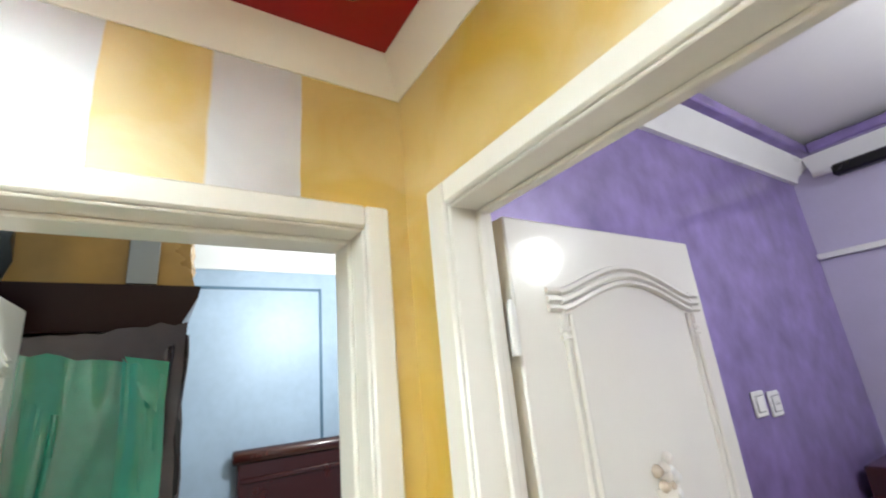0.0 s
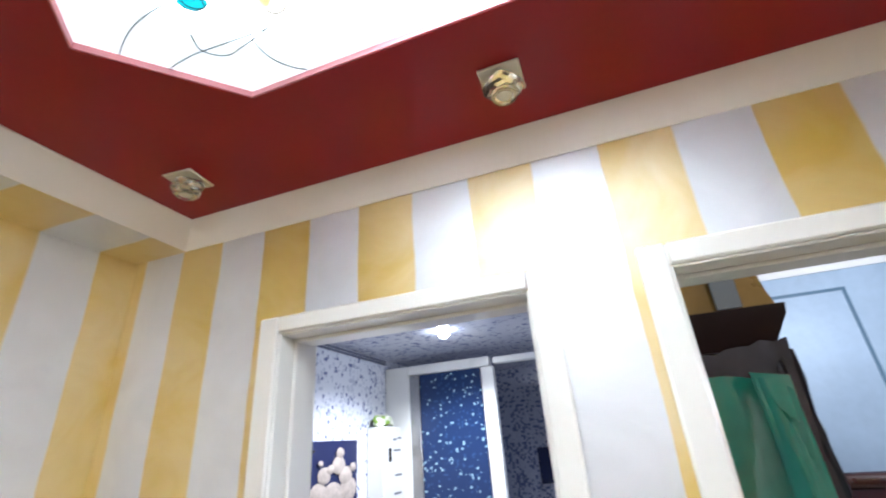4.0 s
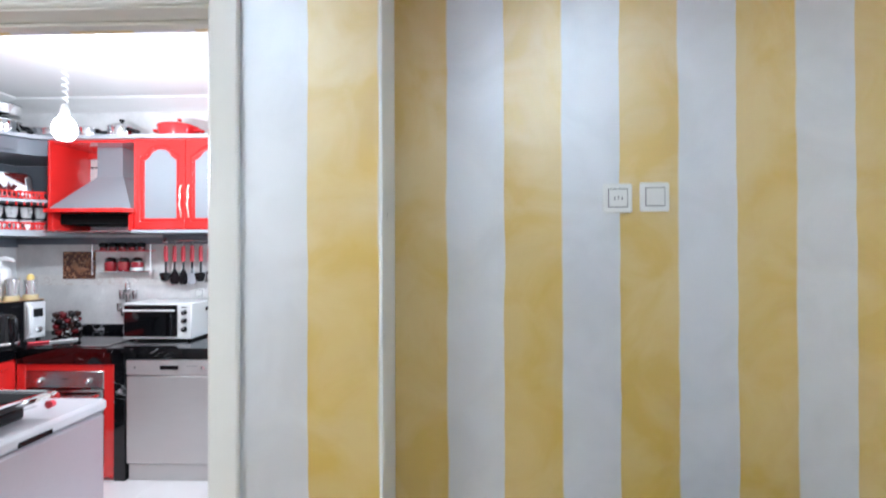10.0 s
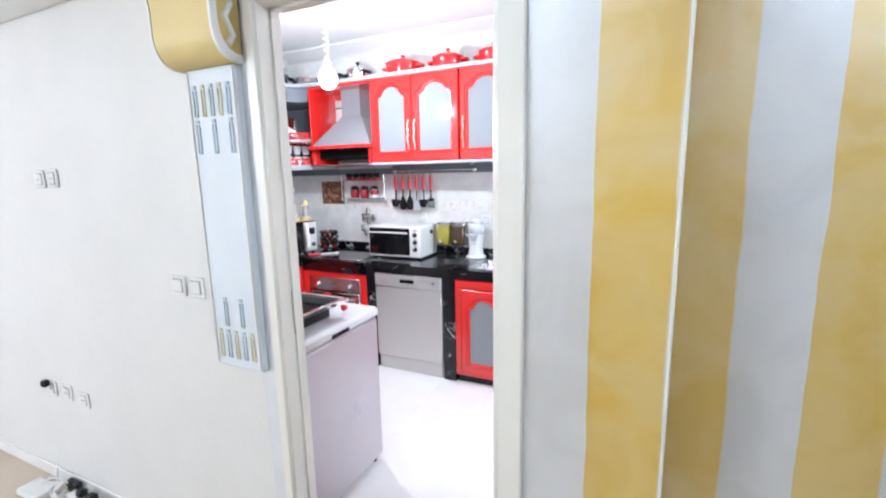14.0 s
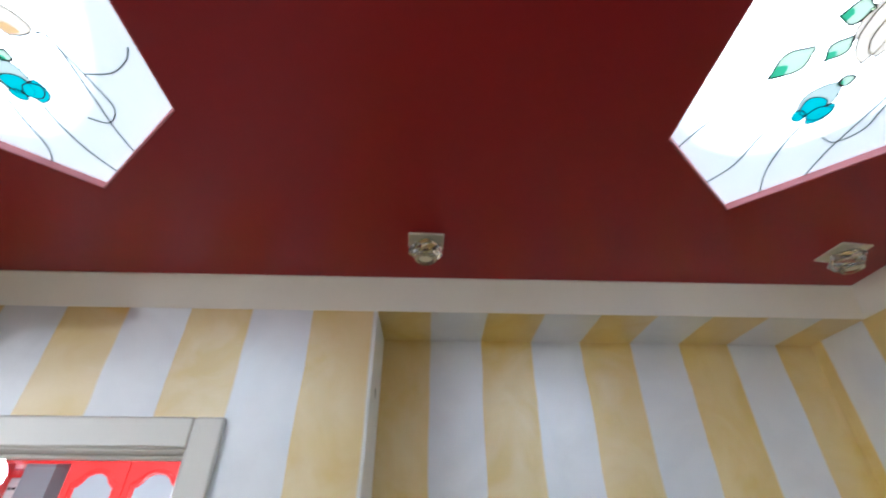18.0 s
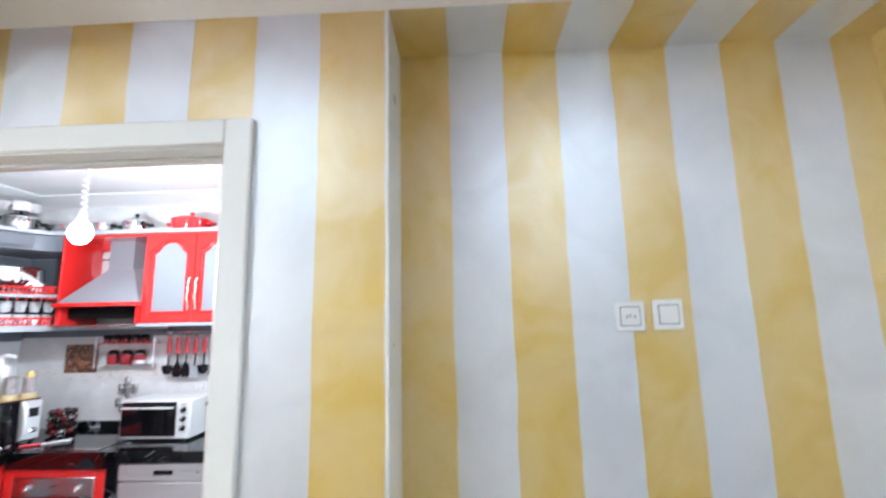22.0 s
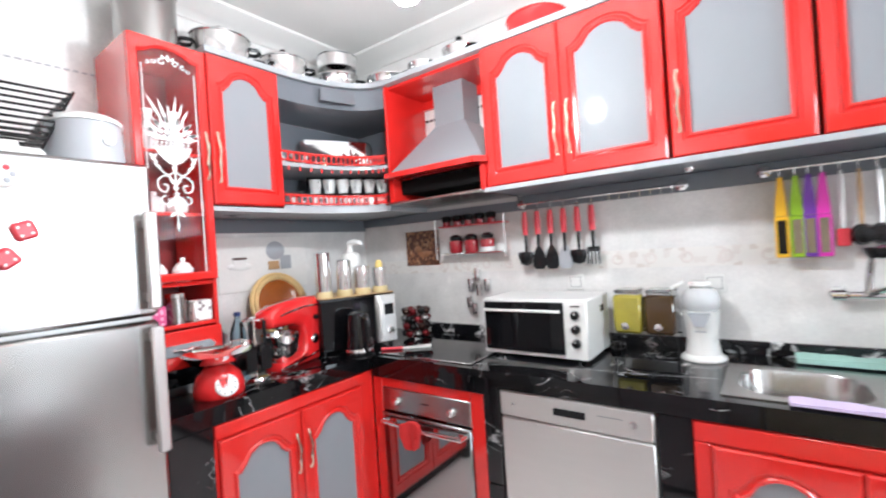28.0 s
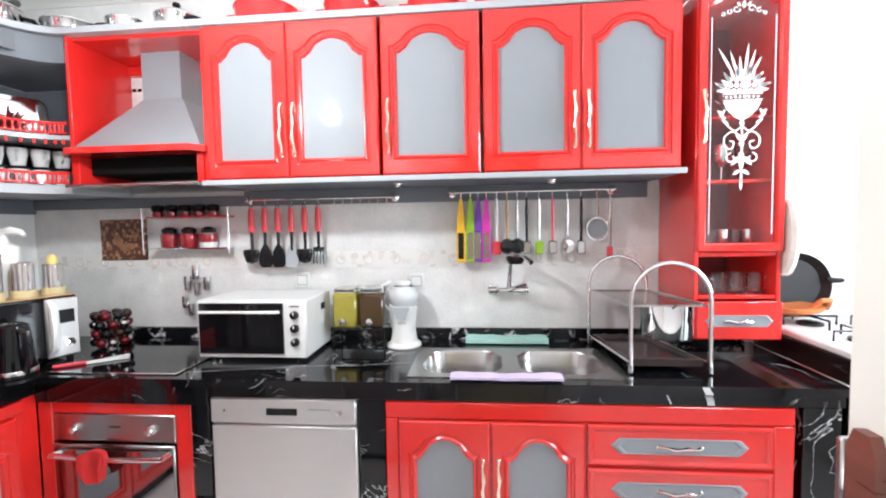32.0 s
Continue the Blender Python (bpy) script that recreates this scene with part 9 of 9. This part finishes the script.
R1Z, R2Z, RY = 1.635, 1.648, 2.42
six = [-1.80 + 0.071 * k for k in range(6)]
rail(-1.83, -1.055, R1Z, RY, "chrome hanging rail with red-handled utensils under the cabinets", six + [-1.36 + 0.045 * k for k in range(7)])
for k, x in enumerate(six):
    u = thing("cooking_utensil", "black nylon cooking utensil with a red handle", "utensil", (x, RY - 0.02, R1Z - 0.34), "red-handled utensils")
    z = R1Z - 0.032
    part("loop", Bag().tube([(x + 0.008 * math.cos(a), RY - 0.018, z - 0.006 + 0.009 * math.sin(a)) for a in [6.283 * j / 10 for j in range(11)]], 0.0025, 6), BLACK, u)
    part("grip", Bag().tube([(x, RY - 0.018, z - 0.014), (x, RY - 0.019, z - 0.07), (x, RY - 0.018, z - 0.135)], [0.013, 0.017, 0.015], 10), RED_PLASTIC, u, "red handle")
    part("shaft", Bag().tube([(x, RY - 0.018, z - 0.136), (x, RY - 0.018, z - 0.23)], [0.009, 0.008], 8), BLACK, u)
    if k == 0 or k == 4:
        part("head", Bag().lathe(x, RY - 0.03, z - 0.275, [(0.0, -0.024), (0.03, -0.014), (0.044, 0.03), (0.040, 0.05), (0.0, 0.02)], 16, "z", 1.0, 0.55), BLACK, u, "black ladle head")
    elif k == 5:
        for j in range(4):
            part("tine", Bag().tube([(x - 0.024 + 0.016 * j, RY - 0.018, z - 0.225), (x - 0.027 + 0.018 * j, RY - 0.024, z - 0.30)], 0.005, 6), BLACK, u)
        part("head", Bag().box(x - 0.03, x + 0.03, RY - 0.022, RY - 0.014, z - 0.24, z - 0.215, c=0.003), BLACK, u)
    else:
        part("head", Bag().prism([(x - 0.010, z - 0.20), (x + 0.010, z - 0.20), (x + 0.028, z - 0.235), (x + 0.036, z - 0.27), (x + 0.034, z - 0.30), (x + 0.022, z - 0.318), (x - 0.022, z - 0.318), (x - 0.034, z - 0.30), (x - 0.036, z - 0.27), (x - 0.028, z - 0.235)], "y", RY - 0.022, RY - 0.014), DULL_GREY if k == 3 else BLACK, u, "broad rounded head")
items = [-0.715, -0.668, -0.63, -0.590, -0.540, -0.49, -0.44, -0.395, -0.335, -0.27, -0.20, -0.135, -0.06, 0.0]
rail(-0.76, 0.018, R2Z, RY, "chrome hanging rail with knives and small utensils under the cabinets", items)
for x, mt in zip(items[:4], (YELLOW_P, LIME_P, VIOLET_P, PINK_P)):
    u = thing("knife", "kitchen knife in a bright plastic sleeve", "knife", (x, RY - 0.02, R2Z - 0.33), "bright knives on the rail")
    z = R2Z - 0.035
    part("grip", Bag().rings([[(x - 0.008, RY - 0.012, z), (x + 0.008, RY - 0.012, z), (x + 0.008, RY - 0.03, z), (x - 0.008, RY - 0.03, z)], [(x - 0.020, RY - 0.012, z - 0.10), (x + 0.016, RY - 0.012, z - 0.10), (x + 0.016, RY - 0.032, z - 0.10), (x - 0.020, RY - 0.032, z - 0.10)], [(x - 0.022, RY - 0.012, z - 0.15), (x + 0.018, RY - 0.012, z - 0.15), (x + 0.018, RY - 0.03, z - 0.15), (x - 0.022, RY - 0.03, z - 0.15)]], True, True), mt, u, "bright handle")
    sl = part("sleeve", Bag().box(x - 0.024, x + 0.020, RY - 0.028, RY - 0.012, z - 0.31, z - 0.151, c=0.003), mt, u)
    part("window", Bag().box(x - 0.016, x + 0.012, RY - 0.0295, RY - 0.0275, z - 0.295, z - 0.165, c=0.001), STEEL if mt != YELLOW_P else BLACK, sl, "blade seen through the sleeve")
kinds = [("brush", "pastry brush with white handle and red bristles", WHITE_PLASTIC, RED_PLASTIC, "flat"), ("spoon", "wooden-toned skimmer spoon", WOOD, BLACK, "round"), ("ladle", "black ladle with steel handle", STEEL, BLACK, "round"), ("peeler", "black-handled peeler", BLACK, STEEL, "flat"), ("scoop", "steel scoop with lime grip", STEEL, LIME_P, "flat"), ("knife", "small red-handled knife", RED_PLASTIC, STEEL, "flat"), ("masher", "steel wire masher", STEEL, CHROME, "round"), ("sharpener", "dark sharpening steel", BLACK, STEEL, "flat"), ("strainer", "round steel wire strainer", STEEL, CHROME, "ring"), ("tongs", "long red-tipped kitchen tongs", STEEL, RED_PLASTIC, "long")]
for x, (nm, lb, hm, em, shape) in zip(items[4:], kinds):
    u = thing(nm, lb + " on the rail", "utensil", (x, RY - 0.02, R2Z - 0.3), "small utensils on the rail")
    z = R2Z - 0.035
    ln = {"flat": 0.21, "round": 0.20, "ring": 0.10, "long": 0.24}[shape]
    part("handle", Bag().tube([(x, RY - 0.018, z), (x, RY - 0.02, z - 0.06), (x, RY - 0.018, z - ln)], [0.005, 0.008, 0.006], 8), hm, u)
    if shape == "flat":
        part("head", Bag().box(x - 0.020, x + 0.020, RY - 0.026, RY - 0.014, z - ln - 0.065, z - ln, c=0.005), em, u)
    elif shape == "round":
        part("head", Bag().lathe(x, RY - 0.03, z - ln - 0.035, [(0, -0.018), (0.028, -0.012), (0.036, 0.012), (0.033, 0.018), (0, 0.0)], 16, "y", 1.0, 1.1), em, u)
    elif shape == "ring":
        part("hoop", Bag().tube([(x + 0.05 * math.cos(a), RY - 0.02, z - ln - 0.055 + 0.055 * math.sin(a)) for a in [6.283 * j / 20 for j in range(21)]], 0.004, 6), em, u)
        part("mesh", Bag().lathe(x, RY - 0.018, z - ln - 0.055, [(0.046, -0.002), (0.03, 0.008), (0.0, 0.012)], 18, "y"), GREY_PANEL, u, "fine wire mesh")
    else:
        part("head", Bag().box(x - 0.014, x + 0.014, RY - 0.026, RY - 0.014, z - ln - 0.06, z - ln, c=0.004), em, u)

# wall pieces on the tile: coffee picture, spice rack, hanging spoons
u = thing("coffee_picture", "dark brown coffee bean tile picture on the kitchen wall", "picture", (-2.56, 2.465, 1.44))
part("print", Bag().box(-2.70, -2.43, 2.461, 2.4695, 1.325, 1.548, c=0.002), COFFEE, u)
for cx, cz, r in ((-2.60, 1.43, 0.035), (-2.53, 1.40, 0.03), (-2.50, 1.46, 0.025)):
    part("bean", Bag().lathe(cx, 2.4615, cz, [(r, 0), (r * 0.7, -0.005), (0, -0.007)], 12, "y", 1.0, 0.7), material("bean_brown", (0.30, 0.14, 0.07), 0.4), u)
u = thing("spice_rack", "two-tier red spice rack with black-lidded jars on the wall", "rack", (-2.15, 2.42, 1.37))
for z in (1.385, 1.55):
    part("shelf", Bag().box(-2.37, -1.93, 2.385, 2.4695, z, z + 0.008, c=0.002), CHROME if z < 1.5 else RED_PLASTIC, u)
for x in (-2.40, -1.925):
    part("upright", Bag().tube([(x, 2.40, 1.36), (x, 2.40, 1.60)], 0.005, 8).tube([(x, 2.40, 1.47), (x, 2.469, 1.47)], 0.004, 6), CHROME, u)
for k in range(3):
    x = -2.27 + 0.11 * k
    u = thing("spice_jar", "red spice jar with a black lid on the rack", "jar", (x, 2.425, 1.393), "jars on the spice rack")
    part("jar", Bag().lathe(x, 2.425, 1.3935, [(0.038, 0), (0.042, 0.01), (0.042, 0.06), (0.03, 0.075)], 18), SPICE_RED if k < 2 else WHITE_PLASTIC, u)
    part("band", Bag().lathe(x, 2.425, 1.42, [(0.0425, 0), (0.0435, 0.005), (0.0435, 0.04), (0.0425, 0.045)], 18), SPICE_RED, u)
    part("lid", Bag().lathe(x, 2.425, 1.469, [(0.035, 0), (0.037, 0.02), (0.02, 0.032), (0, 0.034)], 18), BLACK, u)
for k in range(5):
    x = -2.33 + 0.078 * k
    u = thing("spice_jar", "small red spice jar with a round black lid on the rack", "jar", (x, 2.425, 1.5585), "jars on the spice rack")
    part("jar", Bag().lathe(x, 2.425, 1.5585, [(0.024, 0), (0.026, 0.006), (0.024, 0.024)], 14), SPICE_RED, u)
    part("lid", Bag().lathe(x, 2.425, 1.583, [(0.024, 0), (0.032, 0.012), (0.028, 0.032), (0.0, 0.04)], 14), BLACK, u)
u = thing("measuring_spoons", "bunch of steel measuring cups hanging on the tiled wall", "utensil", (-2.14, 2.45, 1.15))
for k, (x, z, r) in enumerate(((-2.20, 1.20, 0.024), (-2.15, 1.26, 0.024), (-2.14, 1.17, 0.022), (-2.08, 1.20, 0.022), (-2.17, 1.06, 0.02), (-2.20, 1.10, 0.02))):
    part("cup", Bag().lathe(x, 2.455 - 0.005 * k, z, [(r * 0.8, -r * 1.6), (r, 0), (r, r * 1.6), (r * 0.9, r * 1.6)], 14), CHROME, u)
part("hanger", Bag().tube([(-2.15, 2.469, 1.315), (-2.15, 2.44, 1.315), (-2.15, 2.44, 1.29)], 0.003, 6), CHROME, u)

# decor band and wall sockets
u = structure("trim_decor_tiles", Bag().box(-3.08, 0.24, 2.466, 2.4702, 1.275, 1.36, c=0), DECOR_TILE, "narrow decor tile band along the kitchen wall", "tile band")
for k in range(22):
    x = -2.98 + 0.148 * k
    o = part("motif", Bag().lathe(x, 2.4662, 1.318, [(0.028, 0), (0.026, -0.002), (0.018, -0.002), (0.016, 0)], 16, "y"), material("decor_motif", (0.71, 0.66, 0.63), 0.35) if k == 0 else bpy.data.materials["decor_motif"], u)
nk = north(2.47)
for x, z in ((-1.565, 1.21), (-0.955, 1.20)):
    wall_plate(nk, x, z, "switch", "white square switch plate on the kitchen tiles", "plates over the worktop")

# cooker corner beyond the tall cabinet
u = thing("gas_cooker", "gas cooker with white hob top and black grates in the corner", "cooker", (1.0, 2.15, 0))
part("body", Bag().box(0.69, 1.26, 1.88, 2.45, 0.02, 0.985, c=0.006), material("dark_brown_enamel", (0.018, 0.009, 0.008), 0.15, vary=0.2, coat=0.5), u, "dark enamelled body")
part("hob", Bag().box(0.682, 1.268, 1.872, 2.455, 0.986, 1.016, c=0.008), WHITE_PAINT, u, "white enamel hob")
part("side_strip", Bag().box(0.660, 0.6815, 1.85, 2.44, 0.885, 0.902, c=0.003), STEEL, u, "steel joint strip")
for x in (0.84, 1.12):
    for y in (2.02, 2.30):
        part("burner", Bag().lathe(x, y, 1.0165, [(0.05, 0), (0.05, 0.012), (0.03, 0.018), (0, 0.018)], 18), BLACK, u)
        part("grate", Bag().tube([(x - 0.11, y, 1.016), (x - 0.11, y, 1.055), (x + 0.11, y, 1.055), (x + 0.11, y, 1.016)], 0.005, 6).tube([(x, y - 0.11, 1.016), (x, y - 0.11, 1.055), (x, y + 0.11, 1.055), (x, y + 0.11, 1.016)], 0.005, 6), BLACK, u, "black wire grate")
PAN_BLACK = material("dark_nonstick_coating", (0.012, 0.012, 0.012), 0.5, spec=0.25)
u = thing("frying_pan", "black frying pan leaning on the wall behind the cooker", "pan", (0.85, 2.44, 1.0))
FP = Matrix.Translation((0.872, 2.428, 1.185)) @ Matrix.Rotation(radians(-8), 4, "X")
part("pan", Bag().lathe(0, 0, 0, [(0.0, 0.03), (0.11, 0.03), (0.140, -0.01), (0.143, -0.012), (0.118, 0.022), (0.0, 0.024)], 32, "y").moved(FP), PAN_BLACK, u)
part("handle", Bag().tube([(0.13, 0.0, 0.015), (0.16, -0.012, 0.012), (0.19, -0.012, 0.012)], [0.016, 0.013, 0.010], 8).moved(FP), PAN_BLACK, u)
u = thing("tagine_lid", "orange terracotta dish beside the frying pan", "dish", (0.74, 2.36, 0.936))
part("dish", Bag().lathe(0.79, 2.36, 1.0565, [(0.07, 0), (0.12, 0.02), (0.13, 0.04), (0.12, 0.04), (0, 0.02)], 24), material("orange_clay", (0.55, 0.20, 0.06), 0.5, vary=0.2), u)
part("handle", Bag().tube([(0.85, 2.31, 1.085), (0.88, 2.29, 1.125), (0.92, 2.30, 1.125), (0.93, 2.33, 1.085)], 0.012, 8), bpy.data.materials["orange_clay"], u)
u = thing("oven_mitt", "cream quilted oven mitt hanging on the cabinet side", "mitt", (0.60, 2.15, 1.4))
mt = [[(0.592 + dx, 2.12 + w * math.cos(a) * 1.0, 1.42 + 0.16 * math.sin(a)) for a in [2 * math.pi * k / 16 for k in range(16)]] for dx, w in ((0.0, 0.064), (0.012, 0.080), (0.03, 0.072), (0.036, 0.045))]
part("mitt", Bag().rings(mt, True, True), material("cream_quilt", (0.78, 0.75, 0.69), 0.9, vary=0.15, bump=0.5), u)
part("strap", Bag().tube([(0.60, 2.13, 1.56), (0.60, 2.15, 1.66), (0.587, 2.16, 1.68)], 0.004, 6), RED_PLASTIC, u, "red hanging loop")
u = thing("wall_hook_rail", "wire hooks with small utensils on the bright corner wall", "hooks", (0.95, 2.46, 1.7))
part("bar", Bag().tube([(0.84, 2.45, 1.78), (1.10, 2.45, 1.80)], 0.004, 6), STEEL, u)
for k in range(3):
    part("hook", Bag().tube([(0.86 + 0.09 * k, 2.45, 1.785), (0.865 + 0.09 * k, 2.44, 1.70), (0.875 + 0.09 * k, 2.44, 1.60)], 0.003, 6), STEEL, u)

# grill pan on the chest freezer
u = thing("table_grill", "black table grill with a bright metal handle on the freezer", "grill", (-1.3, 0.42, 0.903))
part("base", Bag().box(-1.40, -1.13, 0.28, 0.60, 0.9035, 0.955, c=0.010), BLACK, u)
part("plate", Bag().rings([[(-1.43, 0.26, 0.957), (-1.11, 0.26, 0.957), (-1.11, 0.62, 0.957), (-1.43, 0.62, 0.957)], [(-1.45, 0.24, 0.99), (-1.08, 0.24, 0.99), (-1.08, 0.64, 0.99), (-1.45, 0.64, 0.99)], [(-1.43, 0.26, 0.99), (-1.10, 0.26, 0.99), (-1.10, 0.62, 0.99), (-1.43, 0.62, 0.99)], [(-1.40, 0.28, 0.965), (-1.13, 0.28, 0.965), (-1.13, 0.60, 0.965), (-1.40, 0.60, 0.965)]], True, True), DARK_GLASS, u)
part("rim", Bag().tube([(-1.45, 0.24, 0.993), (-1.08, 0.24, 0.993), (-1.08, 0.64, 0.993), (-1.45, 0.64, 0.993), (-1.45, 0.24, 0.993)], 0.006, 6), CHROME, u, "bright metal rim")
part("handle", Bag().tube([(-1.12, 0.52, 0.975), (-1.06, 0.56, 0.985), (-1.045, 0.60, 0.99), (-1.06, 0.64, 0.99)], 0.010, 8), CHROME, u, "bright metal handle")
part("knob", Bag().lathe(-1.10, 0.66, 0.935, [(0.016, 0), (0.014, 0.02), (0, 0.022)], 12, "y"), RED_PLASTIC, u)
